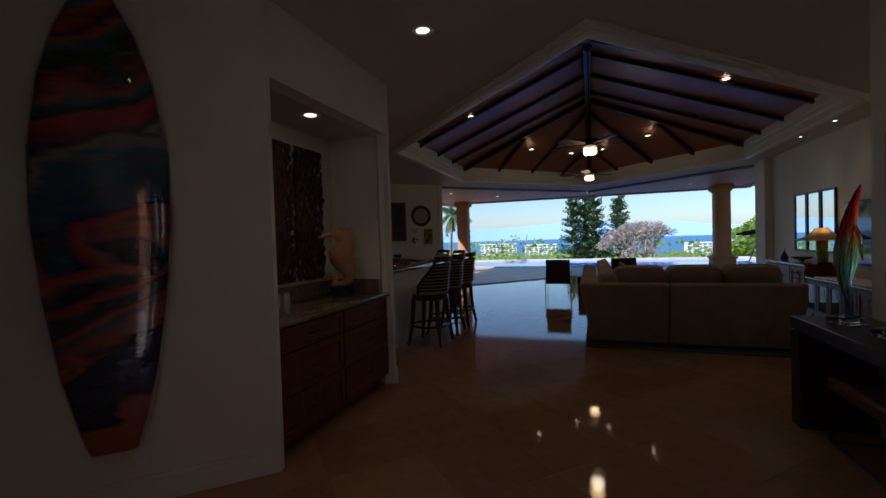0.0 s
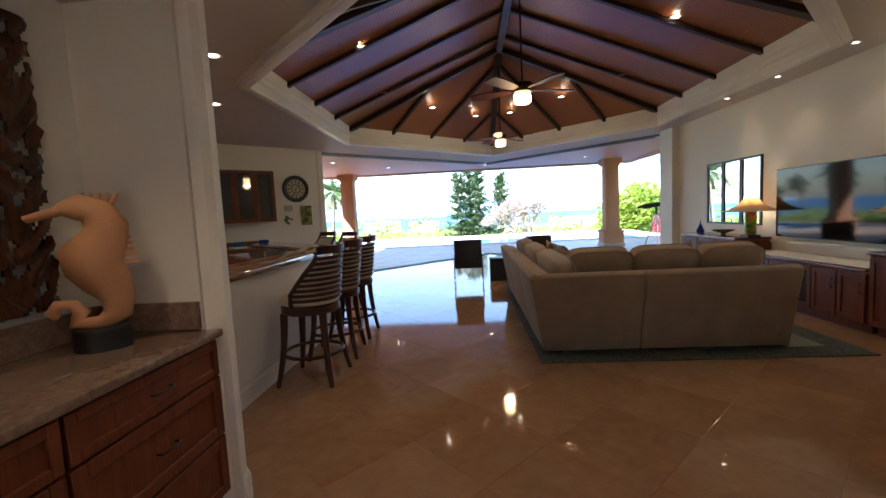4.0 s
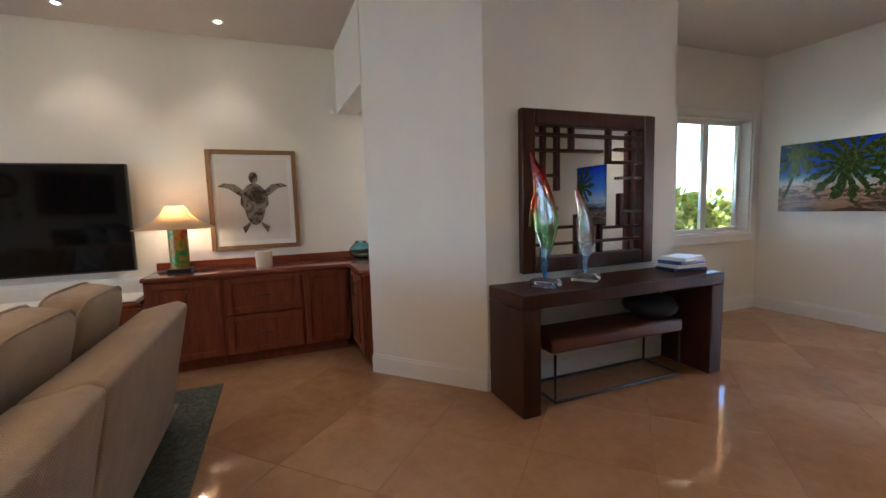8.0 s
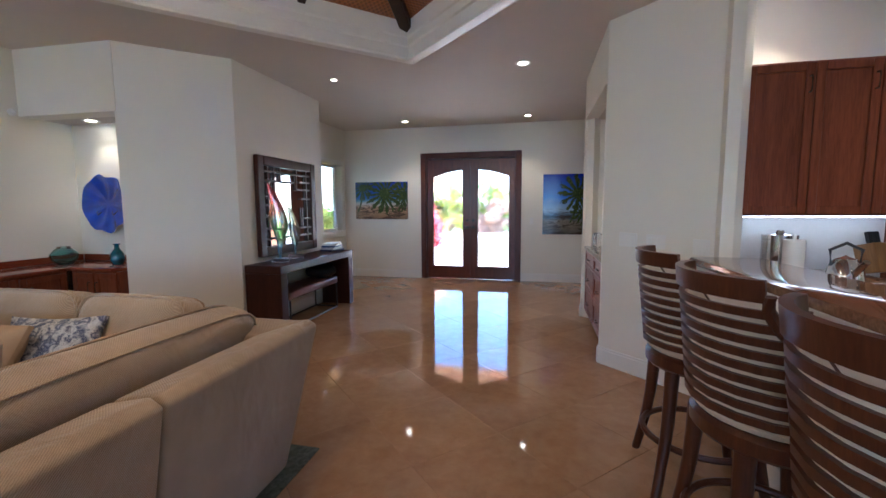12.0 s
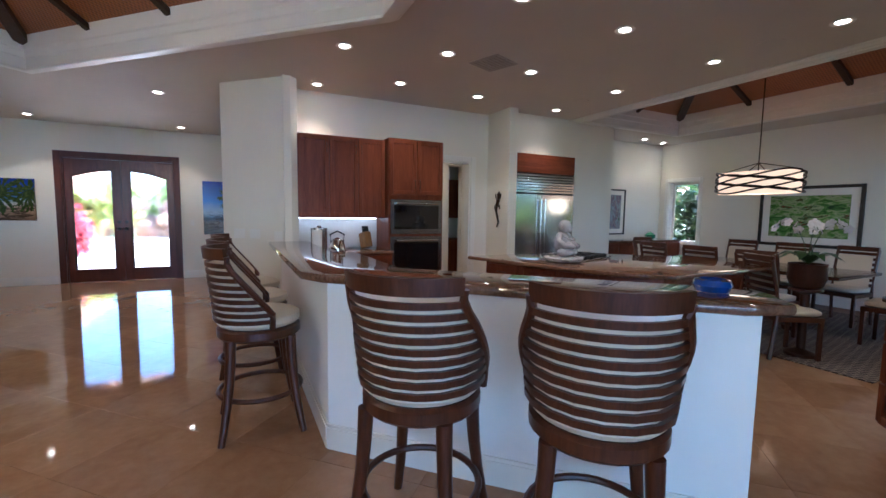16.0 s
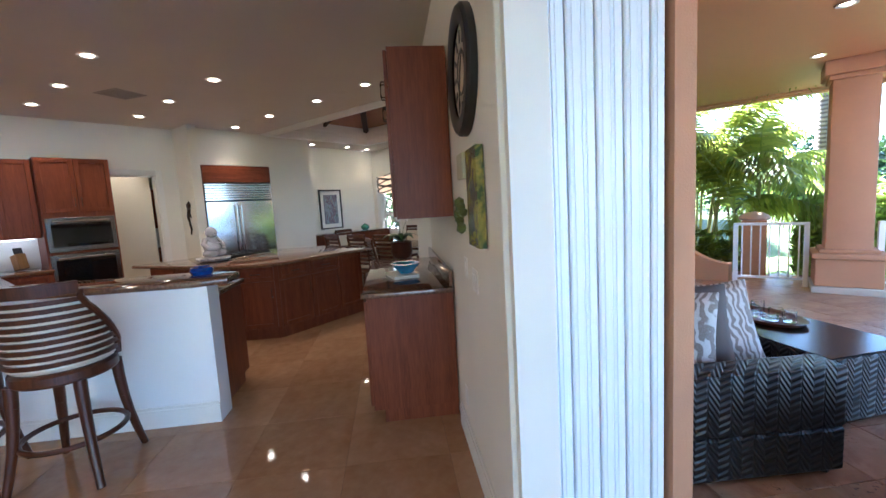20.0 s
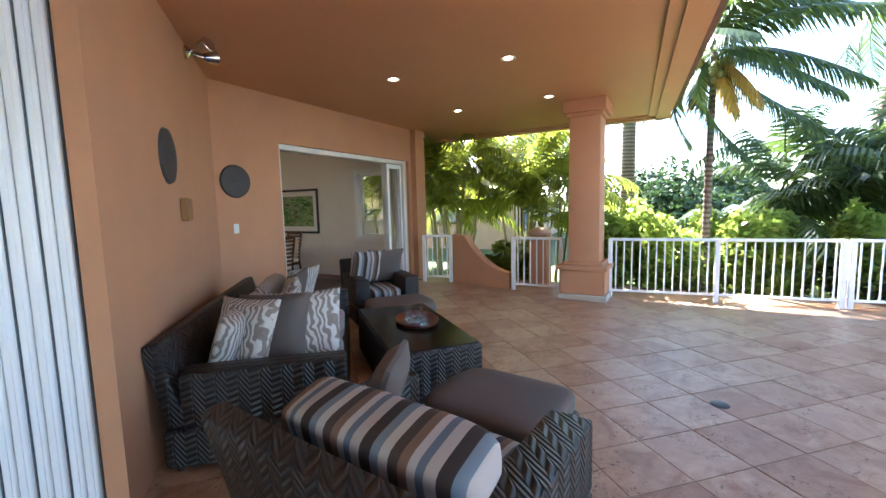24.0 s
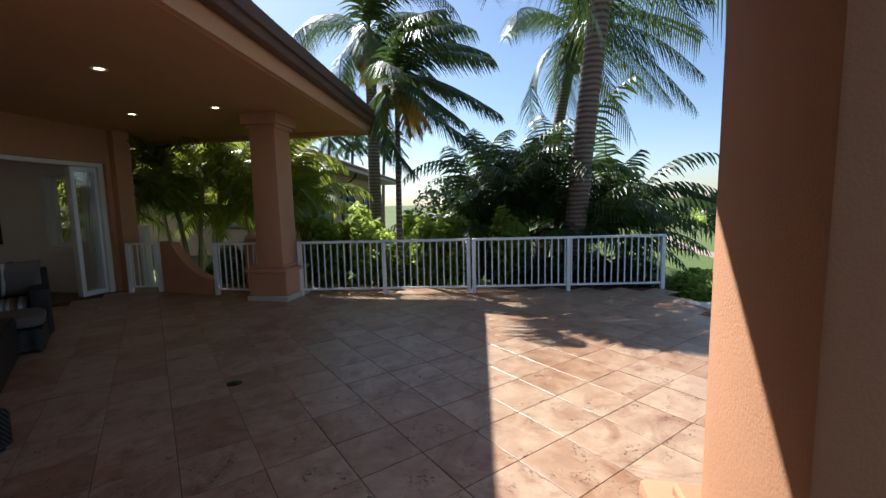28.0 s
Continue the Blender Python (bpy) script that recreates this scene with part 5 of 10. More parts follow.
def glass_fish(m, s, cols, label):
    """A tall art-glass fish standing on its tail on a clear block."""
    th = thing("glass_fish", label, "sculpture", m, "glass fish")
    mm, nt, b = mat_new("art_glass_" + str(int(s * 100)))
    sep = nt.nodes.new("ShaderNodeSeparateXYZ")
    nt.links.new(coords(nt), sep.inputs[0])
    mr = nt.nodes.new("ShaderNodeMapRange")
    mr.inputs[1].default_value, mr.inputs[2].default_value = 0.05, 0.9 * s
    nt.links.new(sep.outputs[2], mr.inputs[0])
    ad = nt.nodes.new("ShaderNodeMath")
    ad.operation = "MULTIPLY_ADD"
    nt.links.new(noise_tex(nt, coords(nt, (1, 1, 0.22)), 26, 3, 0.5, 1.2), ad.inputs[0])
    ad.inputs[1].default_value = 1.1
    sb = nt.nodes.new("ShaderNodeMath")
    sb.operation = "SUBTRACT"
    nt.links.new(mr.outputs[0], sb.inputs[0])
    sb.inputs[1].default_value = 0.55
    nt.links.new(sb.outputs[0], ad.inputs[2])
    nt.links.new(ramp(nt, ad.outputs[0], [(i / (len(cols) - 1), c) for i, c in enumerate(cols)]), b.inputs["Base Color"])
    b.inputs["Roughness"].default_value, b.inputs["Transmission Weight"].default_value, b.inputs["Coat Weight"].default_value = 0.03, 0.85, 1.0
    bm = B()
    pr = [(0.0, 0.012, 0.0), (0.08, 0.018, 0.01), (0.16, 0.024, 0.0), (0.25, 0.045, -0.01), (0.36, 0.075, -0.005), (0.47, 0.08, 0.0), (0.58, 0.062, 0.01), (0.68, 0.05, 0.03), (0.78, 0.035, 0.06), (0.88, 0.015, 0.1), (0.92, 0.003, 0.12)]
    rings = [[bm.verts.new((s * (o + 1.25 * w * math.cos(a)), s * 0.24 * w * math.sin(a), s * z)) for a in [k * math.pi / 7 for k in range(14)]] for z, w, o in pr]
    for a, c in zip(rings, rings[1:]):
        for k in range(14):
            bm.faces.new((a[k], a[(k + 1) % 14], c[(k + 1) % 14], c[k]))
    bm.faces.new(rings[0][::-1])
    bm.faces.new(rings[-1])
    bmesh.ops.recalc_face_normals(bm, faces=bm.faces)
    part("body", bm, mm, th, m=pose(0, 0, 0.05), smooth=60)
    bm = B()
    tube(bm, [(s * 0.06, 0, s * 0.62), (s * 0.1, 0, s * 0.56), (s * 0.12, 0, s * 0.46), (s * 0.13, 0, s * 0.38)], s * 0.022, 8, False, 0.25)
    part("fin", bm, mm, th, m=pose(0, 0, 0.05))
    bm = B()
    box(bm, (-0.09, -0.06, 0), (0.09, 0.06, 0.05), bevel=0.008)
    part("block", bm, M_GLASS, th, "clear glass block")


glass_fish(pose(2.62, 3.36, 0.781, 0, 0, 25), 0.92, [(0.05, 0.25, 0.5), (0.7, 0.7, 0.65), (0.08, 0.5, 0.12), (0.5, 0.6, 0.3), (0.6, 0.3, 0.1), (0.7, 0.06, 0.03), (0.6, 0.01, 0.01), (0.65, 0.02, 0.02)], "tall red and green art-glass fish on a clear block")
glass_fish(pose(2.66, 2.99, 0.781, 0, 0, 35), 0.66, [(0.2, 0.35, 0.5), (0.7, 0.7, 0.7), (0.35, 0.2, 0.2), (0.7, 0.7, 0.68), (0.5, 0.3, 0.25)], "smaller clear art-glass fish on a clear block")
for i, (c, w) in enumerate((((0.02, 0.03, 0.08), 0.3), ((0.7, 0.7, 0.68), 0.28), ((0.05, 0.08, 0.2), 0.29), ((0.75, 0.73, 0.7), 0.26))):
    th = thing("book", "flat book in a stack on the console", "book", pose(2.66, 2.05, 0.781 + i * 0.028, 0, 0, 80 + i * 7), "books on the console")
    bm = B()
    box(bm, (-w / 2, -0.1, 0.0), (w / 2, 0.1, 0.0275), bevel=0.002)
    part("cover", bm, plain("book_cover", c, 0.4), th)

# ---------------------------------------------------------------- bar and stools
bm = B()
prism(bm, [(-1.371, 4.41), (-1.371, 7.119), (-2.865, 8.613), (-2.995, 8.483), (-1.556, 7.042), (-1.556, 4.41)], 0, 0.995)
solid("bar_wall", bm, M_BARW, "white painted half-height bar wall", "bar", smooth=None)
top_slab("bar_counter", "polished brown granite bar counter with a rounded edge", [(-1.24, 4.4), (-1.24, 6.96), (-1.33, 7.14), (-2.78, 8.6), (-2.98, 8.68), (-3.16, 8.5), (-3.12, 8.28), (-1.68, 6.86), (-1.68, 4.4)], 0.996, 1.05, M_GRANITE, 0.018)
cabinet("bar_base_cabinet", "cherry base cabinet on the kitchen side of the bar", pose(-2.16, 6.9, 0, 0, 0, -90), 2.45, 0.59, 0.88, [(0.02 + i * 0.6, 0.6 + i * 0.6, 0.12, 0.86, "door") for i in range(4)])
top_slab("bar_lower_worktop", "brown granite lower worktop with a sink behind the bar", [(-1.57, 4.45), (-2.2, 4.45), (-2.2, 6.88), (-3.42, 8.02), (-3.02, 8.44), (-1.57, 7.0)], 0.882, 0.918, M_GRANITE)
cabinet("bar_end_cabinet", "cherry base cabinet at the end of the bar", pose(-3.38, 8.02, 0, 0, 0, -45), 1.6, 0.56, 0.88, [(0.02, 0.6, 0.12, 0.86, "door"), (0.61, 1.2, 0.12, 0.86, "door")])


def bent(bm, rows, t):
    """A bent sheet of thickness t through rows of points round the z axis."""
    inn, out = [], []
    for row in rows:
        a, b = [], []
        for x, y, z in row:
            k = t / 2 / math.hypot(x, y)
            a.append(bm.verts.new((x * (1 - k), y * (1 - k), z)))
            b.append(bm.verts.new((x * (1 + k), y * (1 + k), z)))
        inn.append(a)
        out.append(b)
    nr, nc = len(rows), len(rows[0])
    for g in (inn, out):
        for i in range(nr - 1):
            for j in range(nc - 1):
                bm.faces.new((g[i][j], g[i][j + 1], g[i + 1][j + 1], g[i + 1][j]))
    for j in range(nc - 1):
        bm.faces.new((inn[0][j], out[0][j], out[0][j + 1], inn[0][j + 1]))
        bm.faces.new((inn[-1][j], inn[-1][j + 1], out[-1][j + 1], out[-1][j]))
    for i in range(nr - 1):
        bm.faces.new((inn[i][0], inn[i + 1][0], out[i + 1][0], out[i][0]))
        bm.faces.new((inn[i][-1], out[i][-1], out[i + 1][-1], inn[i + 1][-1]))
    bmesh.ops.recalc_face_normals(bm, faces=bm.faces)


def make_stool(m):
    """A swivel bar stool: turned-out legs, ring, seat pad and a curved slatted back."""
    th = thing("bar_stool", "walnut bar stool with a curved slatted back and cream leather seat", "bar stool", m, "stools at the bar")
    for sx in (-1, 1):
        for sy in (-1, 1):
            bm = B()
            a, c = Vector((sx * 0.17, sy * 0.17, 0.62)), Vector((sx * 0.235, sy * 0.235, 0.0))
            pts = [a.lerp(c, k / 5) + Vector((sx, sy, 0)) * 0.015 * math.sin(k / 5 * math.pi) * -1 for k in range(6)]
            for p, q, r0, r1 in [(pts[k], pts[k + 1], 0.033 - 0.0024 * k, 0.033 - 0.0024 * (k + 1)) for k in range(5)]:
                cyl(bm, q, p, r1, r0, 10)
            part("leg", bm, M_STOOLWOOD, th)
    bm = B()
    tube(bm, [(0.25 * math.cos(a), 0.25 * math.sin(a), 0.25) for a in [k * math.pi / 16 for k in range(32)]], 0.016, 8, True)
    part("foot_ring", bm, M_STOOLWOOD, th)
    bm = B()
    lathe(bm, [(0.12, 0.6), (0.235, 0.605), (0.25, 0.62), (0.25, 0.665), (0.235, 0.68), (0.1, 0.682)], 28)
    part("seat_frame", bm, M_STOOLWOOD, th)
    bm = B()
    lathe(bm, [(0.1, 0.684), (0.235, 0.686), (0.255, 0.71), (0.25, 0.745), (0.2, 0.765), (0.002, 0.772)], 28)
    part("seat", bm, M_CREAMCUSH, th, "cream leather seat pad")
    # back: rows of curved slats between two shaped side rails
    n = 9

    def arc(z, half):
        r = 0.255 + 0.05 * (z - 0.68) / 0.5
        return [(-r * math.cos(a), r * math.sin(a), z) for a in [(-half + 2 * half * k / 10) for k in range(11)]]
    for i in range(n):
        z = 0.735 + i * 0.043
        half = radians(100 - max(0, (i - 2)) * 7.5)
        half = max(half, radians(52))
        bm = B()
        bent(bm, [arc(z - 0.013, half), arc(z + 0.013, half)], 0.016)
        part("slat", bm, M_STOOLWOOD, th)
    bm = B()
    bent(bm, [arc(1.115, radians(52)), arc(1.15, radians(52.5)), arc(1.182, radians(52))], 0.028)
    part("top_rail", bm, M_STOOLWOOD, th)
    for s in (-1, 1):
        bm = B()
        side = []
        for i in range(n + 2):
            z = 0.69 + i * 0.0445
            half = radians(104 - max(0, (i - 2)) * 7.5)
            half = max(half, radians(54))
            r = 0.255 + 0.05 * (z - 0.68) / 0.5
            side.append((-r * math.cos(s * half), r * math.sin(s * half), z))
        tube(bm, side, 0.019, 8)
        part("side_rail", bm, M_STOOLWOOD, th)
    # pale upholstered inner back, seen between the slats
    bm = B()
    bent(bm, [[(x * 0.955, y * 0.945, zz) for x, y, zz in arc(0.735 + i * 0.043, max(radians(98 - max(0, (i - 2)) * 7.5), radians(51)))] for i in range(n)], 0.01)
    part("back_pad", bm, M_CREAMCUSH, th, "cream inner back pad", smooth=60)
    return th


st = make_stool(pose(-1.02, 5.3, 0, 0, 0, 178))
for x, y, a in ((-1.02, 5.95, 184), (-1.03, 6.62, 180), (-1.6, 7.97, 222), (-2.1, 8.46, 228)):
    copy_thing(st, pose(x, y, 0, 0, 0, a))

# ---------------------------------------------------------------- kitchen
cabinet("wall_cabinet", "cherry wall cabinet with three doors", pose(-1.55, 4.3, 1.325, 0, 0, 180), 1.115, 0.395, 1.0, [(0.005, 0.4, 0.01, 0.99, "door", 0.365), (0.4, 0.76, 0.01, 0.99, "door", 0.725), (0.76, 1.11, 0.01, 0.99, "door", 0.795)], toe=0)
th = cabinet("oven_tower", "tall cherry oven cabinet with a microwave and an oven", pose(-2.67, 4.42, 0, 0, 0, 180), 0.77, 0.515, 2.345, [(0.005, 0.385, 1.63, 2.335, "door", 0.35), (0.385, 0.765, 1.63, 2.335, "door", 0.42), (0.01, 0.76, 0.11, 0.4, "drawer")])
bm = B()
box(bm, (-2.62, 4.02, 1.308), (-1.62, 4.06, 1.321), bevel=0.003)
solid("under_cabinet_light", bm, glow("under_cabinet_glow", (1.0, 0.95, 0.88), 0.45), "slim lit strip under the wall cabinet", "light strip")
M_DGLASS = plain("black_oven_glass", (0.006, 0.006, 0.007), 0.06, var=0.1, coat=0.5)
for z0, z1, nm in ((1.12, 1.57, "microwave"), (0.45, 1.09, "oven")):
    bm = B()
    box(bm, (0.02, -0.025, z0), (0.75, -0.001, z1), bevel=0.004)
    ob = part(nm, bm, M_STEEL_REFL, th, "stainless steel " + nm)
    bm = B()
    box(bm, (0.07, -0.028, z0 + 0.065), (0.7, -0.0255, z1 - 0.075))
    part("glass_door", bm, M_DGLASS, ob, "black glass", smooth=None)
    bm = B()
    cyl(bm, (0.09, -0.06, z1 - 0.05), (0.68, -0.06, z1 - 0.05), 0.011)
    for x in (0.11, 0.66):
        cyl(bm, (x, -0.06, z1 - 0.05), (x, -0.02, z1 - 0.05), 0.008, seg=8)
    part("handle", bm, M_STEEL, ob)
cabinet("corner_base_cabinet", "cherry base cabinet under the kitchen worktop", pose(-2.18, 4.48, 0, 0, 0, 180), 0.52, 0.57, 0.88, [(0.01, 0.51, 0.12, 0.86, "door")])
top_slab("kitchen_worktop", "brown granite worktop in the kitchen corner", [(-1.57, 3.905), (-1.57, 4.44), (-2.2, 4.44), (-2.2, 4.52), (-2.705, 4.52), (-2.705, 3.905)], 0.882, 0.918, M_GRANITE)
bm = B()
box(bm, (-2.7, 3.902, 0.92), (-1.6, 3.912, 1.32))
solid("splashback", bm, plain("white_tile", (0.78, 0.77, 0.74), 0.2), "white tiled splashback under the wall cabinet", "splashback", kind="structure")

# pantry cupboards in the closet beyond the pantry
cabinet("pantry_wall_cabinet", "dark cherry wall cabinet in the unlit pantry", pose(-4.42, 2.12, 1.3, 0, 0, 180), 0.9, 0.3, 0.76, [(0.005, 0.45, 0.01, 0.75, "door", 0.415), (0.455, 0.895, 0.01, 0.75, "door", 0.49)], toe=0)
cabinet("pantry_base_cabinet", "dark cherry base cabinet in the unlit pantry", pose(-4.42, 2.3, 0, 0, 0, 180), 0.9, 0.5, 0.88, [(0.005, 0.45, 0.12, 0.86, "door", 0.415), (0.455, 0.895, 0.12, 0.86, "door", 0.49)])
top_slab("pantry_worktop", "brown granite worktop in the pantry", [(-4.42, 1.8), (-4.42, 2.32), (-5.32, 2.32), (-5.32, 1.8)], 0.882, 0.918, M_GRANITE)
th = thing("refrigerator", "built-in stainless steel double-door refrigerator with a louvred grille", "refrigerator", pose(-4.7, 4.3, 0, 0, 0, 180))
bm = B()
box(bm, (0, 0.0, 0.08), (1.19, 0.6, 2.12))
part("body", bm, M_BLACK, th, smooth=None)
for x0, x1, hx in ((0.005, 0.52, 0.485), (0.525, 1.185, 0.56)):
    bm = B()
    box(bm, (x0, -0.03, 0.1), (x1, -0.001, 1.71), bevel=0.004)
    d = part("door", bm, M_STEEL, th, "stainless steel door")
    bm = B()
    cyl(bm, (hx, -0.08, 0.7), (hx, -0.08, 1.64), 0.013)
    for z in (0.75, 1.6):
        cyl(bm, (hx, -0.08, z), (hx, -0.02, z), 0.009, seg=8)
    part("handle", bm, M_STEEL, d)
for i in range(7):
    bm = B()
    box(bm, (0.005, -0.03, 1.735 + i * 0.042), (1.185, -0.002, 1.767 + i * 0.042), pose(0, 0, 0), bevel=0.003)
    part("louvre", bm, M_STEEL, th)
bm = B()
box(bm, (0.0, -0.02, 2.04), (1.19, 0.3, 2.325), bevel=0.003)
part("header_panel", bm, M_CHERRY_X, th, "cherry wood panel over the refrigerator")

# island
ISL = [(-3.42, 5.6), (-3.86, 6.86), (-4.2, 7.2), (-5.52, 7.14), (-5.52, 6.35), (-4.7, 5.6)]
bm = B()
prism(bm, [(x * 0.99 - 0.045, y * 0.99 + 0.065) for x, y in ISL], 0, 0.1)
prism(bm, ISL, 0.1, 0.875)
th = thing("kitchen_island", "cherry kitchen island with doors and drawers under a granite top", "kitchen island", None)
part("body", bm, M_CHERRY, th, smooth=None)
for (ax, ay), (bx, by), fs in ((ISL[3], ISL[2], ((0.0, 0.46, 1), (0.46, 0.9, 1), (0.9, 1.32, 0))), (ISL[2], ISL[1], ((0.02, 0.46, 1),)), (ISL[1], ISL[0], ((0.02, 0.44, 1), (0.45, 0.88, 1), (0.89, 1.31, 1)))):
    m = pose(ax, ay, 0, 0, 0, math.degrees(math.atan2(by - ay, bx - ax)))
    L = math.hypot(bx - ax, by - ay)
    for x0, x1, dw in fs:
        for z0, z1, kd in (((0.7, 0.86, "drawer"), (0.13, 0.69, "door")) if dw else ((0.13, 0.86, "door"),)):
            ob = front(th, x0 + 0.01, x1 - 0.01, z0, z1, kd, M_CHERRY)
            # front() works with the room at -y; the island's faces look outwards to the left of their way
            ob.matrix_basis = m @ Matrix.Translation((L, 0, 0)) @ pose(0, 0, 0, 0, 0, 180)
top_slab("island_worktop", "polished brown granite island top", [(-3.28, 5.42), (-3.74, 6.95), (-4.12, 7.38), (-5.66, 7.32), (-5.66, 6.3), (-4.76, 5.42)], 0.878, 0.918, M_GRANITE, 0.012)
th = thing("gas_hob", "black gas hob set in the island top", "hob", pose(-4.35, 6.0, 0.919, 0, 0, 20))
bm = B()
box(bm, (-0.4, -0.25, 0), (0.4, 0.25, 0.012), bevel=0.004)
part("plate", bm, M_STEEL, th)
for x in (-0.25, 0.0, 0.25):
    bm = B()
    for k in range(3):
        box(bm, (x - 0.11, -0.2 + k * 0.19, 0.03), (x + 0.11, -0.185 + k * 0.19, 0.045))
        box(bm, (x - 0.11 + k * 0.1, -0.21, 0.012), (x - 0.095 + k * 0.1, 0.21, 0.04))
    part("grate", bm, M_BLACK, th, "black iron grate", smooth=None)
for k in range(5):
    bm = B()
    cyl(bm, (0.36, -0.18 + k * 0.09, 0.012), (0.36, -0.18 + k * 0.09, 0.04), 0.018)
    part("knob", bm, M_CHROME, th)
# seated figurine on a leafy base, one mesh
bm = B()


def ball(c, r, m=None, seg=16):
    """An ellipsoid of radii r about c."""
    q = bmesh.ops.create_uvsphere(bm, u_segments=seg, v_segments=seg // 2 + 2, radius=1.0)
    for v in q["verts"]:
        v.co = Vector((v.co.x * r[0], v.co.y * r[1], v.co.z * r[2]))
        if m is not None:
            v.co = m @ v.co
        v.co += Vector(c)


lathe(bm, [(0.002, 0.0), (0.12, 0.0), (0.17, 0.02), (0.16, 0.045), (0.13, 0.065), (0.002, 0.07)], 32)
for k in range(12):
    a = k * math.pi / 6
    ball((0.155 * math.cos(a), 0.155 * math.sin(a), 0.035), (0.05, 0.045, 0.022), pose(0, 0, 0, 0, -18, math.degrees(a)), 10)
for sx in (-1, 1):
    ball((sx * 0.085, -0.05, 0.11), (0.1, 0.062, 0.048), pose(0, 0, 0, 0, 0, sx * 28))
    tube(bm, [(sx * 0.085, 0.01, 0.285), (sx * 0.135, 0.0, 0.23), (sx * 0.13, -0.06, 0.175), (sx * 0.06, -0.115, 0.165)], 0.03, 10)
    ball((sx * 0.05, -0.12, 0.168), (0.028, 0.022, 0.02), None, 10)
    ball((sx * 0.068, 0.005, 0.36), (0.01, 0.016, 0.03), None, 8)
ball((0, 0.02, 0.2), (0.098, 0.082, 0.12))
ball((0, -0.045, 0.17), (0.078, 0.05, 0.055))
ball((0, 0.0, 0.365), (0.066, 0.07, 0.068), None, 20)
ball((0, -0.066, 0.352), (0.02, 0.022, 0.016), None, 10)
ball((0, -0.05, 0.335), (0.04, 0.026, 0.022), None, 10)
tube(bm, [(0.075 * math.cos(k * math.pi / 6), -0.035 + 0.07 * math.sin(k * math.pi / 6), 0.265 - 0.035 * math.sin(-k * math.pi / 6)) for k in range(12)], 0.009, 6, closed=True)
solid("seated_figurine", bm, plain("pale_glazed_ceramic", (0.42, 0.39, 0.4), 0.08, var=0.2, scale=9, coat=0.6), "pale glazed seated figurine on a leafy base", "figurine", pose(-3.9, 6.3, 0.919, 0, 0, 205), smooth=70)
bm = B()
lathe(bm, [(0.002, 0), (0.07, 0), (0.085, 0.03), (0.075, 0.055), (0.06, 0.06), (0.05, 0.03), (0.002, 0.02)], 24)
solid("blue_bowl", bm, plain("blue_glaze", (0.01, 0.06, 0.3), 0.08, var=0.3, coat=1.0), "small glossy blue bowl on the bar counter", "bowl", pose(-2.95, 8.35, 1.051))

# worktop things in the corner
th = thing("kettle", "polished steel kettle on the worktop", "kettle", pose(-1.95, 4.72, 0.919))
bm = B()
lathe(bm, [(0.09, 0), (0.095, 0.03), (0.08, 0.12), (0.05, 0.17), (0.02, 0.18), (0.002, 0.19)], 20)
part("body", bm, M_CHROME, th)
bm = B()
tube(bm, [(-0.07, 0, 0.13), (-0.08, 0, 0.22), (0, 0, 0.26), (0.08, 0, 0.22), (0.07, 0, 0.13)], 0.01)
part("handle", bm, M_BLACK, th)
bm = B()
tube(bm, [(0, 0.07, 0.08), (0, 0.14, 0.15), (0, 0.16, 0.17)], 0.016)
part("spout", bm, M_CHROME, th)
th = thing("canister", "stainless steel canister with a lid", "canister", pose(-1.82, 4.3, 0.919))
bm = B()
lathe(bm, [(0.002, 0), (0.1, 0), (0.1, 0.25), (0.002, 0.251)], 24)
part("body", bm, M_STEEL, th)
bm = B()
lathe(bm, [(0.102, 0.252), (0.102, 0.28), (0.03, 0.29), (0.02, 0.31), (0.002, 0.312)], 24)
part("lid", bm, M_STEEL, th)
bm = B()
lathe(bm, [(0.002, 0), (0.055, 0), (0.055, 0.27), (0.012, 0.271), (0.012, 0.3), (0.002, 0.3)], 20)
solid("paper_towel_roll", bm, M_TRIM, "white paper towel roll standing on the worktop", "paper roll", pose(-1.74, 4.62, 0.919))
th = thing("knife_block", "wooden knife block with black knives", "knife block", pose(-2.45, 4.2, 0.919, -15, 0, 200))
bm = B()
box(bm, (-0.05, -0.07, 0.02), (0.05, 0.07, 0.22), bevel=0.005)
part("block", bm, M_GOLD, th)
for i in range(5):
    bm = B()
    box(bm, (-0.04 + i * 0.018, -0.04, 0.221), (-0.028 + i * 0.018, -0.01, 0.3), bevel=0.003)
    part("knife_handle", bm, M_BLACK, th)
# lizard on the pier
bm = B()
tube(bm, [(0.0, 0, 0.0), (0.04, 0, 0.08), (0.0, 0, 0.17), (-0.03, 0, 0.26), (0.0, 0, 0.34), (0.03, 0, 0.42)], 0.012, 8, False, 2.6)
lathe(bm, [(0.002, -0.06), (0.03, -0.02), (0.032, 0.03), (0.002, 0.08)], 10, pose(0.04, 0, 0.46))
for x0, z0, s in ((0.0, 0.3, -1), (0.0, 0.3, 1), (0.02, 0.41, -1), (0.02, 0.41, 1)):
    tube(bm, [(x0, 0, z0), (x0 + s * 0.06, 0, z0 + 0.03), (x0 + s * 0.07, 0, z0 - 0.03 if z0 < 0.35 else z0 + 0.09)], 0.01, 6)
solid("lizard_ornament", bm, M_BRONZE, "dark metal lizard hung on the wall pier", "wall ornament", pose(-4.465, 4.22, 1.2, 0, 0, 90))

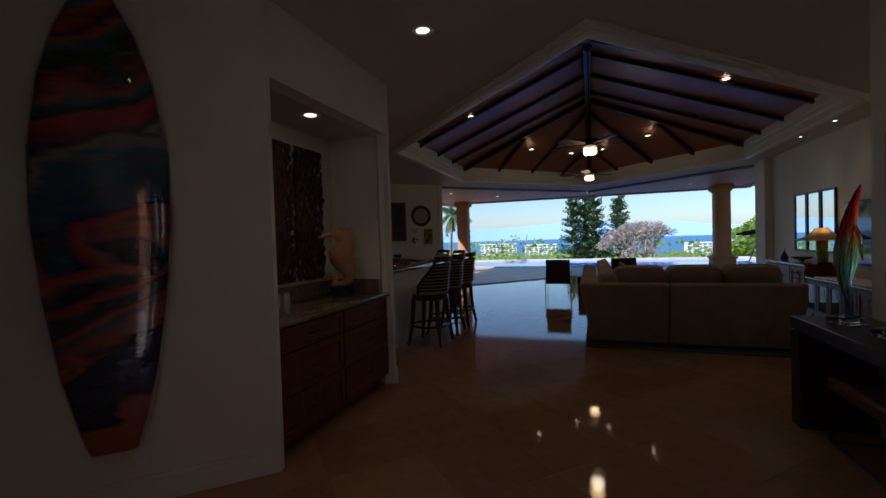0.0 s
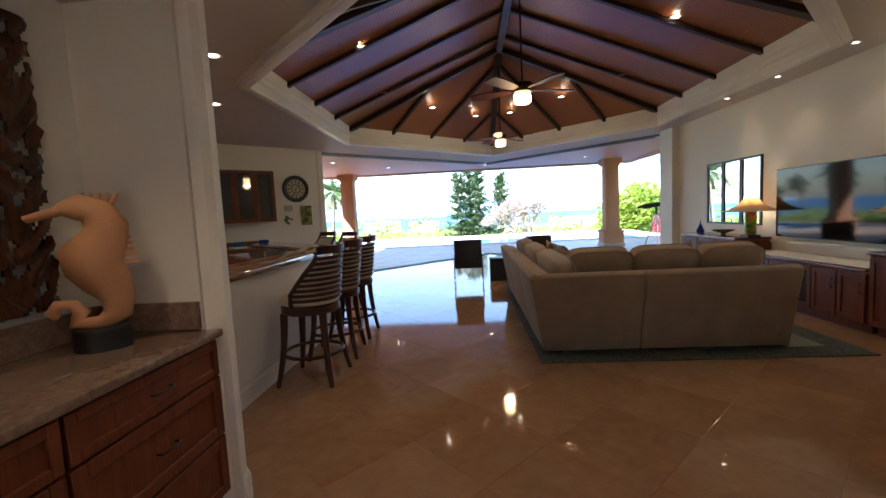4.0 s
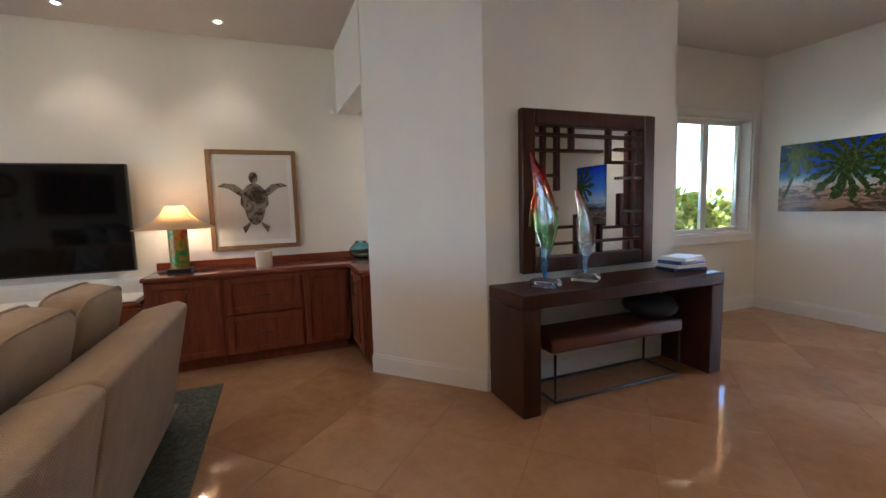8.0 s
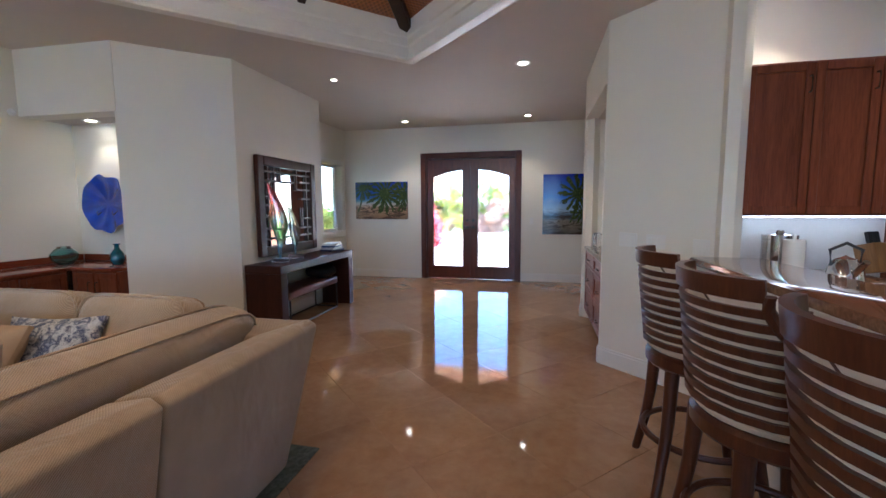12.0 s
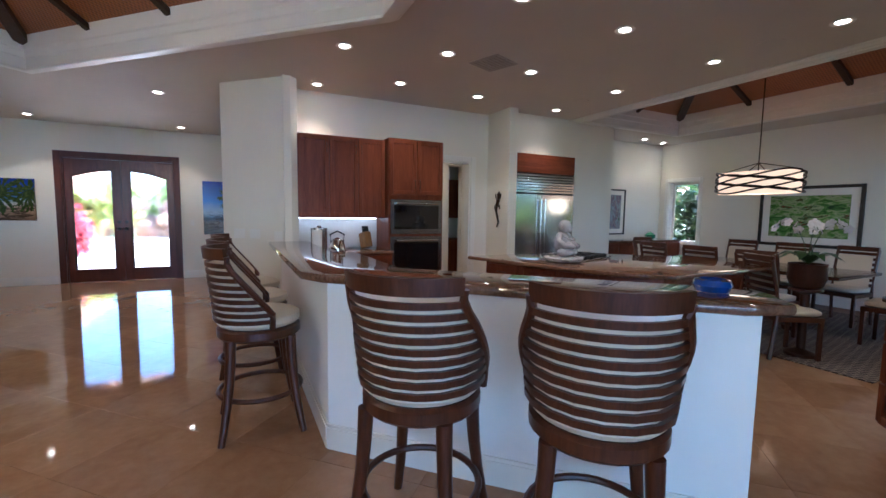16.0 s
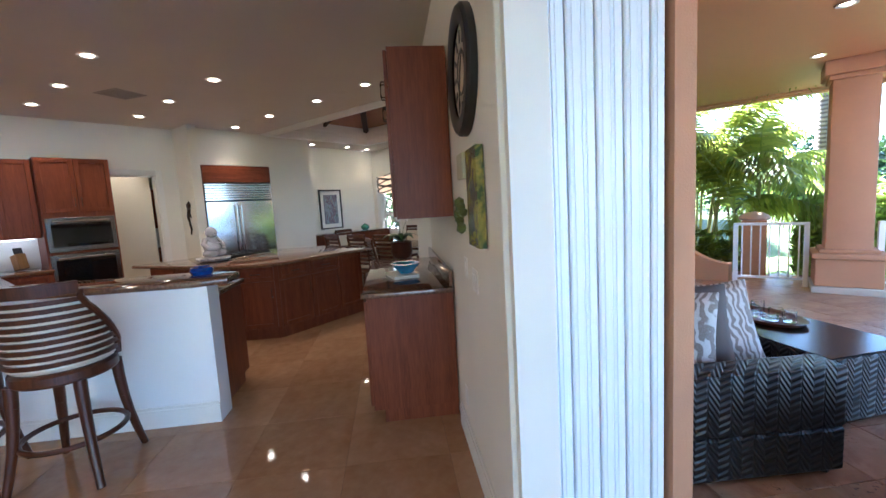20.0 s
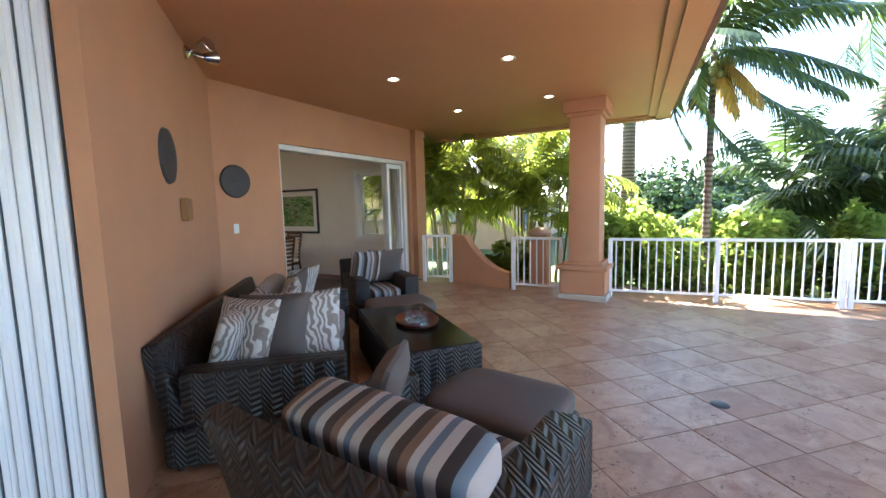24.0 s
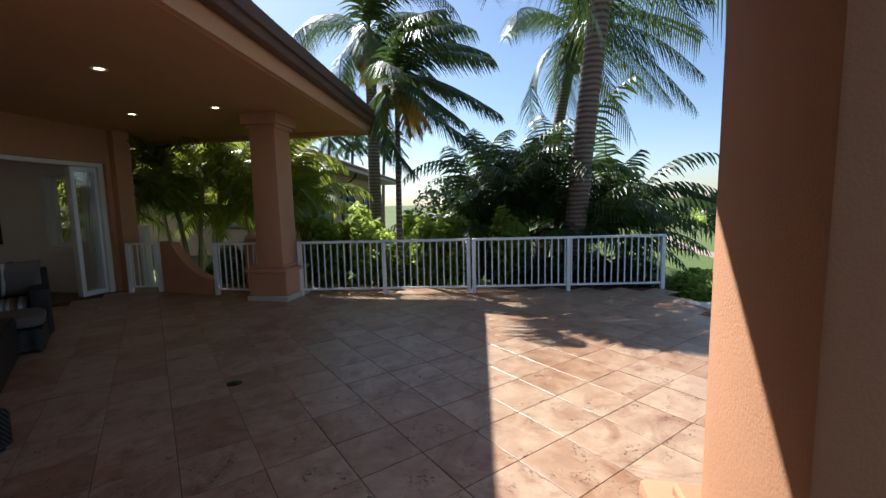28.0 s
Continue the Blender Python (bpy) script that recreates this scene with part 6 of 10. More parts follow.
# clock-wall units
cabinet("buffet_cabinet", "cherry base cabinet with drawers and a glass wine-cooler door", pose(-4.57, 8.49, 0, 0, 0, 45), 1.61, 0.585, 0.88, [(0.01, 0.7, 0.64, 0.86, "drawer"), (0.01, 0.7, 0.38, 0.63, "drawer"), (0.01, 0.7, 0.12, 0.37, "drawer"), (0.72, 1.59, 0.12, 0.86, "glass", 0.76)])
m45 = pose(-4.57, 8.49, 0, 0, 0, 45)
top_slab("buffet_worktop", "polished brown granite buffet top", [tuple((m45 @ Vector((x, y, 0)))[:2]) for x, y in ((-0.02, -0.03), (1.64, -0.03), (1.64, 0.585), (-0.02, 0.585))], 0.882, 0.92, M_GRANITE, 0.01)
bm = B()
box(bm, (0.0, 0.56, 0.922), (1.62, 0.585, 1.03), bevel=0.003)
solid("buffet_splashback", bm, M_GRANITE, "brown granite splashback of the buffet", "splashback", m45)
cabinet("glass_wall_cabinet", "cherry wall cabinet with four glass doors", pose(-4.51, 8.89, 1.4, 0, 0, 45), 1.5, 0.345, 1.0, [(0.01 + i * 0.37, 0.375 + i * 0.37, 0.01, 0.99, "glass", 0.345 + i * 0.37 if i % 2 == 0 else 0.04 + i * 0.37) for i in range(4)], toe=0, shell=True)
rng = random.Random(3)
for sz in (1.4 + 1.0 * 0.36 + 0.013, 1.4 + 0.019, 1.4 + 1.0 * 0.68 + 0.013):
    for k in range(7):
        bm = B()
        lathe(bm, [(0.03, 0), (0.032, 0.004), (0.004, 0.01), (0.004, 0.07), (0.03, 0.1), (0.034, 0.16), (0.032, 0.16), (0.028, 0.105), (0.002, 0.08)], 12)
        p = pose(-4.51, 8.89, 0, 0, 0, 45) @ Vector((0.12 + k * 0.21, 0.2 + rng.uniform(-0.05, 0.05), 0))
        solid("wine_glass", bm, M_GLASS, "clear stemmed wine glass on the cabinet shelf", "glass", pose(p.x, p.y, sz), "glasses in the cabinet")


def on_clock_wall(s, z):
    """A pose on the clock wall, s metres back from its end."""
    return pose(-2.83 - s * 0.7071 + 0.0014, 11.07 - s * 0.7071 - 0.0014, z, 0, 0, 45)


th = thing("wall_clock", "large round wall clock with a black ring and cream dial", "clock", on_clock_wall(0.66, 2.075))
bm = B()
lathe(bm, [(0.2, -0.0), (0.285, 0.0), (0.285, 0.03), (0.27, 0.045), (0.22, 0.045), (0.2, 0.03)], 40, pose(0, 0, 0, 90), caps=False)
part("rim", bm, M_BLACK, th, "black round rim")
bm = B()
lathe(bm, [(0.002, 0.018), (0.21, 0.018), (0.21, 0.002)], 40, pose(0, 0, 0, 90), caps=False)
part("dial", bm, plain("cream_dial", (0.5, 0.44, 0.33), 0.6, var=0.15), th, "cream dial")
bm = B()
for k in range(12):
    box(bm, (-0.01, -0.022, 0.13), (0.01, -0.019, 0.185), pose(0, 0, 0, 0, k * 30, 0))
lathe(bm, [(0.085, 0.019), (0.085, 0.022), (0.1, 0.022), (0.1, 0.019)], 32, pose(0, 0, 0, 90), caps=False)
part("numerals", bm, M_BLACK, th, "black numeral bars", smooth=None)
for L, a in ((0.11, 40), (0.16, 200)):
    bm = B()
    box(bm, (-0.006, -0.028, -0.02), (0.006, -0.025, L), pose(0, 0, 0, 0, a, 0))
    part("clock_hand", bm, M_BLACK, th, smooth=None)
picture("pineapple_picture", "small green canvas of a yellow pineapple", on_clock_wall(0.58, 1.29), 0.23, 0.42, art("pineapple_canvas", [(0.02, 0.04, 0.015), (0.05, 0.09, 0.03), (0.35, 0.3, 0.05), (0.04, 0.07, 0.03)], 5))
bm = B()
box(bm, (0, -0.02, 0), (0.17, 0, 0.13), bevel=0.004)
solid("ceramic_plaque", bm, plain("cream_plaque", (0.5, 0.46, 0.3), 0.4, var=0.2, scale=20), "small cream ceramic plaque on the wall", "plaque", on_clock_wall(0.93, 1.6))
bm = B()
rng = random.Random(9)
for k in range(12):
    bmesh.ops.create_icosphere(bm, subdivisions=1, radius=rng.uniform(0.02, 0.035), matrix=pose(rng.uniform(0, 0.14), -0.02, rng.uniform(0, 0.17)))
solid("fruit_plaque", bm, plain("green_fruit_glaze", (0.1, 0.13, 0.03), 0.3, var=0.5, scale=15), "green ceramic fruit plaque on the wall", "plaque", on_clock_wall(0.93, 1.33))
th = thing("book", "white book lying on the buffet", "book", pose(-4.0, 9.42, 0.921, 0, 0, 60))
bm = B()
box(bm, (-0.14, -0.1, 0), (0.14, 0.1, 0.025), bevel=0.002)
part("cover", bm, M_TRIM, th)
bm = B()
lathe(bm, [(0.002, 0), (0.05, 0), (0.1, 0.05), (0.12, 0.08), (0.11, 0.08), (0.05, 0.012), (0.002, 0.01)], 24)
solid("glass_bowl", bm, plain("turquoise_glass", (0.02, 0.2, 0.4), 0.05, var=0.5, scale=12, coat=1), "turquoise and red glass bowl on a book", "bowl", pose(-4.02, 9.45, 0.947))


# ---------------------------------------------------------------- great room
def cushion(bm, w, d, h, m=None, puff=0.35, n=8):
    """A soft box, fuller in the middle, with pinched corners. Lies on z = 0."""
    r = bmesh.ops.create_cube(bm, size=1.0)
    vs = r["verts"]
    es = list({e for v in vs for e in v.link_edges})
    bmesh.ops.subdivide_edges(bm, edges=es, cuts=n, use_grid_fill=True)
    vs = list({v for v in bm.verts if max(abs(c) for c in v.co) <= 0.5001 and not v.tag})
    for v in vs:
        v.tag = True
        x, y, z = v.co
        x, y, z = 2 * x, 2 * y, 2 * z
        if puff < 0.5:
            e = max(abs(x), abs(y), abs(z)) / (x ** 6 + y ** 6 + z ** 6) ** (1 / 6)
            x, y, z = x * e, y * e, z * e
        k = max(0.0, (1 - x ** 4) * (1 - y ** 4))
        z *= 1 - 1.4 * puff + 1.4 * puff * k ** 0.5
        if puff >= 0.5:
            x, y = x * (1 - 0.08 * (1 - y * y)), y * (1 - 0.08 * (1 - x * x))
        v.co = Vector((x * w / 2, y * d / 2, (z + 1) / 2 * h))
        v.co += Vector((noise.noise(v.co * 6 + Vector((w, d, h))), noise.noise(v.co * 6 + Vector((7, d, h))), noise.noise(v.co * 5))) * 0.008
    if m is not None:
        bmesh.ops.transform(bm, matrix=m, verts=vs)
    return vs


m_, nt_, b_ = mat_new("oatmeal_chenille")
co_ = coords(nt_)
wv = node(nt_, "ShaderNodeTexWave", Scale=70.0, Distortion=2.0, Detail=2.0)
wv.bands_direction = "DIAGONAL"
nt_.links.new(co_, wv.inputs[0])
n1 = noise_tex(nt_, co_, 5, 4)
c0 = ramp(nt_, n1, [(0.3, (0.259, 0.167, 0.090)), (0.7, (0.389, 0.264, 0.152))])
nt_.links.new(mix(nt_, 0.35, c0, ramp(nt_, wv.outputs[1], [(0.2, (0.216, 0.145, 0.082)), (0.8, (0.432, 0.320, 0.197))])), b_.inputs["Base Color"])
b_.inputs["Roughness"].default_value = 0.9
b_.inputs["Sheen Weight"].default_value = 0.3
fold_ = noise_tex(nt_, coords(nt_, (1.0, 1.0, 0.45)), 9.0, 3, 0.45, 1.4)
hgt_ = nt_.nodes.new("ShaderNodeMath")
hgt_.operation = "MULTIPLY_ADD"
nt_.links.new(fold_, hgt_.inputs[0])
hgt_.inputs[1].default_value = 6.0
nt_.links.new(wv.outputs[1], hgt_.inputs[2])
bump(nt_, b_, hgt_.outputs[0], 0.4, 0.005)
M_SOFA = m_

def piping(ob, w, d, h, mat=None):
    """A welt cord round each face of a cushion."""
    for z in (0.2, 0.8):
        bm = B()
        ps = []
        for k in range(48):
            a = k * math.pi / 24
            c, s = math.cos(a), math.sin(a)
            e = (c ** 6 + s ** 6) ** (-1 / 6)
            ps.append((c * e * w / 2 * 0.985, s * e * d / 2 * 0.985, h * z))
        tube(bm, ps, 0.006, 6, True)
        part("piping", bm, mat or M_SOFA, ob)


SO = thing("sectional_sofa", "oatmeal chenille corner sofa with loose back cushions", "sofa", pose(1.06, 5.7, 0.014))


def sofa_module(x0, x1, y0, y1, back):
    """A base with a leaning back; back: 'x' along the low-x side, 'y' along the low-y side, 'xy' both."""
    bm = B()
    box(bm, (x0 + 0.004, y0 + 0.004, 0.02), (x1 - 0.004, y1 - 0.004, 0.3), bevel=0.02, seg=2)
    part("base", bm, M_SOFA, SO)
    bm = B()
    if back == "x":
        pts = [(x0, 0.02), (x0 + 0.22, 0.02), (x0 + 0.1, 0.75), (x0 - 0.08, 0.79), (x0 - 0.13, 0.76)]
        lo = [bm.verts.new((x, y0 + 0.004, z)) for x, z in pts]
        hi = [bm.verts.new((x, y1 - 0.004, z)) for x, z in pts]
    else:
        pts = [(y0, 0.02), (y0 + 0.22, 0.02), (y0 + 0.1, 0.75), (y0 - 0.1, 0.79), (y0 - 0.15, 0.76)]
        lo = [bm.verts.new((x0 + 0.004 - (0.12 if x0 < 0.1 else 0), y, z)) if z > 0.1 else bm.verts.new((x0 + 0.004, y, z)) for y, z in pts]
        hi = [bm.verts.new((x1 - 0.004, y, z)) for y, z in pts]
    bm.faces.new(lo)
    bm.faces.new(hi[::-1])
    for k in range(5):
        bm.faces.new((lo[k], hi[k], hi[(k + 1) % 5], lo[(k + 1) % 5]))
    bmesh.ops.recalc_face_normals(bm, faces=bm.faces)
    bmesh.ops.bevel(bm, geom=bm.edges[:], offset=0.018, segments=3, profile=0.5, affect="EDGES")
    part("back", bm, M_SOFA, SO)


sofa_module(0.0, 0.9, 0.0, 0.8, "y")
sofa_module(0.905, 2.25, 0.0, 0.98, "y")
sofa_module(0.0, 0.98, 0.805, 2.15, "x")
sofa_module(0.0, 0.98, 2.155, 3.45, "x")
bm = B()
pts = [(0.0, 0.02), (0.2, 0.02), (0.1, 0.75), (-0.08, 0.79), (-0.13, 0.76)]
lo = [bm.verts.new((x, -0.14 if z > 0.1 else 0.0, z)) for x, z in pts]
hi = [bm.verts.new((x, 0.8, z)) for x, z in pts]
bm.faces.new(lo)
bm.faces.new(hi[::-1])
for k in range(5):
    bm.faces.new((lo[k], hi[k], hi[(k + 1) % 5], lo[(k + 1) % 5]))
bmesh.ops.recalc_face_normals(bm, faces=bm.faces)
bmesh.ops.bevel(bm, geom=bm.edges[:], offset=0.018, segments=3, profile=0.5, affect="EDGES")
part("corner_back", bm, M_SOFA, SO)
bm = B()
box(bm, (2.0, 0.22, 0.3), (2.246, 0.98, 0.6), bevel=0.03, seg=3)
part("arm", bm, M_SOFA, SO)
bm = B()
box(bm, (0.22, 3.2, 0.3), (0.98, 3.446, 0.6), bevel=0.03, seg=3)
part("arm", bm, M_SOFA, SO)
for x0, w, y0, d in ((0.16, 0.98, 0.16, 0.85), (1.15, 0.84, 0.16, 0.85), (0.16, 0.85, 1.03, 1.1), (0.16, 0.85, 2.14, 1.05)):
    bm = B()
    cushion(bm, w, d, 0.17, pose(x0 + w / 2, y0 + d / 2, 0.3), 0.2)
    part("seat_cushion", bm, M_SOFA, SO, smooth=60)
for x, w in ((0.6, 0.62), (1.22, 0.62), (1.83, 0.58)):
    bm = B()
    cushion(bm, w, 0.5, 0.24, None, 0.25)
    piping(part("back_cushion", bm, M_SOFA, SO, m=pose(x, 0.15, 0.69, 76, 0, 180), smooth=60), w, 0.5, 0.24)
for y, w in ((0.6, 1.26), (1.8, 1.1), (2.84, 0.96)):
    bm = B()
    cushion(bm, w, 0.5, 0.24, None, 0.25)
    piping(part("back_cushion", bm, M_SOFA, SO, m=pose(0.15, y, 0.625, 76, 0, 90), smooth=60), w, 0.5, 0.24)

M_LEOP = art("spotted_cloth", [(0.5, 0.5, 0.52), (0.02, 0.03, 0.08), (0.5, 0.48, 0.45), (0.02, 0.02, 0.05)], 24, 0.5, rough=0.8)
M_FLOWER = art("floral_cloth", [(0.08, 0.06, 0.03), (0.3, 0.12, 0.05), (0.1, 0.12, 0.03), (0.4, 0.3, 0.15)], 9, 1.5, rough=0.8)
M_TAN = plain("tan_suede", (0.33, 0.21, 0.11), 0.85, var=0.1)
M_BRNP = art("brown_print_cloth", [(0.06, 0.035, 0.02), (0.2, 0.13, 0.07), (0.05, 0.03, 0.015)], 10, 1.5, rough=0.8)
for x, y, mt, lb, rz, t in ((0.85, 0.5, M_LEOP, "spotted blue-black scatter cushion", 190, 62), (1.05, 0.62, M_TAN, "tan suede scatter cushion", 170, 60), (1.48, 0.66, M_LEOP, "spotted blue-black scatter cushion", 205, 60), (0.6, 0.95, M_TAN, "tan suede scatter cushion", 140, 60), (1.3, 0.6, M_BRNP, "brown patterned scatter cushion", 175, 64), (0.62, 1.75, M_LEOP, "spotted blue-black scatter cushion", 95, 62), (0.6, 2.3, M_FLOWER, "floral scatter cushion", 85, 60), (1.62, 0.58, M_TAN, "tan suede scatter cushion", 165, 66)):
    bm = B()
    cushion(bm, 0.44, 0.44, 0.13, pose(0, 0.0, 0.2, t, 0, 0) @ pose(0, 0, -0.065), 0.6)
    solid("scatter_cushion", bm, mt, lb + " on the sofa", "cushion", pose(1.06 + x, 5.7 + y, 0.51, 0, 0, rz), "sofa cushions", smooth=60)

# rug
m_, nt_, b_ = mat_new("sage_border_rug")
n1 = noise_tex(nt_, coords(nt_), 40, 3)
nt_.links.new(ramp(nt_, n1, [(0.35, (0.035, 0.045, 0.035)), (0.65, (0.1, 0.11, 0.085))]), b_.inputs["Base Color"])
b_.inputs["Roughness"].default_value = 0.95
bump(nt_, b_, n1, 0.5)
th = thing("area_rug", "grey-green rug with a dark patterned border under the sofa", "rug", pose(1.0, 5.47, 0.0))
bm = B()
box(bm, (0, 0, 0.001), (2.88, 4.15, 0.012), bevel=0.003)
part("border", bm, m_, th)
bm = B()
box(bm, (0.25, 0.25, 0.0125), (2.63, 3.9, 0.0135))
part("field", bm, art("rug_field", [(0.12, 0.13, 0.1), (0.22, 0.21, 0.16), (0.16, 0.17, 0.13)], 12, 1, rough=0.95), th, "grey-green field", smooth=None)

# glass coffee table
th = thing("coffee_table", "glass-topped coffee table with a dark wood base", "coffee table", pose(3.0, 7.6, 0.014))
bm = B()
box(bm, (-0.45, -0.65, 0.4), (0.45, 0.65, 0.412), bevel=0.003)
part("glass_top", bm, glass_mat("green_edge_glass", (0.8, 0.95, 0.9)), th, "clear green-edged glass")
for sx in (-1, 1):
    for sy in (-1, 1):
        bm = B()
        box(bm, (sx * 0.4 - 0.03, sy * 0.58 - 0.03, 0), (sx * 0.4 + 0.03, sy * 0.58 + 0.03, 0.399), bevel=0.004)
        part("leg", bm, M_DARKWOOD, th)
bm = B()
box(bm, (-0.36, -0.54, 0.12), (0.36, 0.54, 0.14))
part("shelf", bm, M_DARKWOOD, th, smooth=None)
for k in range(4):
    bm = B()
    box(bm, (-0.14, -0.1, 0), (0.14, 0.1, 0.018), bevel=0.002)
    solid("magazine", bm, art("magazine_cover", [(0.1, 0.2, 0.3), (0.6, 0.6, 0.55), (0.4, 0.1, 0.08)], 6), "glossy magazine lying on the coffee table", "magazine", pose(2.85, 7.3 + 0.02 * k, 0.427 + 0.0185 * k, 0, 0, 15 * k), "magazines")


def sling_chair(m):
    th = thing("lounge_chair", "low black leather chair on a chrome sled base", "chair", m, "black chairs by the opening")
    bm = B()
    box(bm, (-0.27, -0.03, 0.3), (0.27, 0.02, 0.86), pose(0, -0.27, 0, -6), bevel=0.015, seg=2)
    part("backrest", bm, M_BLACKLEATHER, th)
    bm = B()
    box(bm, (-0.27, -0.27, 0.36), (0.27, 0.3, 0.43), bevel=0.02, seg=2)
    part("seat", bm, M_BLACKLEATHER, th)
    for s in (-1, 1):
        bm = B()
        tube(bm, [(s * 0.28, -0.28, 0.5), (s * 0.28, -0.28, 0.012), (s * 0.28, 0.3, 0.012), (s * 0.28, 0.3, 0.55), (s * 0.28, -0.26, 0.56)], 0.011, 8)
        part("sled", bm, M_CHROME, th, "chrome sled leg")
    return th


M_BLACKLEATHER = plain("black_leather", (0.014, 0.013, 0.013), 0.5, var=0.15, bmp=0.15, bscale=180)
ch = sling_chair(pose(0.35, 10.15, 0, 0, 0, 0))
copy_thing(ch, pose(1.75, 10.5, 0, 0, 0, 8))
bm = B()
box(bm, (-0.2, -0.2, 0), (0.2, 0.2, 0.45), bevel=0.008)
solid("side_cube", bm, M_BLACK, "black cube side table", "side table", pose(0.98, 10.3, 0))

# television wall cabinets
# cherry with grey-lilac daylight put into its colour; not used
M_CHERRY_DAYLIT = wood("grey_lilac_daylit_cherry", (0.3, 0.28, 0.3), (0.42, 0.4, 0.42), 0.4, coat=0.1)
TV = lambda y: pose(4.27, y, 0, 0, 0, -90)
cabinet("end_cabinet", "cherry base cabinet with a door and two drawers by the recess", TV(6.03), 1.62, 0.48, 0.795, [(0.01, 0.55, 0.11, 0.78, "door", 0.3), (0.58, 1.2, 0.46, 0.78, "drawer"), (0.58, 1.2, 0.11, 0.45, "drawer"), (1.22, 1.6, 0.11, 0.78, "door", 1.3)])
cabinet("media_cabinet", "low cherry media cabinet with glass doors under the television", TV(8.05), 2.01, 0.48, 0.62, [(0.01 + i * 0.333, 0.335 + i * 0.333, 0.11, 0.6, "glass" if i < 4 else "door", 0.3 + i * 0.333) for i in range(6)])
cabinet("end_cabinet", "grey-lit cherry base cabinet with doors and drawers by the lanai", TV(9.62), 1.56, 0.48, 0.795, [(0.01, 0.26, 0.11, 0.78, "door"), (0.26, 0.52, 0.11, 0.78, "door", 0.3), (0.54, 1.02, 0.46, 0.78, "drawer"), (0.54, 1.02, 0.11, 0.45, "drawer"), (1.04, 1.3, 0.11, 0.78, "door"), (1.3, 1.55, 0.11, 0.78, "door", 1.34)])
cabinet("recess_cabinet", "cherry base cabinet turning into the recess", pose(4.26, 4.37, 0, 0, 0, 180), 0.58, 0.47, 0.795, [(0.02, 0.28, 0.11, 0.78, "door", 0.24), (0.29, 0.56, 0.11, 0.78, "door", 0.33)])
M_CTOP = wood("red_cherry_top", (0.12, 0.025, 0.012), (0.27, 0.07, 0.03), 0.15, axis=1, coat=0.6)
top_slab("cabinet_worktop", "glossy red cherry top of the wall cabinets", [(4.24, 6.04), (4.24, 4.4), (3.74, 4.4), (3.68, 4.3), (3.68, 3.885), (4.755, 3.885), (4.755, 6.04)], 0.797, 0.83, M_CTOP, 0.006)
top_slab("cabinet_worktop", "glossy red cherry top of the media cabinet", [(4.24, 6.05), (4.755, 6.05), (4.755, 8.045), (4.24, 8.045)], 0.622, 0.65, M_CTOP, 0.006)
top_slab("cabinet_worktop", "glossy red cherry top of the end cabinet", [(4.24, 8.06), (4.755, 8.06), (4.755, 9.64), (4.24, 9.64)], 0.797, 0.83, M_CTOP, 0.006)
bm = B()
box(bm, (4.73, 3.9, 0.832), (4.756, 6.03, 0.9))
box(bm, (3.68, 3.882, 0.832), (4.72, 3.9, 0.9))
solid("cabinet_upstand", bm, M_CTOP, "red cherry upstand behind the cabinets", "upstand", smooth=None)
bm = B()
box(bm, (4.3, 6.1, 0.651), (4.7, 7.9, 0.66))
box(bm, (4.715, 6.06, 0.76), (4.755, 8.04, 0.8))
solid("media_ledge", bm, M_TRIM, "white ledge under the television", "ledge", smooth=None)


def table_lamp(m, label):
    th = thing("table_lamp", label, "lamp", m, "lamps beside the television")
    bm = B()
    box(bm, (-0.09, -0.09, 0), (0.09, 0.09, 0.04), bevel=0.006)
    part("base", bm, M_BLACK, th)
    bm = B()
    cyl(bm, (0, 0, 0.041), (0, 0, 0.38), 0.075, seg=20)
    part("body", bm, art("lamp_parrot_paint", [(0.02, 0.05, 0.01), (0.05, 0.25, 0.04), (0.35, 0.25, 0.02), (0.4, 0.03, 0.02), (0.03, 0.06, 0.02)], 6, 1.0, rough=0.2), th, "painted green, yellow and red cylinder")
    bm = B()
    lathe(bm, [(0.33, 0.385), (0.25, 0.41), (0.18, 0.45), (0.12, 0.505), (0.075, 0.575), (0.065, 0.575), (0.11, 0.5), (0.17, 0.444), (0.245, 0.403), (0.326, 0.381)], 4, caps=False)
    for v in bm.verts:
        v.co.x, v.co.y = v.co.x * 1.15, v.co.y * 1.15
    sh = part("shade", bm, M_SHADE, th, "cream pagoda shade", m=pose(0, 0, 0, 0, 0, 45), smooth=60)
    bm = B()
    bmesh.ops.create_icosphere(bm, subdivisions=2, radius=0.035, matrix=pose(0, 0, 0.47))
    part("bulb", bm, M_BULB, th)
    lt = bpy.data.lights.new("lamp_light", "POINT")
    lt.energy, lt.color, lt.shadow_soft_size = 0.3, (1.0, 0.72, 0.42), 0.04
    o = new("lamp_light", lt)
    o.parent, o.location = th, (0, 0, 0.53)
    return th


m_, nt_, b_ = mat_new("cream_lamp_shade")
b_.inputs["Base Color"].default_value, b_.inputs["Roughness"].default_value = (0.75, 0.62, 0.42, 1), 0.8
b_.inputs["Transmission Weight"].default_value = 0.0
b_.inputs["Subsurface Weight"].default_value = 0.0
tr_ = nt_.nodes.new("ShaderNodeBsdfTranslucent")
tr_.inputs[0].default_value = (0.8, 0.6, 0.35, 1)
ms_ = nt_.nodes.new("ShaderNodeMixShader")
ms_.inputs[0].default_value = 0.5
out_ = nt_.nodes["Material Output"]
nt_.links.new(b_.outputs[0], ms_.inputs[1])
nt_.links.new(tr_.outputs[0], ms_.inputs[2])
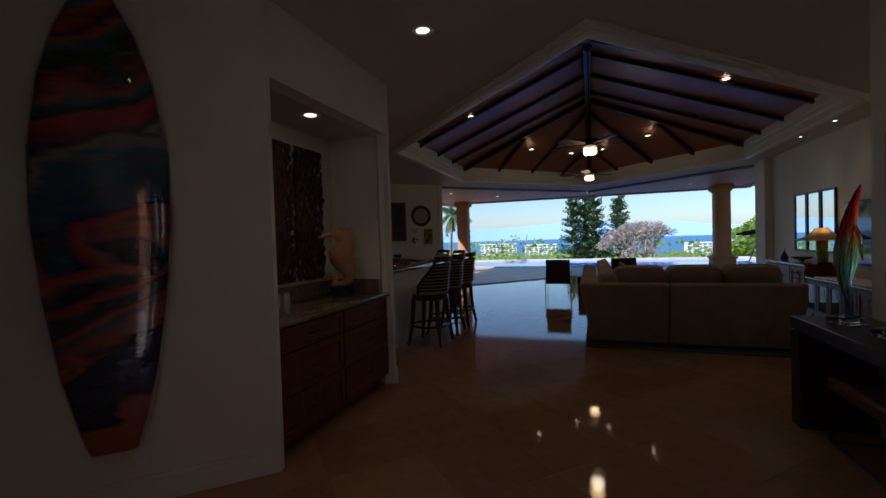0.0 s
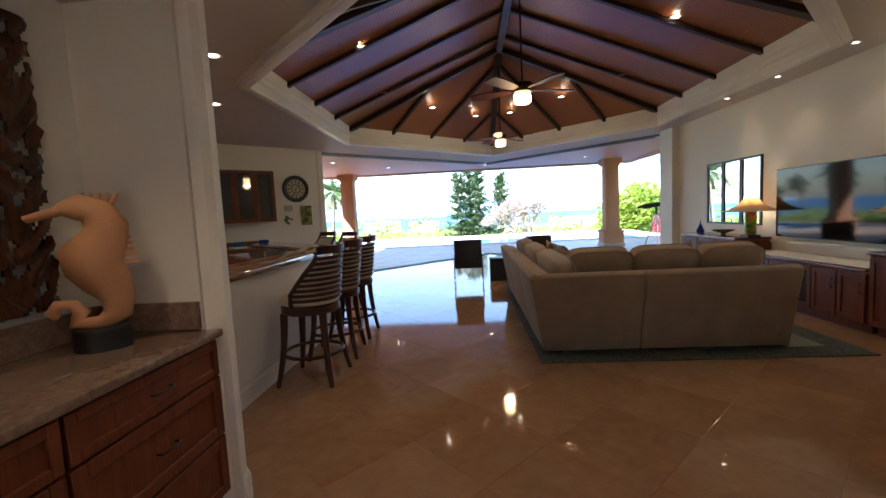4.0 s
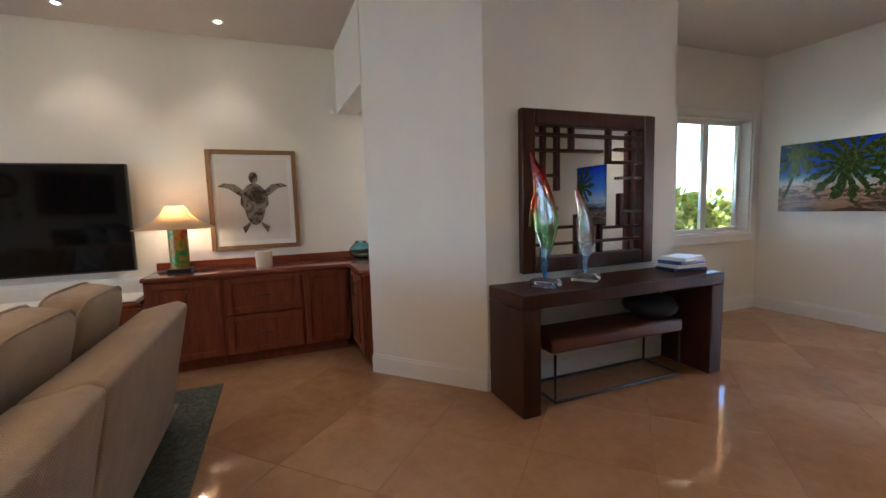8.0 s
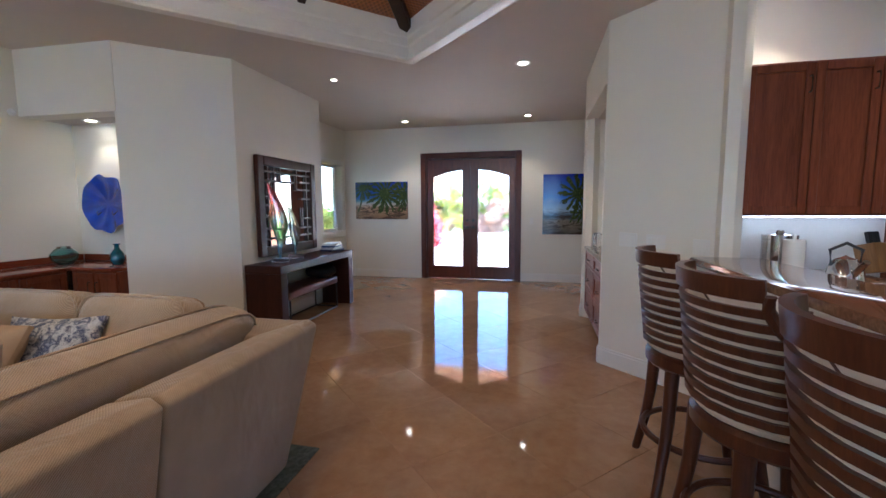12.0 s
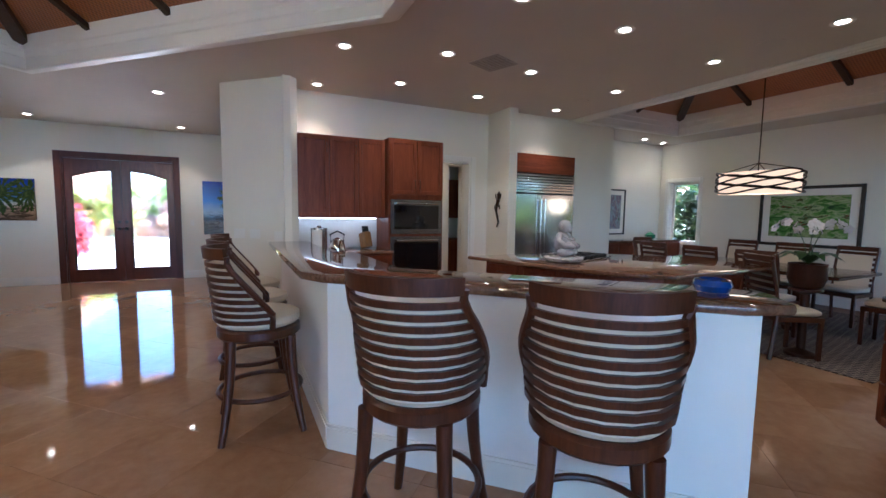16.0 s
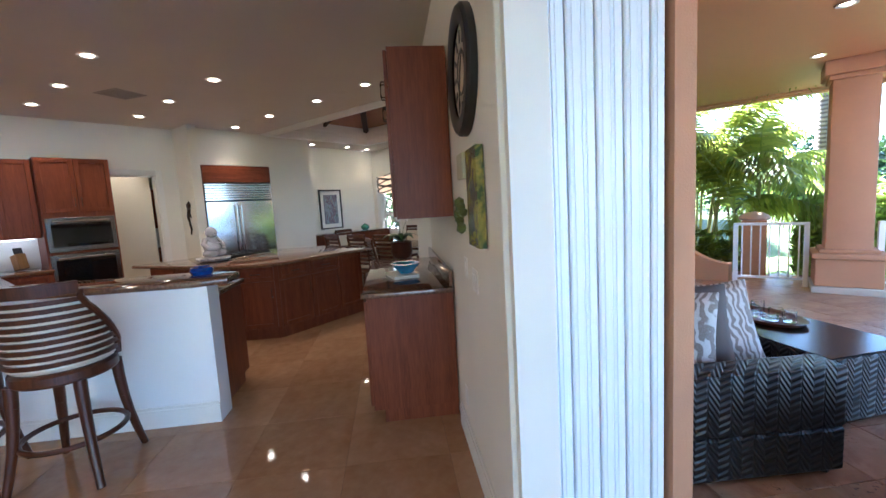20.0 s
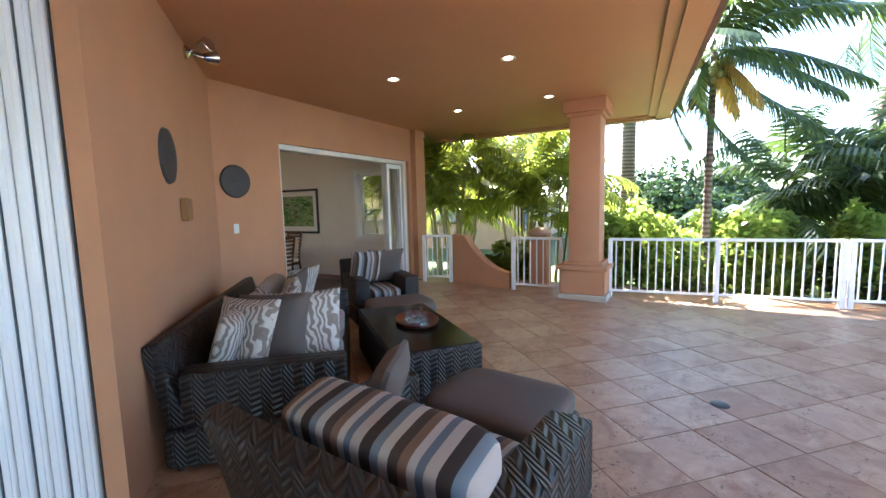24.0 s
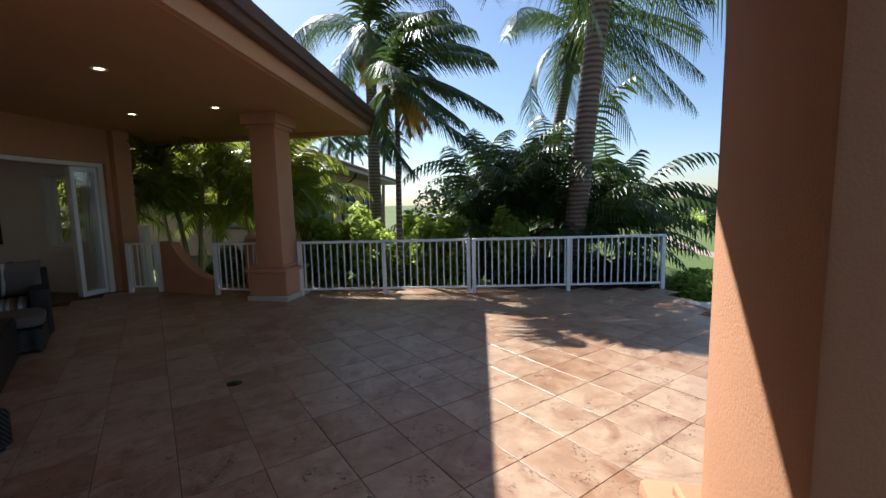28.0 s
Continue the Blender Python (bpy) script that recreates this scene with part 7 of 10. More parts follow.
nt_.links.new(ms_.outputs[0], out_.inputs[0])
M_SHADE = m_
M_BULB = glow("warm_bulb", (1.0, 0.75, 0.45), 8)
table_lamp(pose(4.5, 5.8, 0.831), "table lamp with a painted parrot cylinder and cream pagoda shade")
table_lamp(pose(4.5, 8.13, 0.831), "table lamp with a painted cylinder and cream pagoda shade")
th = thing("candle", "thick cream candle in a glass dish", "candle", pose(4.5, 5.13, 0.831))
bm = B()
lathe(bm, [(0.002, 0.0), (0.07, 0.0), (0.075, 0.14), (0.06, 0.145), (0.05, 0.13), (0.002, 0.125)], 20)
part("wax", bm, M_CREAMCUSH, th)
bm = B()
for k in range(3):
    cyl(bm, (0.025 * math.cos(k * 2.1), 0.025 * math.sin(k * 2.1), 0.125), (0.025 * math.cos(k * 2.1), 0.025 * math.sin(k * 2.1), 0.15), 0.002, seg=6)
part("wick", bm, M_BLACK, th)
bm = B()
lathe(bm, [(0.002, 0.0), (0.06, 0), (0.11, 0.05), (0.12, 0.1), (0.07, 0.16), (0.05, 0.17), (0.055, 0.175), (0.06, 0.18), (0.055, 0.17), (0.115, 0.1), (0.1, 0.05), (0.05, 0.01), (0.002, 0.01)], 28)
solid("glass_vase", bm, glass_mat("blue_green_glass", (0.5, 0.8, 0.85), 0.02), "round blue-green glass vase on the cabinet", "vase", pose(4.55, 4.22, 0.831))
th = thing("blue_plate", "large rippled blue glass plate hung on the recess wall", "plate", pose(4.27, 3.94, 1.09, 0, 0, 180))
bm = B()
n = 40
c = bm.verts.new((0, 0.0, 0.36))
rings = []
for r, y in ((0.12, 0.0), (0.22, -0.02), (0.3, -0.05)):
    rings.append([bm.verts.new((r * (1 + 0.06 * math.sin(8 * a) * (r > 0.2)) * math.cos(a), y + 0.01 * math.sin(8 * a), 0.36 + r * (1 + 0.06 * math.sin(8 * a) * (r > 0.2)) * math.sin(a))) for a in [2 * math.pi * k / n for k in range(n)]])
for k in range(n):
    bm.faces.new((c, rings[0][k], rings[0][(k + 1) % n]))
    for a, b in zip(rings, rings[1:]):
        bm.faces.new((a[k], b[k], b[(k + 1) % n], a[(k + 1) % n]))
r = bmesh.ops.extrude_face_region(bm, geom=bm.faces[:])
bmesh.ops.translate(bm, vec=(0, 0.008, 0), verts=[v for v in r["geom"] if isinstance(v, bmesh.types.BMVert)])
bmesh.ops.recalc_face_normals(bm, faces=bm.faces)
part("dish", bm, plain("cobalt_glass", (0.01, 0.06, 0.5), 0.06, var=0.4, scale=10, coat=1), th, smooth=60)
bm = B()
for x in (-0.1, 0.1):
    tube(bm, [(x, -0.05, 0.28), (x, -0.045, 0.24), (x, 0.03, 0.3), (x, 0.048, 0.4)], 0.005, 6)
part("hanger", bm, M_BLACK, th, "black wire hanger")
bm = B()
lathe(bm, [(0.002, 0), (0.04, 0), (0.035, 0.03), (0.15, 0.07), (0.16, 0.085), (0.14, 0.075), (0.002, 0.04)], 24)
solid("green_bowl", bm, plain("olive_glaze", (0.05, 0.08, 0.04), 0.15, coat=0.5), "shallow dark green bowl on the cabinet", "bowl", pose(4.48, 8.75, 0.831))
bm = B()
lathe(bm, [(0.002, 0), (0.05, 0), (0.07, 0.04), (0.04, 0.1), (0.012, 0.16), (0.002, 0.22)], 16)
solid("blue_ornament", bm, plain("blue_art_glass", (0.02, 0.03, 0.3), 0.06, coat=1), "pointed blue glass ornament on the cabinet", "ornament", pose(4.48, 9.42, 0.831))
bm = B()
lathe(bm, [(0.03, -0.02), (0.035, 0.0), (0.02, 0.02), (0.002, 0.03)], 12, pose(0, 0, 0, -90, 0, 0))
solid("motion_sensor", bm, M_TRIM, "small white sensor on the wall corner", "sensor", pose(4.74, 4.42, 2.33, 0, 0, 90))


def fan(m, label):
    th = thing("ceiling_fan", label, "ceiling fan", m, "ceiling fans")
    bm = B()
    cyl(bm, (0, 0, 0.16), (0, 0, 1.62), 0.012, seg=10)
    lathe(bm, [(0.012, 1.5), (0.06, 1.55), (0.07, 1.62)], 16)
    part("rod", bm, M_BRONZE, th)
    bm = B()
    lathe(bm, [(0.05, 0.02), (0.12, 0.04), (0.14, 0.09), (0.12, 0.14), (0.04, 0.17), (0.012, 0.19)], 24)
    part("motor", bm, M_BRONZE, th)
    for k in range(5):
        bm = B()
        a = 72 * k + 14
        mm = pose(0, 0, 0.07, 0, 0, a) @ pose(0, 0, 0, 10)
        prism(bm, [(0.12, -0.03), (0.2, -0.06), (0.45, -0.085), (0.62, -0.08), (0.66, -0.04), (0.66, 0.04), (0.62, 0.08), (0.45, 0.085), (0.2, 0.06), (0.12, 0.03)], -0.006, 0.006, mm)
        part("blade", bm, M_DARKRED, th, "dark red wooden blade")
    bm = B()
    lathe(bm, [(0.002, -0.085), (0.09, -0.08), (0.1, -0.05), (0.1, 0.01), (0.05, 0.019)], 24)
    part("light_bowl", bm, M_FANGLOW, th, "lit frosted glass bowl", smooth=60)
    lt = bpy.data.lights.new("fan_light", "POINT")
    lt.energy, lt.color, lt.shadow_soft_size = 2.5, (1.0, 0.72, 0.42), 0.1
    o = new("fan_light", lt)
    o.parent, o.location = th, (0, 0, -0.2)
    return th


M_DARKRED = wood("dark_red_blade_wood", (0.03, 0.008, 0.005), (0.075, 0.02, 0.01), 0.6, axis=0, coat=0.0)
M_FANGLOW = glow("frosted_bowl", (1.0, 0.62, 0.26), 3.2)
f0 = fan(pose(1.1, 6.93, 2.745), "dark ceiling fan with a lit frosted bowl on a long rod")
copy_thing(f0, pose(1.085, 10.2, 2.745, 0, 0, 30))

bm = B()
lathe(bm, [(0.002, 0), (0.045, 0), (0.07, 0.05), (0.06, 0.11), (0.025, 0.16), (0.02, 0.19), (0.035, 0.21), (0.03, 0.21), (0.014, 0.185), (0.002, 0.18)], 18)
solid("blue_vase", bm, plain("dark_teal_glass", (0.01, 0.09, 0.13), 0.06, var=0.3, coat=1), "small dark teal glass vase on the recess cabinet", "vase", pose(3.98, 4.13, 0.831))

# ---------------------------------------------------------------- dining
PIC_D = art("leaf_painting", [(0.02, 0.05, 0.02), (0.05, 0.14, 0.03), (0.12, 0.25, 0.05), (0.35, 0.42, 0.2), (0.04, 0.1, 0.03), (0.2, 0.05, 0.03)], 3.0, 2.0, (1, 1, 2.5), rot=(0, 0.8, 0))
picture("leaf_painting", "large painting of green tropical leaves in a black frame", pose(-9.397, 5.32, 0.92, 0, 0, 90), 1.4, 1.01, PIC_D, M_BLACK, 0.05, 0.11)
picture("garden_picture", "framed print of palm trunks in a dark frame", pose(-7.64, 3.303, 1.0, 0, 0, 180), 0.64, 0.94, art("garden_print", [(0.05, 0.08, 0.03), (0.3, 0.35, 0.4), (0.15, 0.1, 0.15), (0.5, 0.5, 0.45)], 4, 2, (3, 1, 1)), M_BLACK, 0.03, 0.09)
cabinet("sideboard", "cherry sideboard in the dining corner", pose(-6.95, 3.85, 0, 0, 0, 180), 2.4, 0.54, 0.87, [(0.01 + i * 0.6, 0.6 + i * 0.6, 0.12, 0.85, "door") for i in range(4)])
top_slab("sideboard_worktop", "brown granite top of the sideboard", [(-6.93, 3.88), (-9.37, 3.88), (-9.37, 3.305), (-6.93, 3.305)], 0.872, 0.908, M_GRANITE)
bm = B()
lathe(bm, [(0.002, 0), (0.06, 0), (0.1, 0.03), (0.11, 0.09), (0.06, 0.13), (0.02, 0.15), (0.002, 0.17)], 18)
solid("green_tureen", bm, plain("green_ceramic", (0.05, 0.2, 0.12), 0.15, coat=0.5), "small green ceramic tureen on the sideboard", "tureen", pose(-8.75, 3.6, 0.909))

th = thing("dining_table", "dark wood dining table on a pedestal base", "dining table", pose(-7.3, 6.3, 0.012))
bm = B()
box(bm, (-0.55, -1.15, 0.71), (0.55, 1.15, 0.75), bevel=0.008)
part("tabletop", bm, wood("dark_table_wood", (0.03, 0.012, 0.008), (0.07, 0.03, 0.018), 0.12, axis=1, coat=0.5), th)
for y in (-0.6, 0.6):
    bm = B()
    box(bm, (-0.3, y - 0.06, 0.0), (0.3, y + 0.06, 0.06), bevel=0.01)
    box(bm, (-0.12, y - 0.05, 0.06), (0.12, y + 0.05, 0.709), bevel=0.01)
    part("pedestal", bm, M_DARKWOOD, th)


def dining_chair(m):
    th = thing("dining_chair", "dark wood dining chair with a slatted back and pale seat", "chair", m, "chairs round the dining table")
    for sx in (-1, 1):
        bm = B()
        tube(bm, [(sx * 0.21, -0.26, 0.0), (sx * 0.21, -0.21, 0.45), (sx * 0.21, -0.24, 0.7), (sx * 0.21, -0.3, 0.98)], 0.02, 6)
        part("back_leg", bm, M_STOOLWOOD, th)
        bm = B()
        box(bm, (sx * 0.21 - 0.018, 0.18, 0), (sx * 0.21 + 0.018, 0.216, 0.42), bevel=0.004)
        part("leg", bm, M_STOOLWOOD, th)
    bm = B()
    box(bm, (-0.23, -0.22, 0.38), (0.23, 0.22, 0.43), bevel=0.005)
    part("seat_frame", bm, M_STOOLWOOD, th)
    bm = B()
    cushion(bm, 0.46, 0.44, 0.07, pose(0, 0, 0.431), 0.2, 4)
    part("seat", bm, M_CREAMCUSH, th, "pale seat pad", smooth=60)
    for i in range(7):
        bm = B()
        z = 0.5 + i * 0.068
        y = -0.215 - 0.08 * max(0, (z - 0.5)) / 0.48
        box(bm, (-0.2, y - 0.008, z), (0.2, y + 0.008, z + 0.04), bevel=0.003)
        part("slat", bm, M_STOOLWOOD, th)
    bm = B()
    box(bm, (-0.22, -0.31, 0.96), (0.22, -0.275, 1.02), bevel=0.008)
    part("top_rail", bm, M_STOOLWOOD, th)
    bm = B()
    box(bm, (-0.18, -0.2, 0.52), (0.18, -0.193, 0.94), pose(0, 0, 0, 0, 0, 0) @ pose(0, 0.08, -0.0, 8))
    part("back_pad", bm, M_CREAMCUSH, th, "pale back pad", smooth=None)
    return th


dc = dining_chair(pose(-6.5, 6.9, 0.012, 0, 0, 90))
for x, y, a in ((-6.5, 6.25, 90), (-6.52, 5.6, 84), (-8.1, 5.6, -90), (-8.1, 6.3, -90), (-8.12, 7.0, -94), (-7.3, 7.75, 182), (-7.3, 4.85, 0), (-5.9, 7.35, 60)):
    copy_thing(dc, pose(x, y, 0.012, 0, 0, a))
bm = B()
box(bm, (-8.9, 4.6, 0.001), (-5.75, 8.1, 0.01), bevel=0.003)
m_, nt_, b_ = mat_new("grey_lattice_rug")
bt = nt_.nodes.new("ShaderNodeTexBrick")
bt.inputs["Scale"].default_value = 5.0
bt.inputs["Color1"].default_value, bt.inputs["Color2"].default_value, bt.inputs["Mortar"].default_value = (0.07, 0.055, 0.06, 1), (0.1, 0.08, 0.08, 1), (0.3, 0.25, 0.2, 1)
bt.inputs["Mortar Size"].default_value = 0.03
nt_.links.new(coords(nt_, rot=(0, 0, 0.6)), bt.inputs[0])
nt_.links.new(bt.outputs[0], b_.inputs["Base Color"])
b_.inputs["Roughness"].default_value = 0.95
solid("dining_rug", bm, m_, "dark grey rug with a pale lattice under the dining table", "rug")
th = thing("chandelier", "oval drum chandelier wrapped in wavy bronze bands", "chandelier", pose(-7.3, 6.3, 1.72))
bm = B()
for r0, z0, z1 in ((1.0, 0.0, 0.3),):
    n = 40
    lo = [bm.verts.new((0.22 * math.cos(a), 0.5 * math.sin(a), z0)) for a in [2 * math.pi * k / n for k in range(n)]]
    hi = [bm.verts.new((0.22 * math.cos(a), 0.5 * math.sin(a), z1)) for a in [2 * math.pi * k / n for k in range(n)]]
    for k in range(n):
        bm.faces.new((lo[k], lo[(k + 1) % n], hi[(k + 1) % n], hi[k]))
    bm.faces.new(lo[::-1])
part("shade", bm, glow("lit_linen_shade", (1.0, 0.62, 0.34), 0.075), th, "glowing linen drum shade", smooth=60)
for k in range(7):
    bm = B()
    tube(bm, [(0.245 * math.cos(a), 0.535 * math.sin(a), 0.02 + 0.27 * (k + 0.5) / 7 + 0.035 * math.sin(3 * a + k * 1.9)) for a in [2 * math.pi * i / 48 for i in range(48)]], 0.012, 6, True)
    part("band", bm, M_BRONZE, th)
bm = B()
cyl(bm, (0, 0, 0.3), (0, 0, 1.95), 0.008, seg=8)
for a in (0, 90, 180, 270):
    cyl(bm, (0, 0, 0.42), (0.22 * math.cos(radians(a)), 0.5 * math.sin(radians(a)), 0.3), 0.006, seg=6)
part("stem", bm, M_BRONZE, th)
lt = bpy.data.lights.new("chandelier_light", "POINT")
lt.energy, lt.color, lt.shadow_soft_size = 0.5, (1.0, 0.7, 0.4), 0.2
o = new("chandelier_light", lt)
o.parent, o.location = th, (0, 0, -0.1)

# orchid on a pot stand behind the island
th = thing("potted_orchid", "white orchid with dark leaves in a ribbed brown pot", "plant", pose(-6.05, 7.45, 0.0))
bm = B()
lathe(bm, [(0.1, 0.7), (0.13, 0.72), (0.16, 0.8), (0.15, 0.92), (0.16, 0.95), (0.14, 0.95), (0.12, 0.9)], 20)
lathe(bm, [(0.14, 0.0), (0.14, 0.04), (0.04, 0.08), (0.04, 0.64), (0.14, 0.68), (0.14, 0.7)], 16)
part("pot", bm, M_DARKWOOD, th)
M_LEAFD = plain("dark_orchid_leaf", (0.02, 0.06, 0.015), 0.35, var=0.3)
for k in range(10):
    bm = B()
    a = k * 36 + 10
    pts = [(0.02, 0.0, 0.95), (0.1, 0.035, 1.03), (0.2, 0.04, 1.06), (0.3, 0.0, 1.0)]
    L = [bm.verts.new((x, w, z)) for x, w, z in pts]
    R = [bm.verts.new((x, -w - 0.004, z)) for x, w, z in pts]
    for i in range(3):
        bm.faces.new((L[i], L[i + 1], R[i + 1], R[i]))
    part("leaf", bm, M_LEAFD, th, m=pose(0, 0, 0, 0, 0, a))
M_PETAL = plain("white_petal", (0.75, 0.72, 0.74), 0.5)
for a, s in ((30, 1), (150, 0.9), (260, 1.1)):
    bm = B()
    pts = [(0, 0, 0.95), (0.05, 0, 1.15), (0.12, 0, 1.3), (0.24, 0, 1.36), (0.36, 0, 1.3)]
    tube(bm, pts, 0.004, 5)
    stp = part("stem", bm, M_LEAFD, th, m=pose(0, 0, 0, 0, 0, a))
    for k in range(6):
        bm = B()
        p = Vector((0.1 + 0.05 * k, 0, 1.28 + 0.08 * math.sin(k * 0.6)))
        for j in range(5):
            q = pose(p.x, p.y + 0.014 * (-1) ** k, p.z, 68, 0, 60 + 55 * (k % 3)) @ pose(0, 0, 0, 0, 0, 18 + j * 72)
            vs = [bm.verts.new(q @ Vector(v)) for v in ((0, 0, 0), (0.018, 0.018, 0.006), (0.038, 0.02, 0.01), (0.05, 0, 0.006), (0.038, -0.02, 0.01), (0.018, -0.018, 0.006))]
            bm.faces.new(vs)
        part("flower", bm, M_PETAL, stp, "white orchid flower", smooth=None)


# ---------------------------------------------------------------- lanai
def column(m, label="square terracotta stucco column with a stepped base and capital"):
    th = thing("column", label, "column", m, "lanai columns")
    bm = B()
    box(bm, (-0.36, -0.36, 0.0), (0.36, 0.36, 0.09), bevel=0.01)
    part("plinth", bm, M_TRIMSTONE, th, "pale stone plinth")
    bm = B()
    box(bm, (-0.33, -0.33, 0.091), (0.33, 0.33, 0.46), bevel=0.012)
    box(bm, (-0.37, -0.37, 0.46), (0.37, 0.37, 0.53), bevel=0.02, seg=2)
    box(bm, (-0.29, -0.29, 0.53), (0.29, 0.29, 0.58), bevel=0.012)
    part("base", bm, M_STUCCO, th)
    bm = B()
    a, b = 0.23, 0.222
    lo = [bm.verts.new((x * a, y * a, 0.581)) for x, y in ((-1, -1), (1, -1), (1, 1), (-1, 1))]
    hi = [bm.verts.new((x * b, y * b, 2.78)) for x, y in ((-1, -1), (1, -1), (1, 1), (-1, 1))]
    for k in range(4):
        bm.faces.new((lo[k], lo[(k + 1) % 4], hi[(k + 1) % 4], hi[k]))
    bm.faces.new(lo[::-1])
    bm.faces.new(hi)
    bmesh.ops.bevel(bm, geom=[e for e in bm.edges if abs(e.verts[0].co.z - e.verts[1].co.z) > 1], offset=0.015, segments=2, profile=0.5, affect="EDGES")
    part("shaft", bm, M_STUCCO, th)
    bm = B()
    box(bm, (-0.26, -0.26, 2.74), (0.26, 0.26, 2.8), bevel=0.01)
    box(bm, (-0.31, -0.31, 2.8), (0.31, 0.31, HL - 0.001), bevel=0.01)
    part("capital", bm, M_STUCCO, th)
    return th


M_TRIMSTONE = plain("pale_base_stone", (0.5, 0.45, 0.38), 0.7, var=0.1)
c0 = column(pose(-9.32, 12.52, 0))
copy_thing(c0, pose(-4.06, 17.25, 0))
copy_thing(c0, pose(5.35, 16.75, 0))
downlights([(-6.74, 10.79), (-6.81, 12.19), (-8.65, 10.65), (-8.61, 12.12), (-3.4, 13.6), (-2.2, 15.6), (1.04, 16.4), (4.2, 15.6)], HL, "lanai ceiling lights", "recessed lanai light with a white ring", 1.0)

# folded glass doors stacked in their pocket
M_ALU = plain("white_door_aluminium", (0.84, 0.86, 0.88), 0.3, var=0.03)
M_SEAL = plain("dark_brush_seal", (0.13, 0.14, 0.15), 0.8)
mp = pose(-2.86, 11.04, 0, 0, 0, 135)
for i in range(9):
    # the first leaf shows its wide stile, the others their narrow ones
    x0, w = (0.07, 0.095) if i == 0 else (0.114 + i * 0.057, 0.051)
    th = thing("folding_door_panel", "white aluminium glass door panel stacked in the wall pocket", "door panel", mp @ pose(x0, 0.005 + 0.01 * i + 0.012 * (i % 2), 0.01), "stacked door panels")
    bm = B()
    box(bm, (0, 0, 0), (w, 0.1, 2.9), bevel=0.006)
    part("stile", bm, M_ALU, th)
    bm = B()
    box(bm, (w, 0.02, 0.0), (w + 0.005, 0.05, 2.9))
    part("seal", bm, M_SEAL, th, "dark brush seal", smooth=None)
    bm = B()
    box(bm, (w * 0.5 - 0.008, -0.004, 0.0), (w * 0.5 + 0.008, 0.001, 2.9), bevel=0.0015)
    part("bead", bm, M_ALU, th)
    bm = B()
    box(bm, (0.006, 0.101, 0.0), (0.04, 0.75, 0.08))
    box(bm, (0.006, 0.101, 2.8), (0.04, 0.75, 2.9))
    part("rail", bm, M_ALU, th, smooth=None)
    bm = B()
    box(bm, (0.018, 0.101, 0.081), (0.026, 0.75, 2.799))
    g = part("pane", bm, M_GLASS, th, "clear glass", smooth=None)
    for k in range(3):
        bm = B()
        cyl(bm, (w * 0.5, -0.007, 0.05 + k * 0.03), (w * 0.5, 0.0, 0.05 + k * 0.03), 0.009, seg=10)
        part("bolt", bm, M_BLACK, th)
bm = B()
box(bm, (-0.02, 0.0, 0), (0.066, 0.09, 2.92), mp, bevel=0.004)
solid("jamb_post", bm, M_WALL, "cream painted jamb at the end of the wall", "jamb", kind="structure")
bm = B()
for k in range(8):
    o = 0.2 + k * 0.05
    for (ax, ay), (bx, by) in (((-2.85 - o * 0.707, 11.07 + o * 0.707), (1.04, 14.96 + o * 1.414)),):
        box(bm, (0, -0.006, 0.0005), (math.hypot(bx - ax, by - ay), 0.006, 0.006), pose(ax, ay, 0, 0, 0, 45))
    box(bm, (0, -0.006, 0.0005), (5.26, 0.006, 0.006), pose(1.04, 14.96 + o * 1.414, 0, 0, 0, -45))
solid("door_track", bm, plain("dark_track_metal", (0.08, 0.075, 0.07), 0.35, metal=0.7), "dark metal sliding door tracks in the floor", "door track", kind="structure")
bm = B()
for k in range(4):
    o = 0.22 + k * 0.1
    box(bm, (0, -0.012, H - 0.03), (5.6, 0.012, H - 0.002), pose(-2.85 - o * 0.707, 11.07 + o * 0.707, 0, 0, 0, 45))
    box(bm, (0, -0.012, H - 0.03), (5.3, 0.012, H - 0.002), pose(1.04, 14.96 + o * 1.414, 0, 0, 0, -45))
solid("door_track_upper", bm, plain("dark_track_metal_upper", (0.12, 0.11, 0.1), 0.4), "dark sliding door tracks in the ceiling", "door track", kind="structure")
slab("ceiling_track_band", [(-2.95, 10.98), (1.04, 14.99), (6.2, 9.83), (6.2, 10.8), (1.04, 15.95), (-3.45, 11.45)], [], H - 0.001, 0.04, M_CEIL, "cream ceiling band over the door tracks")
bm = B()
box(bm, (4.62, 10.75, 0), (4.98, 11.3, H), bevel=0.004)
solid("wall_pilaster", bm, M_WALL, "cream pilaster at the end of the television wall", "pilaster", kind="structure")

# dining slider
bm = B()
for a, b in (((-9.53, 8.78, 2.3), (-6.45, 9.0, 2.37)), ((-9.53, 8.78, 0), (-9.45, 9.0, 2.3)), ((-6.53, 8.78, 0), (-6.45, 9.0, 2.3))):
    box(bm, a, b)
solid("door_dining_frame", bm, M_TRIM, "white frame of the wide dining opening", "door frame", kind="structure", smooth=None)
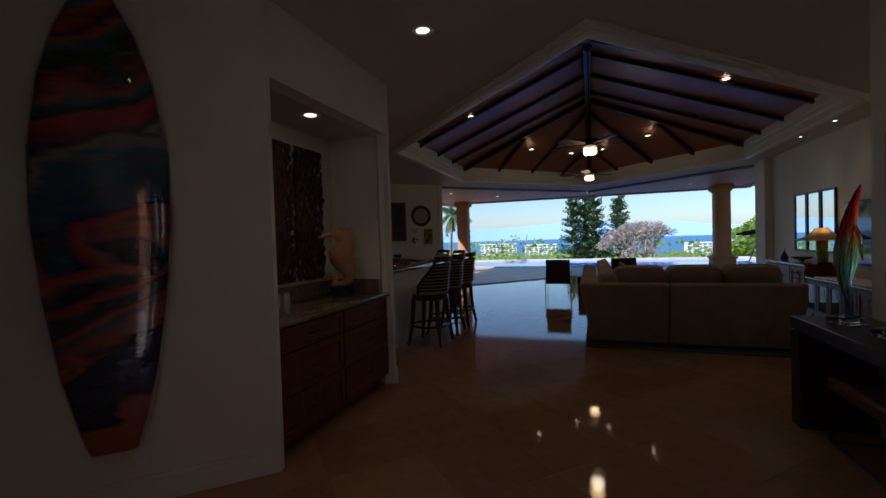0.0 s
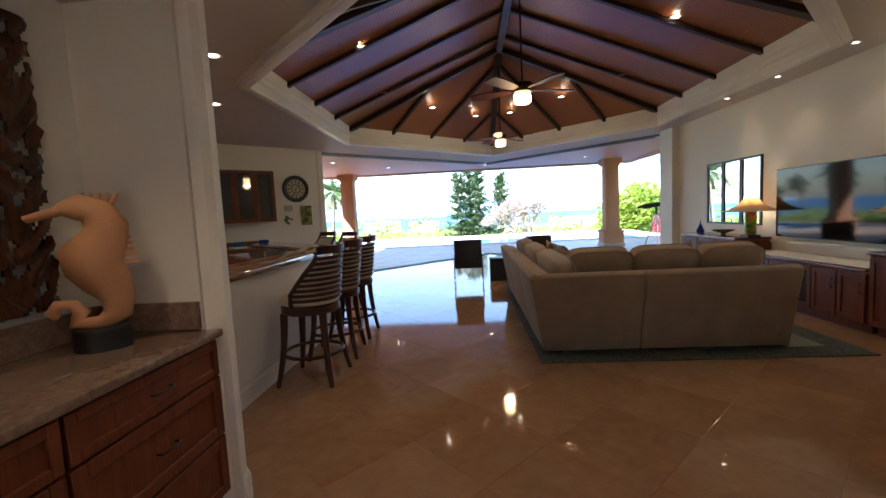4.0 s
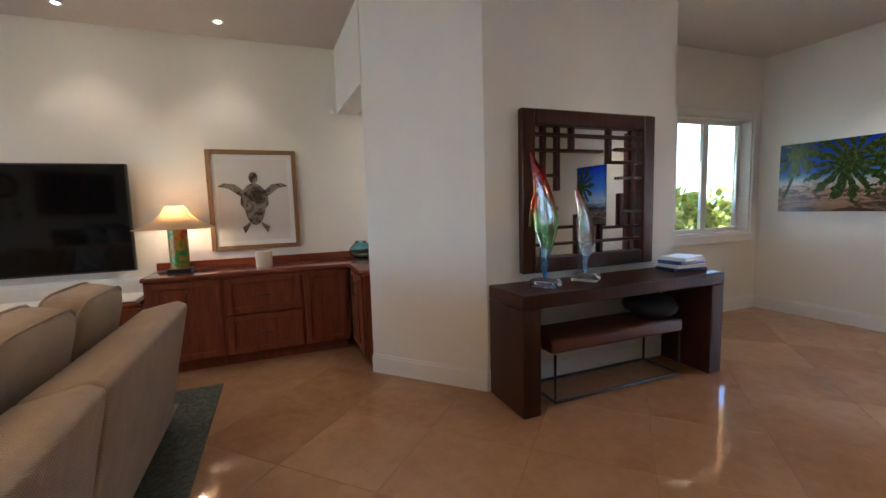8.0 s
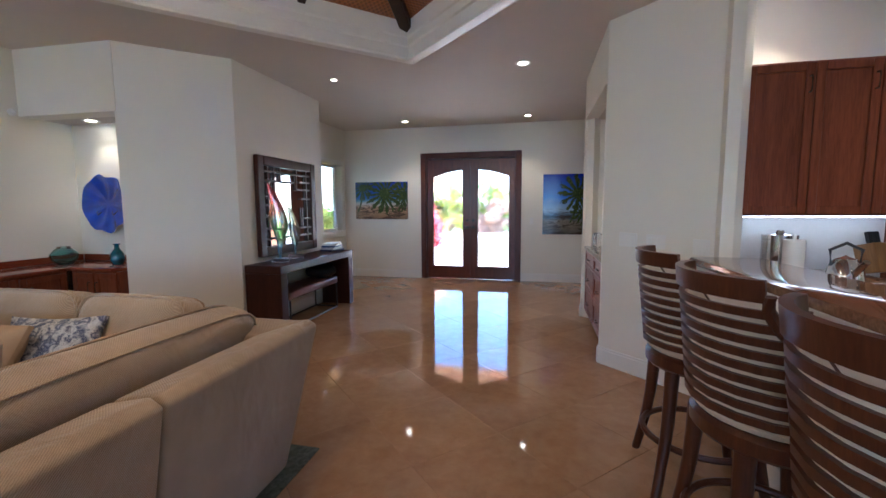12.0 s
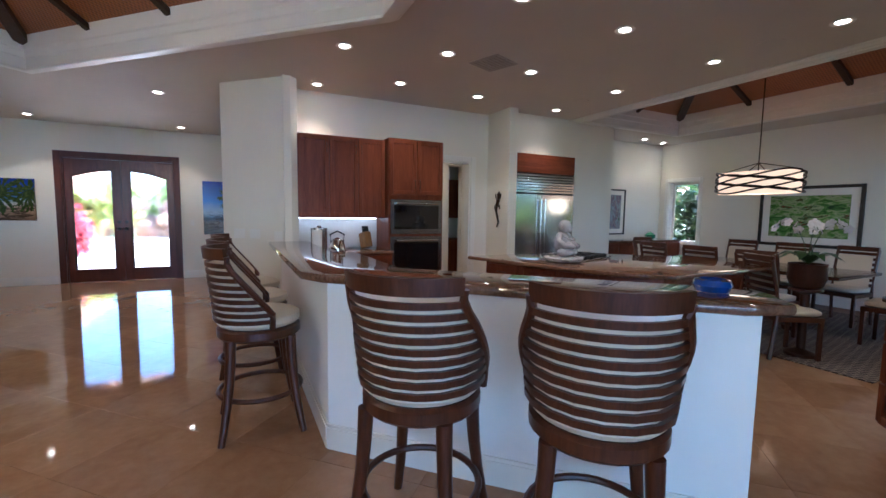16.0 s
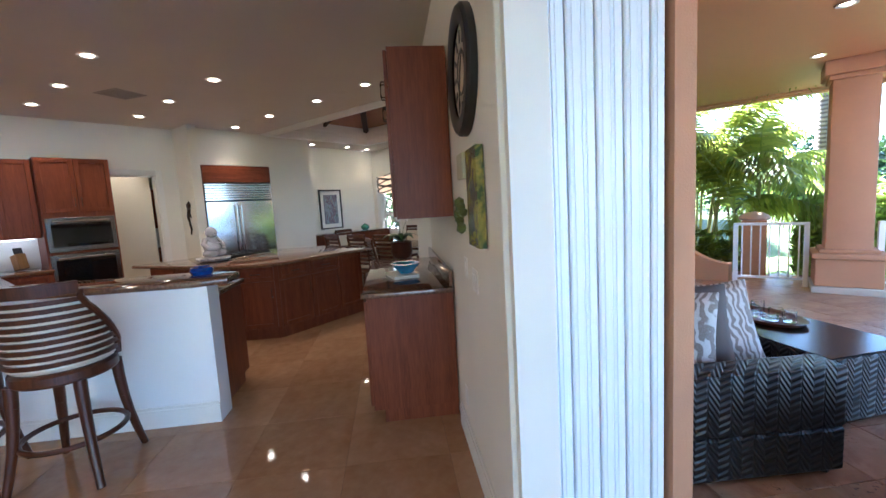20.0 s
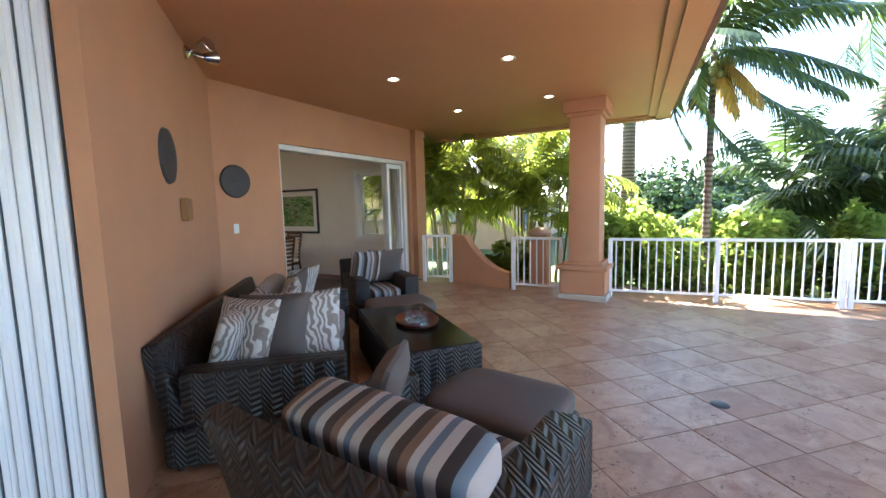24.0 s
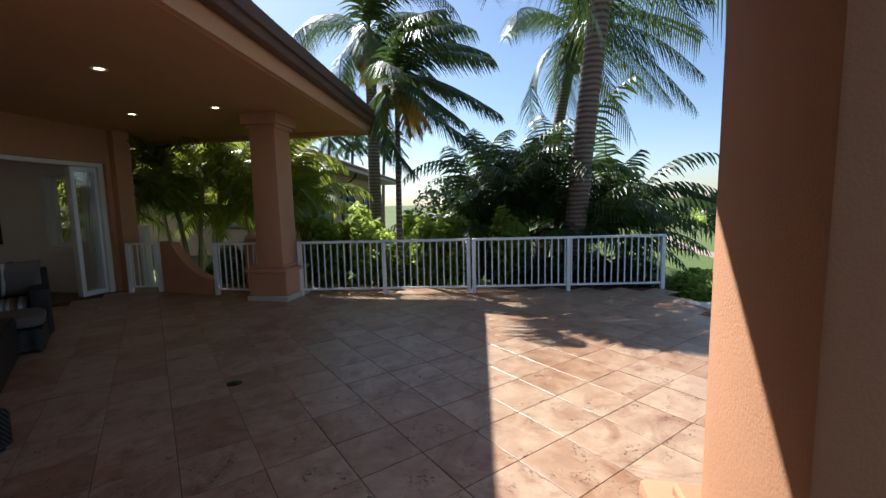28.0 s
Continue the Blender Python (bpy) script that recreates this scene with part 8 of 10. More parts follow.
for k in range(3):
    th = thing("sliding_door_panel", "white framed glass sliding panel pushed to the side", "door panel", pose(-9.44, 8.8 + k * 0.06, 0.01), "dining door panels")
    bm = B()
    w = 0.42 + 0.02 * k
    for a, b in (((0, 0, 0), (0.05, 0.04, 2.28)), ((w - 0.07, 0, 0), (w, 0.04, 2.28)), ((0.05, 0, 0), (w - 0.07, 0.04, 0.08)), ((0.05, 0, 2.2), (w - 0.07, 0.04, 2.28))):
        box(bm, a, b)
    part("frame", bm, M_ALU, th, smooth=None)
    bm = B()
    box(bm, (0.05, 0.017, 0.08), (w - 0.07, 0.023, 2.2))
    part("pane", bm, M_GLASS, th, "clear glass", smooth=None).visible_shadow = False

# things on the lanai wall
M_PLQ = plain("dark_slate_disc", (0.05, 0.045, 0.045), 0.6, var=0.25, scale=8)


def disc(m, label):
    bm = B()
    lathe(bm, [(0.002, 0.03), (0.16, 0.03), (0.19, 0.022), (0.2, 0.0), (0.002, -0.001)], 36, pose(0, 0, 0, 90))
    for k in range(5):
        box(bm, (-0.05 + 0.02 * k, -0.034, -0.01), (-0.038 + 0.02 * k, -0.03, 0.012))
    solid("wall_plaque", bm, M_PLQ, label, "plaque", m, "lanai wall plaques", smooth=40)


disc(pose(-4.235, 10.578, 1.882, 0, 0, 229.34), "round dark slate plaque on the stucco wall")
disc(pose(-5.78, 9.083, 1.835, 0, 0, 180), "round dark slate plaque beside the dining opening")
plate(pose(-5.75, 9.082, 1.265, 0, 0, 180), 1)
th = thing("door_chime_box", "small tan wooden box on the stucco wall", "box", pose(-4.468, 10.308, 1.502, 0, 0, 229.34))
bm = B()
box(bm, (-0.09, -0.05, -0.09), (0.09, 0, 0.09), bevel=0.006)
part("body", bm, M_GOLD, th)
th = thing("flood_light", "twin white flood lights on the wall under the ceiling", "flood light", pose(-4.828, 9.889, 2.9, 0, 0, 229.34))
bm = B()
lathe(bm, [(0.06, 0), (0.06, 0.02), (0.03, 0.05), (0.002, 0.06)], 16, pose(0, 0, 0, 90))
part("mount", bm, M_STEEL, th)
for s in (-1, 1):
    bm = B()
    tube(bm, [(0, -0.04, 0), (s * 0.07, -0.09, 0.0), (s * 0.1, -0.13, 0)], 0.014)
    lathe(bm, [(0.03, 0.0), (0.045, 0.02), (0.065, 0.12), (0.06, 0.125), (0.002, 0.11)], 16, pose(s * 0.11, -0.13, 0, 75, 0, s * 35))
    part("lamp_head", bm, M_STEEL, th)

# wicker furniture
m_, nt_, b_ = mat_new("dark_wicker")


def calc(op, x, y=None, z=None):
    """A math node of the wicker material."""
    n = nt_.nodes.new("ShaderNodeMath")
    n.operation = op
    for k, v in enumerate((x, y, z)):
        if isinstance(v, (int, float)):
            n.inputs[k].default_value = v
        elif v is not None:
            nt_.links.new(v, n.inputs[k])
    return n.outputs[0]


sep = nt_.nodes.new("ShaderNodeSeparateXYZ")
nt_.links.new(coords(nt_), sep.inputs[0])
run = calc("ADD", sep.outputs[0], sep.outputs[1])
fold = calc("PINGPONG", run, 0.06)
rows = calc("SINE", calc("MULTIPLY", calc("MULTIPLY_ADD", fold, 0.9, calc("MULTIPLY_ADD", sep.outputs[1], 0.6, sep.outputs[2])), 175.0))
seam = calc("MINIMUM", calc("MULTIPLY", fold, 120.0), 1.0)
mx = calc("MULTIPLY", calc("MULTIPLY_ADD", rows, 0.5, 0.5), seam)
nt_.links.new(ramp(nt_, mx, [(0.05, (0.005, 0.004, 0.004)), (0.5, (0.014, 0.011, 0.011)), (1.0, (0.028, 0.023, 0.022))]), b_.inputs["Base Color"])
b_.inputs["Roughness"].default_value = 0.42
bump(nt_, b_, mx, 0.8, 0.008)
M_WICKER = m_
M_TAUPE = plain("taupe_canvas", (0.115, 0.095, 0.085), 0.85, var=0.08, bmp=0.2, bscale=200)
m_, nt_, b_ = mat_new("striped_canvas")
wv = node(nt_, "ShaderNodeTexWave", Scale=1.1, Distortion=0.0)
wv.bands_direction, wv.wave_profile = "X", "SAW"
nt_.links.new(coords(nt_), wv.inputs[0])
sr = ramp(nt_, wv.outputs[0], [(0.0, (0.35, 0.32, 0.3)), (0.14, (0.03, 0.022, 0.02)), (0.3, (0.14, 0.18, 0.22)), (0.42, (0.4, 0.38, 0.36)), (0.55, (0.05, 0.035, 0.03)), (0.68, (0.16, 0.1, 0.07)), (0.8, (0.38, 0.36, 0.34)), (0.9, (0.1, 0.13, 0.17))])
for e in nt_.nodes:
    if e.type == "VALTORGB":
        e.color_ramp.interpolation = "CONSTANT"
nt_.links.new(sr, b_.inputs["Base Color"])
b_.inputs["Roughness"].default_value = 0.85
M_STRIPE = m_
m_, nt_, b_ = mat_new("silver_leaf_cloth")
wv = node(nt_, "ShaderNodeTexWave", Scale=11.0, Distortion=7.0, Detail=1.0)
wv.inputs["Detail Scale"].default_value = 1.1
nt_.links.new(coords(nt_, (1.0, 1.0, 1.0), (0.3, 0.2, 0.7)), wv.inputs[0])
leaf_ = ramp(nt_, wv.outputs[0], [(0.38, (0.17, 0.135, 0.11)), (0.5, (0.42, 0.4, 0.37)), (0.7, (0.56, 0.54, 0.51))])
nt_.links.new(mix(nt_, 0.2, leaf_, ramp(nt_, noise_tex(nt_, coords(nt_), 160.0, 2), [(0.35, (0.12, 0.1, 0.085)), (0.65, (0.5, 0.48, 0.45))])), b_.inputs["Base Color"])
b_.inputs["Roughness"].default_value = 0.6
M_FERN = m_


def wicker_seat(name, label, category, m, w, d, seats, back_mat, seat_mat, group="", backs=True):
    """A boxy woven seat: base, arms, back, cushions. Local x along the seat, y from the back to the front."""
    th = thing(name, label, category, m, group)
    ah, bh, aw = 0.58, 0.76, 0.19
    bm = B()
    box(bm, (0.0, 0.0, 0.03), (w, d, 0.26), bevel=0.015)
    part("base", bm, M_WICKER, th)
    for x0 in (0.0, w - aw):
        bm = B()
        box(bm, (x0, 0.1, 0.261), (x0 + aw, d, ah), bevel=0.02, seg=2)
        part("arm", bm, M_WICKER, th)
    bm = B()
    box(bm, (0, 0, 0), (w, 0.1, bh - 0.26), pose(0, 0.03, 0.261, 13), bevel=0.02, seg=2)
    part("back", bm, M_WICKER, th)
    for x in (0.06, w - 0.06):
        for y in (0.06, d - 0.06):
            bm = B()
            cyl(bm, (x, y, 0), (x, y, 0.03), 0.025, seg=8)
            part("foot", bm, M_BLACK, th)
    sw = (w - 2 * aw - 0.02) / seats
    for i in range(seats):
        bm = B()
        cushion(bm, sw, d - 0.16, 0.17, None, 0.15)
        part("seat_cushion", bm, seat_mat, th, m=pose(aw + 0.01 + (i + 0.5) * sw, 0.1 + (d - 0.12) / 2, 0.262), smooth=60)
        if backs:
            bm = B()
            cushion(bm, sw, 0.44, 0.18, pose(0, 0, 0, 72) @ pose(0, 0.2, -0.06), 0.3)
            part("back_cushion", bm, back_mat, th, m=pose(aw + 0.01 + (i + 0.5) * sw, 0.24, 0.42), smooth=60)
    return th


def loose_cushion(label, mat, m, s=0.5):
    bm = B()
    cushion(bm, s, s, 0.15, pose(0, 0, 0, 68) @ pose(0, s / 2, -0.07), 0.6)
    solid("scatter_cushion", bm, mat, label, "cushion", m, "lanai cushions", smooth=60)


ms = Matrix.Translation((-5.45, 9.72, 0)) @ pose(0, 0, 0, 0, 0, 42)
wicker_seat("wicker_sofa", "dark wicker outdoor sofa with grey leaf-patterned cushions", "sofa", ms, 2.35, 1.02, 2, M_FERN, M_FERN)
for x, y, rz, mt, lb in ((2.0, 0.3, 55, M_FERN, "silver leaf-patterned cushion"), (1.93, 0.5, 78, M_TAUPE, "plain taupe cushion"), (1.9, 0.74, 92, M_FERN, "silver leaf-patterned cushion"), (1.05, 0.42, 8, M_FERN, "silver leaf-patterned cushion"), (0.7, 0.42, -6, M_TAUPE, "plain taupe cushion"), (0.4, 0.46, -28, M_FERN, "silver leaf-patterned cushion")):
    loose_cushion(lb + " on the wicker sofa", mt, ms @ pose(x, y, 0.43, 0, 0, rz))
mc = pose(-3.46, 12.27, 0, 0, 0, 84)
wicker_seat("wicker_armchair", "dark wicker armchair with striped cushions, its back to the room", "armchair", mc, 1.12, 0.98, 1, M_STRIPE, M_STRIPE, "wicker armchairs", False)
bm = B()
cushion(bm, 0.84, 0.26, 0.2, None, 0.18)
solid("bolster_cushion", bm, M_STRIPE, "striped brown and blue bolster cushion on the armchair", "cushion", mc @ pose(0.63, 0.24, 0.62, 14), smooth=60)
loose_cushion("plain taupe cushion on the armchair", M_TAUPE, mc @ pose(0.22, 0.55, 0.43, 0, 0, -60), 0.42)
mf = Matrix.Translation((-7.63, 10.09, 0)) @ pose(0, 0, 0, 0, 0, -36)
wicker_seat("wicker_armchair", "dark wicker armchair with striped cushions beside the dining opening", "armchair", mf, 0.84, 0.92, 1, M_TAUPE, M_STRIPE, "wicker armchairs", False)
loose_cushion("plain taupe cushion on the far armchair", M_TAUPE, mf @ pose(0.3, 0.3, 0.44))
loose_cushion("striped cushion on the far armchair", M_STRIPE, mf @ pose(0.58, 0.34, 0.44, 0, 0, 12))


def ottoman(m, label):
    th = thing("ottoman", label, "ottoman", m, "ottomans")
    bm = B()
    box(bm, (-0.37, -0.3, 0.03), (0.37, 0.3, 0.27), bevel=0.015)
    part("base", bm, M_WICKER, th)
    bm = B()
    cushion(bm, 0.76, 0.62, 0.15, None, 0.2)
    part("cushion", bm, M_TAUPE, th, "taupe cushion", m=pose(0, 0, 0.271), smooth=60)
    for sx in (-1, 1):
        for sy in (-1, 1):
            bm = B()
            cyl(bm, (sx * 0.32, sy * 0.25, 0), (sx * 0.32, sy * 0.25, 0.03), 0.025, seg=8)
            part("foot", bm, M_BLACK, th)


ottoman(pose(-4.72, 12.9, 0, 0, 0, 84), "dark wicker ottoman with a taupe cushion")
ottoman(pose(-6.44, 10.98, 0, 0, 0, -40), "dark wicker ottoman with a taupe cushion by the far armchair")
th = thing("wicker_coffee_table", "dark wicker coffee table with a glass top", "coffee table", pose(-5.6, 11.7, 0, 0, 0, 50))
bm = B()
box(bm, (-0.73, -0.36, 0.03), (0.73, 0.36, 0.43), bevel=0.012)
part("body", bm, M_WICKER, th)
bm = B()
box(bm, (-0.71, -0.34, 0.431), (0.71, 0.34, 0.439), bevel=0.002)
part("glass_top", bm, plain("smoked_glass", (0.014, 0.013, 0.013), 0.2, var=0.1, spec=0.15), th, "dark glass top")
for sx in (-1, 1):
    for sy in (-1, 1):
        bm = B()
        cyl(bm, (sx * 0.68, sy * 0.3, 0), (sx * 0.68, sy * 0.3, 0.03), 0.025, seg=8)
        part("foot", bm, M_BLACK, th)
th = thing("wooden_tray", "oval wooden tray holding glass dishes", "tray", pose(-5.67, 11.72, 0.44, 0, 0, 45))
bm = B()
lathe(bm, [(0.002, 0.0), (0.2, 0.0), (0.23, 0.03), (0.215, 0.03), (0.19, 0.012), (0.002, 0.012)], 28, Matrix.Diagonal((1.25, 0.85, 1, 1)))
part("tray", bm, M_DOORWOOD, th)
for x, y, r, h in ((-0.12, 0.03, 0.045, 0.1), (-0.05, -0.06, 0.04, 0.06), (0.02, 0.05, 0.05, 0.07), (0.06, -0.04, 0.055, 0.05), (0.15, 0.04, 0.04, 0.08)):
    bm = B()
    lathe(bm, [(0.002, 0), (r, 0), (r, h), (r * 0.85, h), (r * 0.8, 0.01), (0.002, 0.01)], 14, pose(x, y, 0.0125))
    part("dish", bm, M_GLASS, th, "clear glass dish")
bm = B()
lathe(bm, [(0.002, 0.004), (0.06, 0.004), (0.065, 0.0)], 20)
solid("floor_drain", bm, M_BLACK, "round dark drain cover in the paving", "drain", pose(-6.05, 14.07, 0.0))


# railings
def rail(name, label, a, b, posts, gap, h=0.92, z=0.0):
    th = thing(name, label, "railing", pose(a[0], a[1], z, 0, 0, math.degrees(math.atan2(b[1] - a[1], b[0] - a[0]))))
    L = math.hypot(b[0] - a[0], b[1] - a[1])
    bm = B()
    box(bm, (0, -0.03, h - 0.04), (L, 0.03, h), bevel=0.006)
    part("top_rail", bm, M_WHITEMETAL, th)
    bm = B()
    box(bm, (0, -0.018, 0.09), (L, 0.018, 0.12))
    part("bottom_rail", bm, M_WHITEMETAL, th)
    pm = B()
    box(pm, (-0.03, -0.03, 0), (0.03, 0.03, h - 0.041))
    pm = mesh_of(pm, "post", M_WHITEMETAL)
    bmm = B()
    box(bmm, (-0.009, -0.009, 0.121), (0.009, 0.009, h - 0.041))
    bmm = mesh_of(bmm, "baluster", M_WHITEMETAL)
    for k in range(posts + 1):
        o = new("post", pm)
        o.parent, o.location = th, (0.03 + (L - 0.06) * k / posts, 0, 0)
    n = int(L / gap)
    for k in range(1, n):
        x = L * k / n
        if min(abs(x - (0.03 + (L - 0.06) * j / posts)) for j in range(posts + 1)) > 0.05:
            o = new("baluster", bmm)
            o.parent, o.location = th, (x, 0, 0)
    return th


rail("railing", "white metal terrace railing with thin balusters", (-9.44, 12.83), (-9.87, 15.7), 2, 0.11)
rail("railing", "white metal terrace railing with thin balusters", (-9.875, 15.73), (-10.42, 18.9), 2, 0.11)
rail("railing", "short white metal railing beside the pilaster", (-9.47, 9.4), (-9.6, 9.98), 1, 0.09)
rail("gate", "low white metal gate beside the column", (-9.38, 11.27), (-9.38, 12.15), 1, 0.1)
bm = B()
pr = [(0.0, 0.0), (0.0, 0.93), (0.28, 0.9)] + [(0.28 + 0.95 * k / 8, 0.9 - 0.62 * math.sin(k / 8 * math.pi / 2) ** 0.8) for k in range(1, 9)] + [(1.23, 0.0)]
lo = [bm.verts.new((x, -0.09, z)) for x, z in pr]
hi = [bm.verts.new((x, 0.09, z)) for x, z in pr]
bm.faces.new(lo)
bm.faces.new(hi[::-1])
for k in range(len(pr)):
    bm.faces.new((lo[k], hi[k], hi[(k + 1) % len(pr)], lo[(k + 1) % len(pr)]))
bmesh.ops.recalc_face_normals(bm, faces=bm.faces)
solid("garden_wall", bm, M_STUCCO, "terracotta stucco wall with a swept top beside the gate", "wall", pose(-9.68, 10.02, 0, 0, 0, 80), kind="structure", smooth=None)
th = thing("gate_pier", "terracotta gate pier with a rounded pale cap", "pier", pose(-10.3, 11.5, 0))
bm = B()
box(bm, (-0.17, -0.17, -0.3), (0.17, 0.17, 0.9), bevel=0.01)
part("shaft", bm, M_STUCCO, th)
bm = B()
lathe(bm, [(0.2, 0.901), (0.22, 0.93), (0.2, 0.97), (0.12, 1.02), (0.002, 1.04)], 20)
part("cap", bm, plain("salmon_cap", (0.55, 0.36, 0.26), 0.7), th, "pale rounded cap")

# telescope
th = thing("telescope", "black telescope on an aluminium tripod", "telescope", pose(4.95, 12.25, 0))
for a in (10, 130, 250):
    bm = B()
    cyl(bm, (0, 0, 1.15), (0.42 * math.cos(radians(a)), 0.42 * math.sin(radians(a)), 0.0), 0.016, 0.012, 10)
    part("tripod_leg", bm, M_STEEL, th, "aluminium tripod leg")
bm = B()
cyl(bm, (0, 0, 1.1), (0, 0, 1.3), 0.03)
part("mount", bm, M_BLACK, th)
bm = B()
cyl(bm, (-0.3, 0.05, 1.32), (0.3, -0.05, 1.4), 0.055, 0.06)
cyl(bm, (-0.42, 0.07, 1.305), (-0.3, 0.05, 1.32), 0.025)
part("tube", bm, M_BLACK, th)

# ---------------------------------------------------------------- pool and terrace edge
M_COPING = plain("pale_pool_coping", (0.5, 0.46, 0.4), 0.7, var=0.12)
RIM = [(-9.45, 18.86), (-7.9, 19.3), (-5.0, 19.6), (9.0, 19.6), (9.0, 26.0), (-8.2, 26.0), (-9.0, 20.6)]
IN = [(-9.05, 19.16), (-7.85, 19.55), (-5.0, 19.9), (8.7, 19.9), (8.7, 25.6), (-7.85, 25.6), (-8.6, 20.6)]
bm = B()
lo, hi = [], []
for loop, keep in ((RIM, lo), (IN, hi)):
    keep.append([bm.verts.new((x, y, -0.3)) for x, y in loop])
    keep.append([bm.verts.new((x, y, 0.02)) for x, y in loop])
for k in range(7):
    j = (k + 1) % 7
    bm.faces.new((lo[1][k], lo[1][j], hi[1][j], hi[1][k]))
    bm.faces.new((lo[0][k], lo[0][j], lo[1][j], lo[1][k]))
    bm.faces.new((hi[0][k], hi[1][k], hi[1][j], hi[0][j]))
    bm.faces.new((lo[0][k], hi[0][k], hi[0][j], lo[0][j]))
bmesh.ops.recalc_face_normals(bm, faces=bm.faces)
solid("pool_edge", bm, M_COPING, "pale stone coping round the pool", "coping", kind="structure", smooth=None)
m_, nt_, b_ = mat_new("pool_water")
b_.inputs["Base Color"].default_value, b_.inputs["Roughness"].default_value = (0.005, 0.1, 0.42, 1), 0.03
bump(nt_, b_, noise_tex(nt_, coords(nt_), 4, 3), 0.08, 0.02)
bm = B()
prism(bm, IN, -0.3, -0.09)
solid("water", bm, m_, "deep blue pool water", "water", kind="structure")

# ---------------------------------------------------------------- land, sea and distance
m_, nt_, b_ = mat_new("lawn_and_scrub")
geo = nt_.nodes.new("ShaderNodeNewGeometry")
n1 = noise_tex(nt_, geo.outputs["Position"], 0.03, 5, 0.6, 0.5)
n2 = noise_tex(nt_, geo.outputs["Position"], 3.0, 5, 0.7)
ca = ramp(nt_, n1, [(0.42, (0.085, 0.13, 0.022)), (0.52, (0.12, 0.155, 0.03)), (0.58, (0.06, 0.08, 0.022)), (0.7, (0.15, 0.125, 0.06))])
nt_.links.new(mix(nt_, 0.3, ca, ramp(nt_, n2, [(0.3, (0.045, 0.07, 0.014)), (0.7, (0.16, 0.2, 0.045))])), b_.inputs["Base Color"])
b_.inputs["Roughness"].default_value = 0.95
bump(nt_, b_, n2, 0.6, 0.05)
bm = B()
NX = 90
xs = sorted({round(math.copysign(abs(u) ** 3.2, u) * 4500, 2) for u in [i / (NX / 2) - 1 for i in range(NX + 1)]})


def land(x, y):
    """Height of the land: level at the house, falling to the shore ahead, rolling to the side."""
    d = math.hypot(x - 1, y - 12)
    step = -1.5 * max(0.0, min(1.0, (y - 24.5) / 5.0)) * max(0.0, min(1.0, (x + 13) / 4.0))
    if d < 24:
        return -0.32 + step
    k = min(1.0, (d - 24) / 900)
    fall = max(0.0, min(1.0, (y + 0.25 * abs(x) - 40) / 900))
    h = -0.32 + step - 3.2 * min(1, (d - 24) / 120) - 34 * fall
    return h + 1.2 * k * noise.noise(Vector((x, y, 0)) * 0.012) * (1 - fall) + 6 * k * (noise.noise(Vector((x, y, 3)) * 0.0035) + 0.15) * (1 - fall)


vs = {}
for i, x in enumerate(xs):
    for j, y in enumerate(xs):
        vs[i, j] = bm.verts.new((x + 1, y + 12, land(x + 1, y + 12)))
for i in range(len(xs) - 1):
    for j in range(len(xs) - 1):
        bm.faces.new((vs[i, j], vs[i + 1, j], vs[i + 1, j + 1], vs[i, j + 1]))
solid("ground", bm, m_, "green lawns and scrub running down to the shore", "ground", kind="structure", smooth=60)
m_, nt_, b_ = mat_new("sea")
b_.inputs["Base Color"].default_value, b_.inputs["Roughness"].default_value = (0.012, 0.09, 0.22, 1), 0.35
bm = B()
bmesh.ops.create_grid(bm, x_segments=2, y_segments=2, size=4950, matrix=pose(0, 0, -33))
solid("water_sea", bm, m_, "calm blue sea out to the horizon", "sea", kind="structure")
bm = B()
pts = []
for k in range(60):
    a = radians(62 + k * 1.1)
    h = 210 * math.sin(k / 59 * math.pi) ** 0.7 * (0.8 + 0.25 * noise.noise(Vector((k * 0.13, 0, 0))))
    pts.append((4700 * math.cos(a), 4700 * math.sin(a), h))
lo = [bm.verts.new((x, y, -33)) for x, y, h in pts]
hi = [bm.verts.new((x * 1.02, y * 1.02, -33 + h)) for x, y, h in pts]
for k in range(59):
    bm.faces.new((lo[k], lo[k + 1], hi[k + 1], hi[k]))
# distance haze is put into the island's flat blue colour
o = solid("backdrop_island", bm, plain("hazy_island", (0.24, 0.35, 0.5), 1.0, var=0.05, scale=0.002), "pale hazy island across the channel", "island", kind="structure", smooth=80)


def hotel(x, y, w, d, floors, ang):
    th = thing("hotel", "white concrete seaside hotel block with rows of balconies", "building", pose(x, y, land(x, y) - 1, 0, 0, ang), "hotels on the shore")
    h = floors * 3.2
    bm = B()
    box(bm, (-w / 2, 0, 0), (w / 2, d, h))
    part("wall", bm, M_HOTEL, th, smooth=None)
    bm = B()
    box(bm, (-w / 2 - 0.6, -0.6, h), (w / 2 + 0.6, d + 0.6, h + 0.9))
    part("roof", bm, M_HOTEL, th, smooth=None)
    for f in range(floors):
        bm = B()
        n = max(3, int(w / 6))
        for k in range(n):
            x0 = -w / 2 + w * (k + 0.15) / n
            box(bm, (x0, -0.25, f * 3.2 + 0.6), (x0 + w / n * 0.7, -0.02, f * 3.2 + 2.6))
        part("window_row", bm, M_HWIN, th, "dark windows of one storey", smooth=None)


M_HOTEL = plain("white_concrete", (0.72, 0.7, 0.66), 0.8)
M_HWIN = plain("dark_window_glass", (0.12, 0.15, 0.18), 0.2)
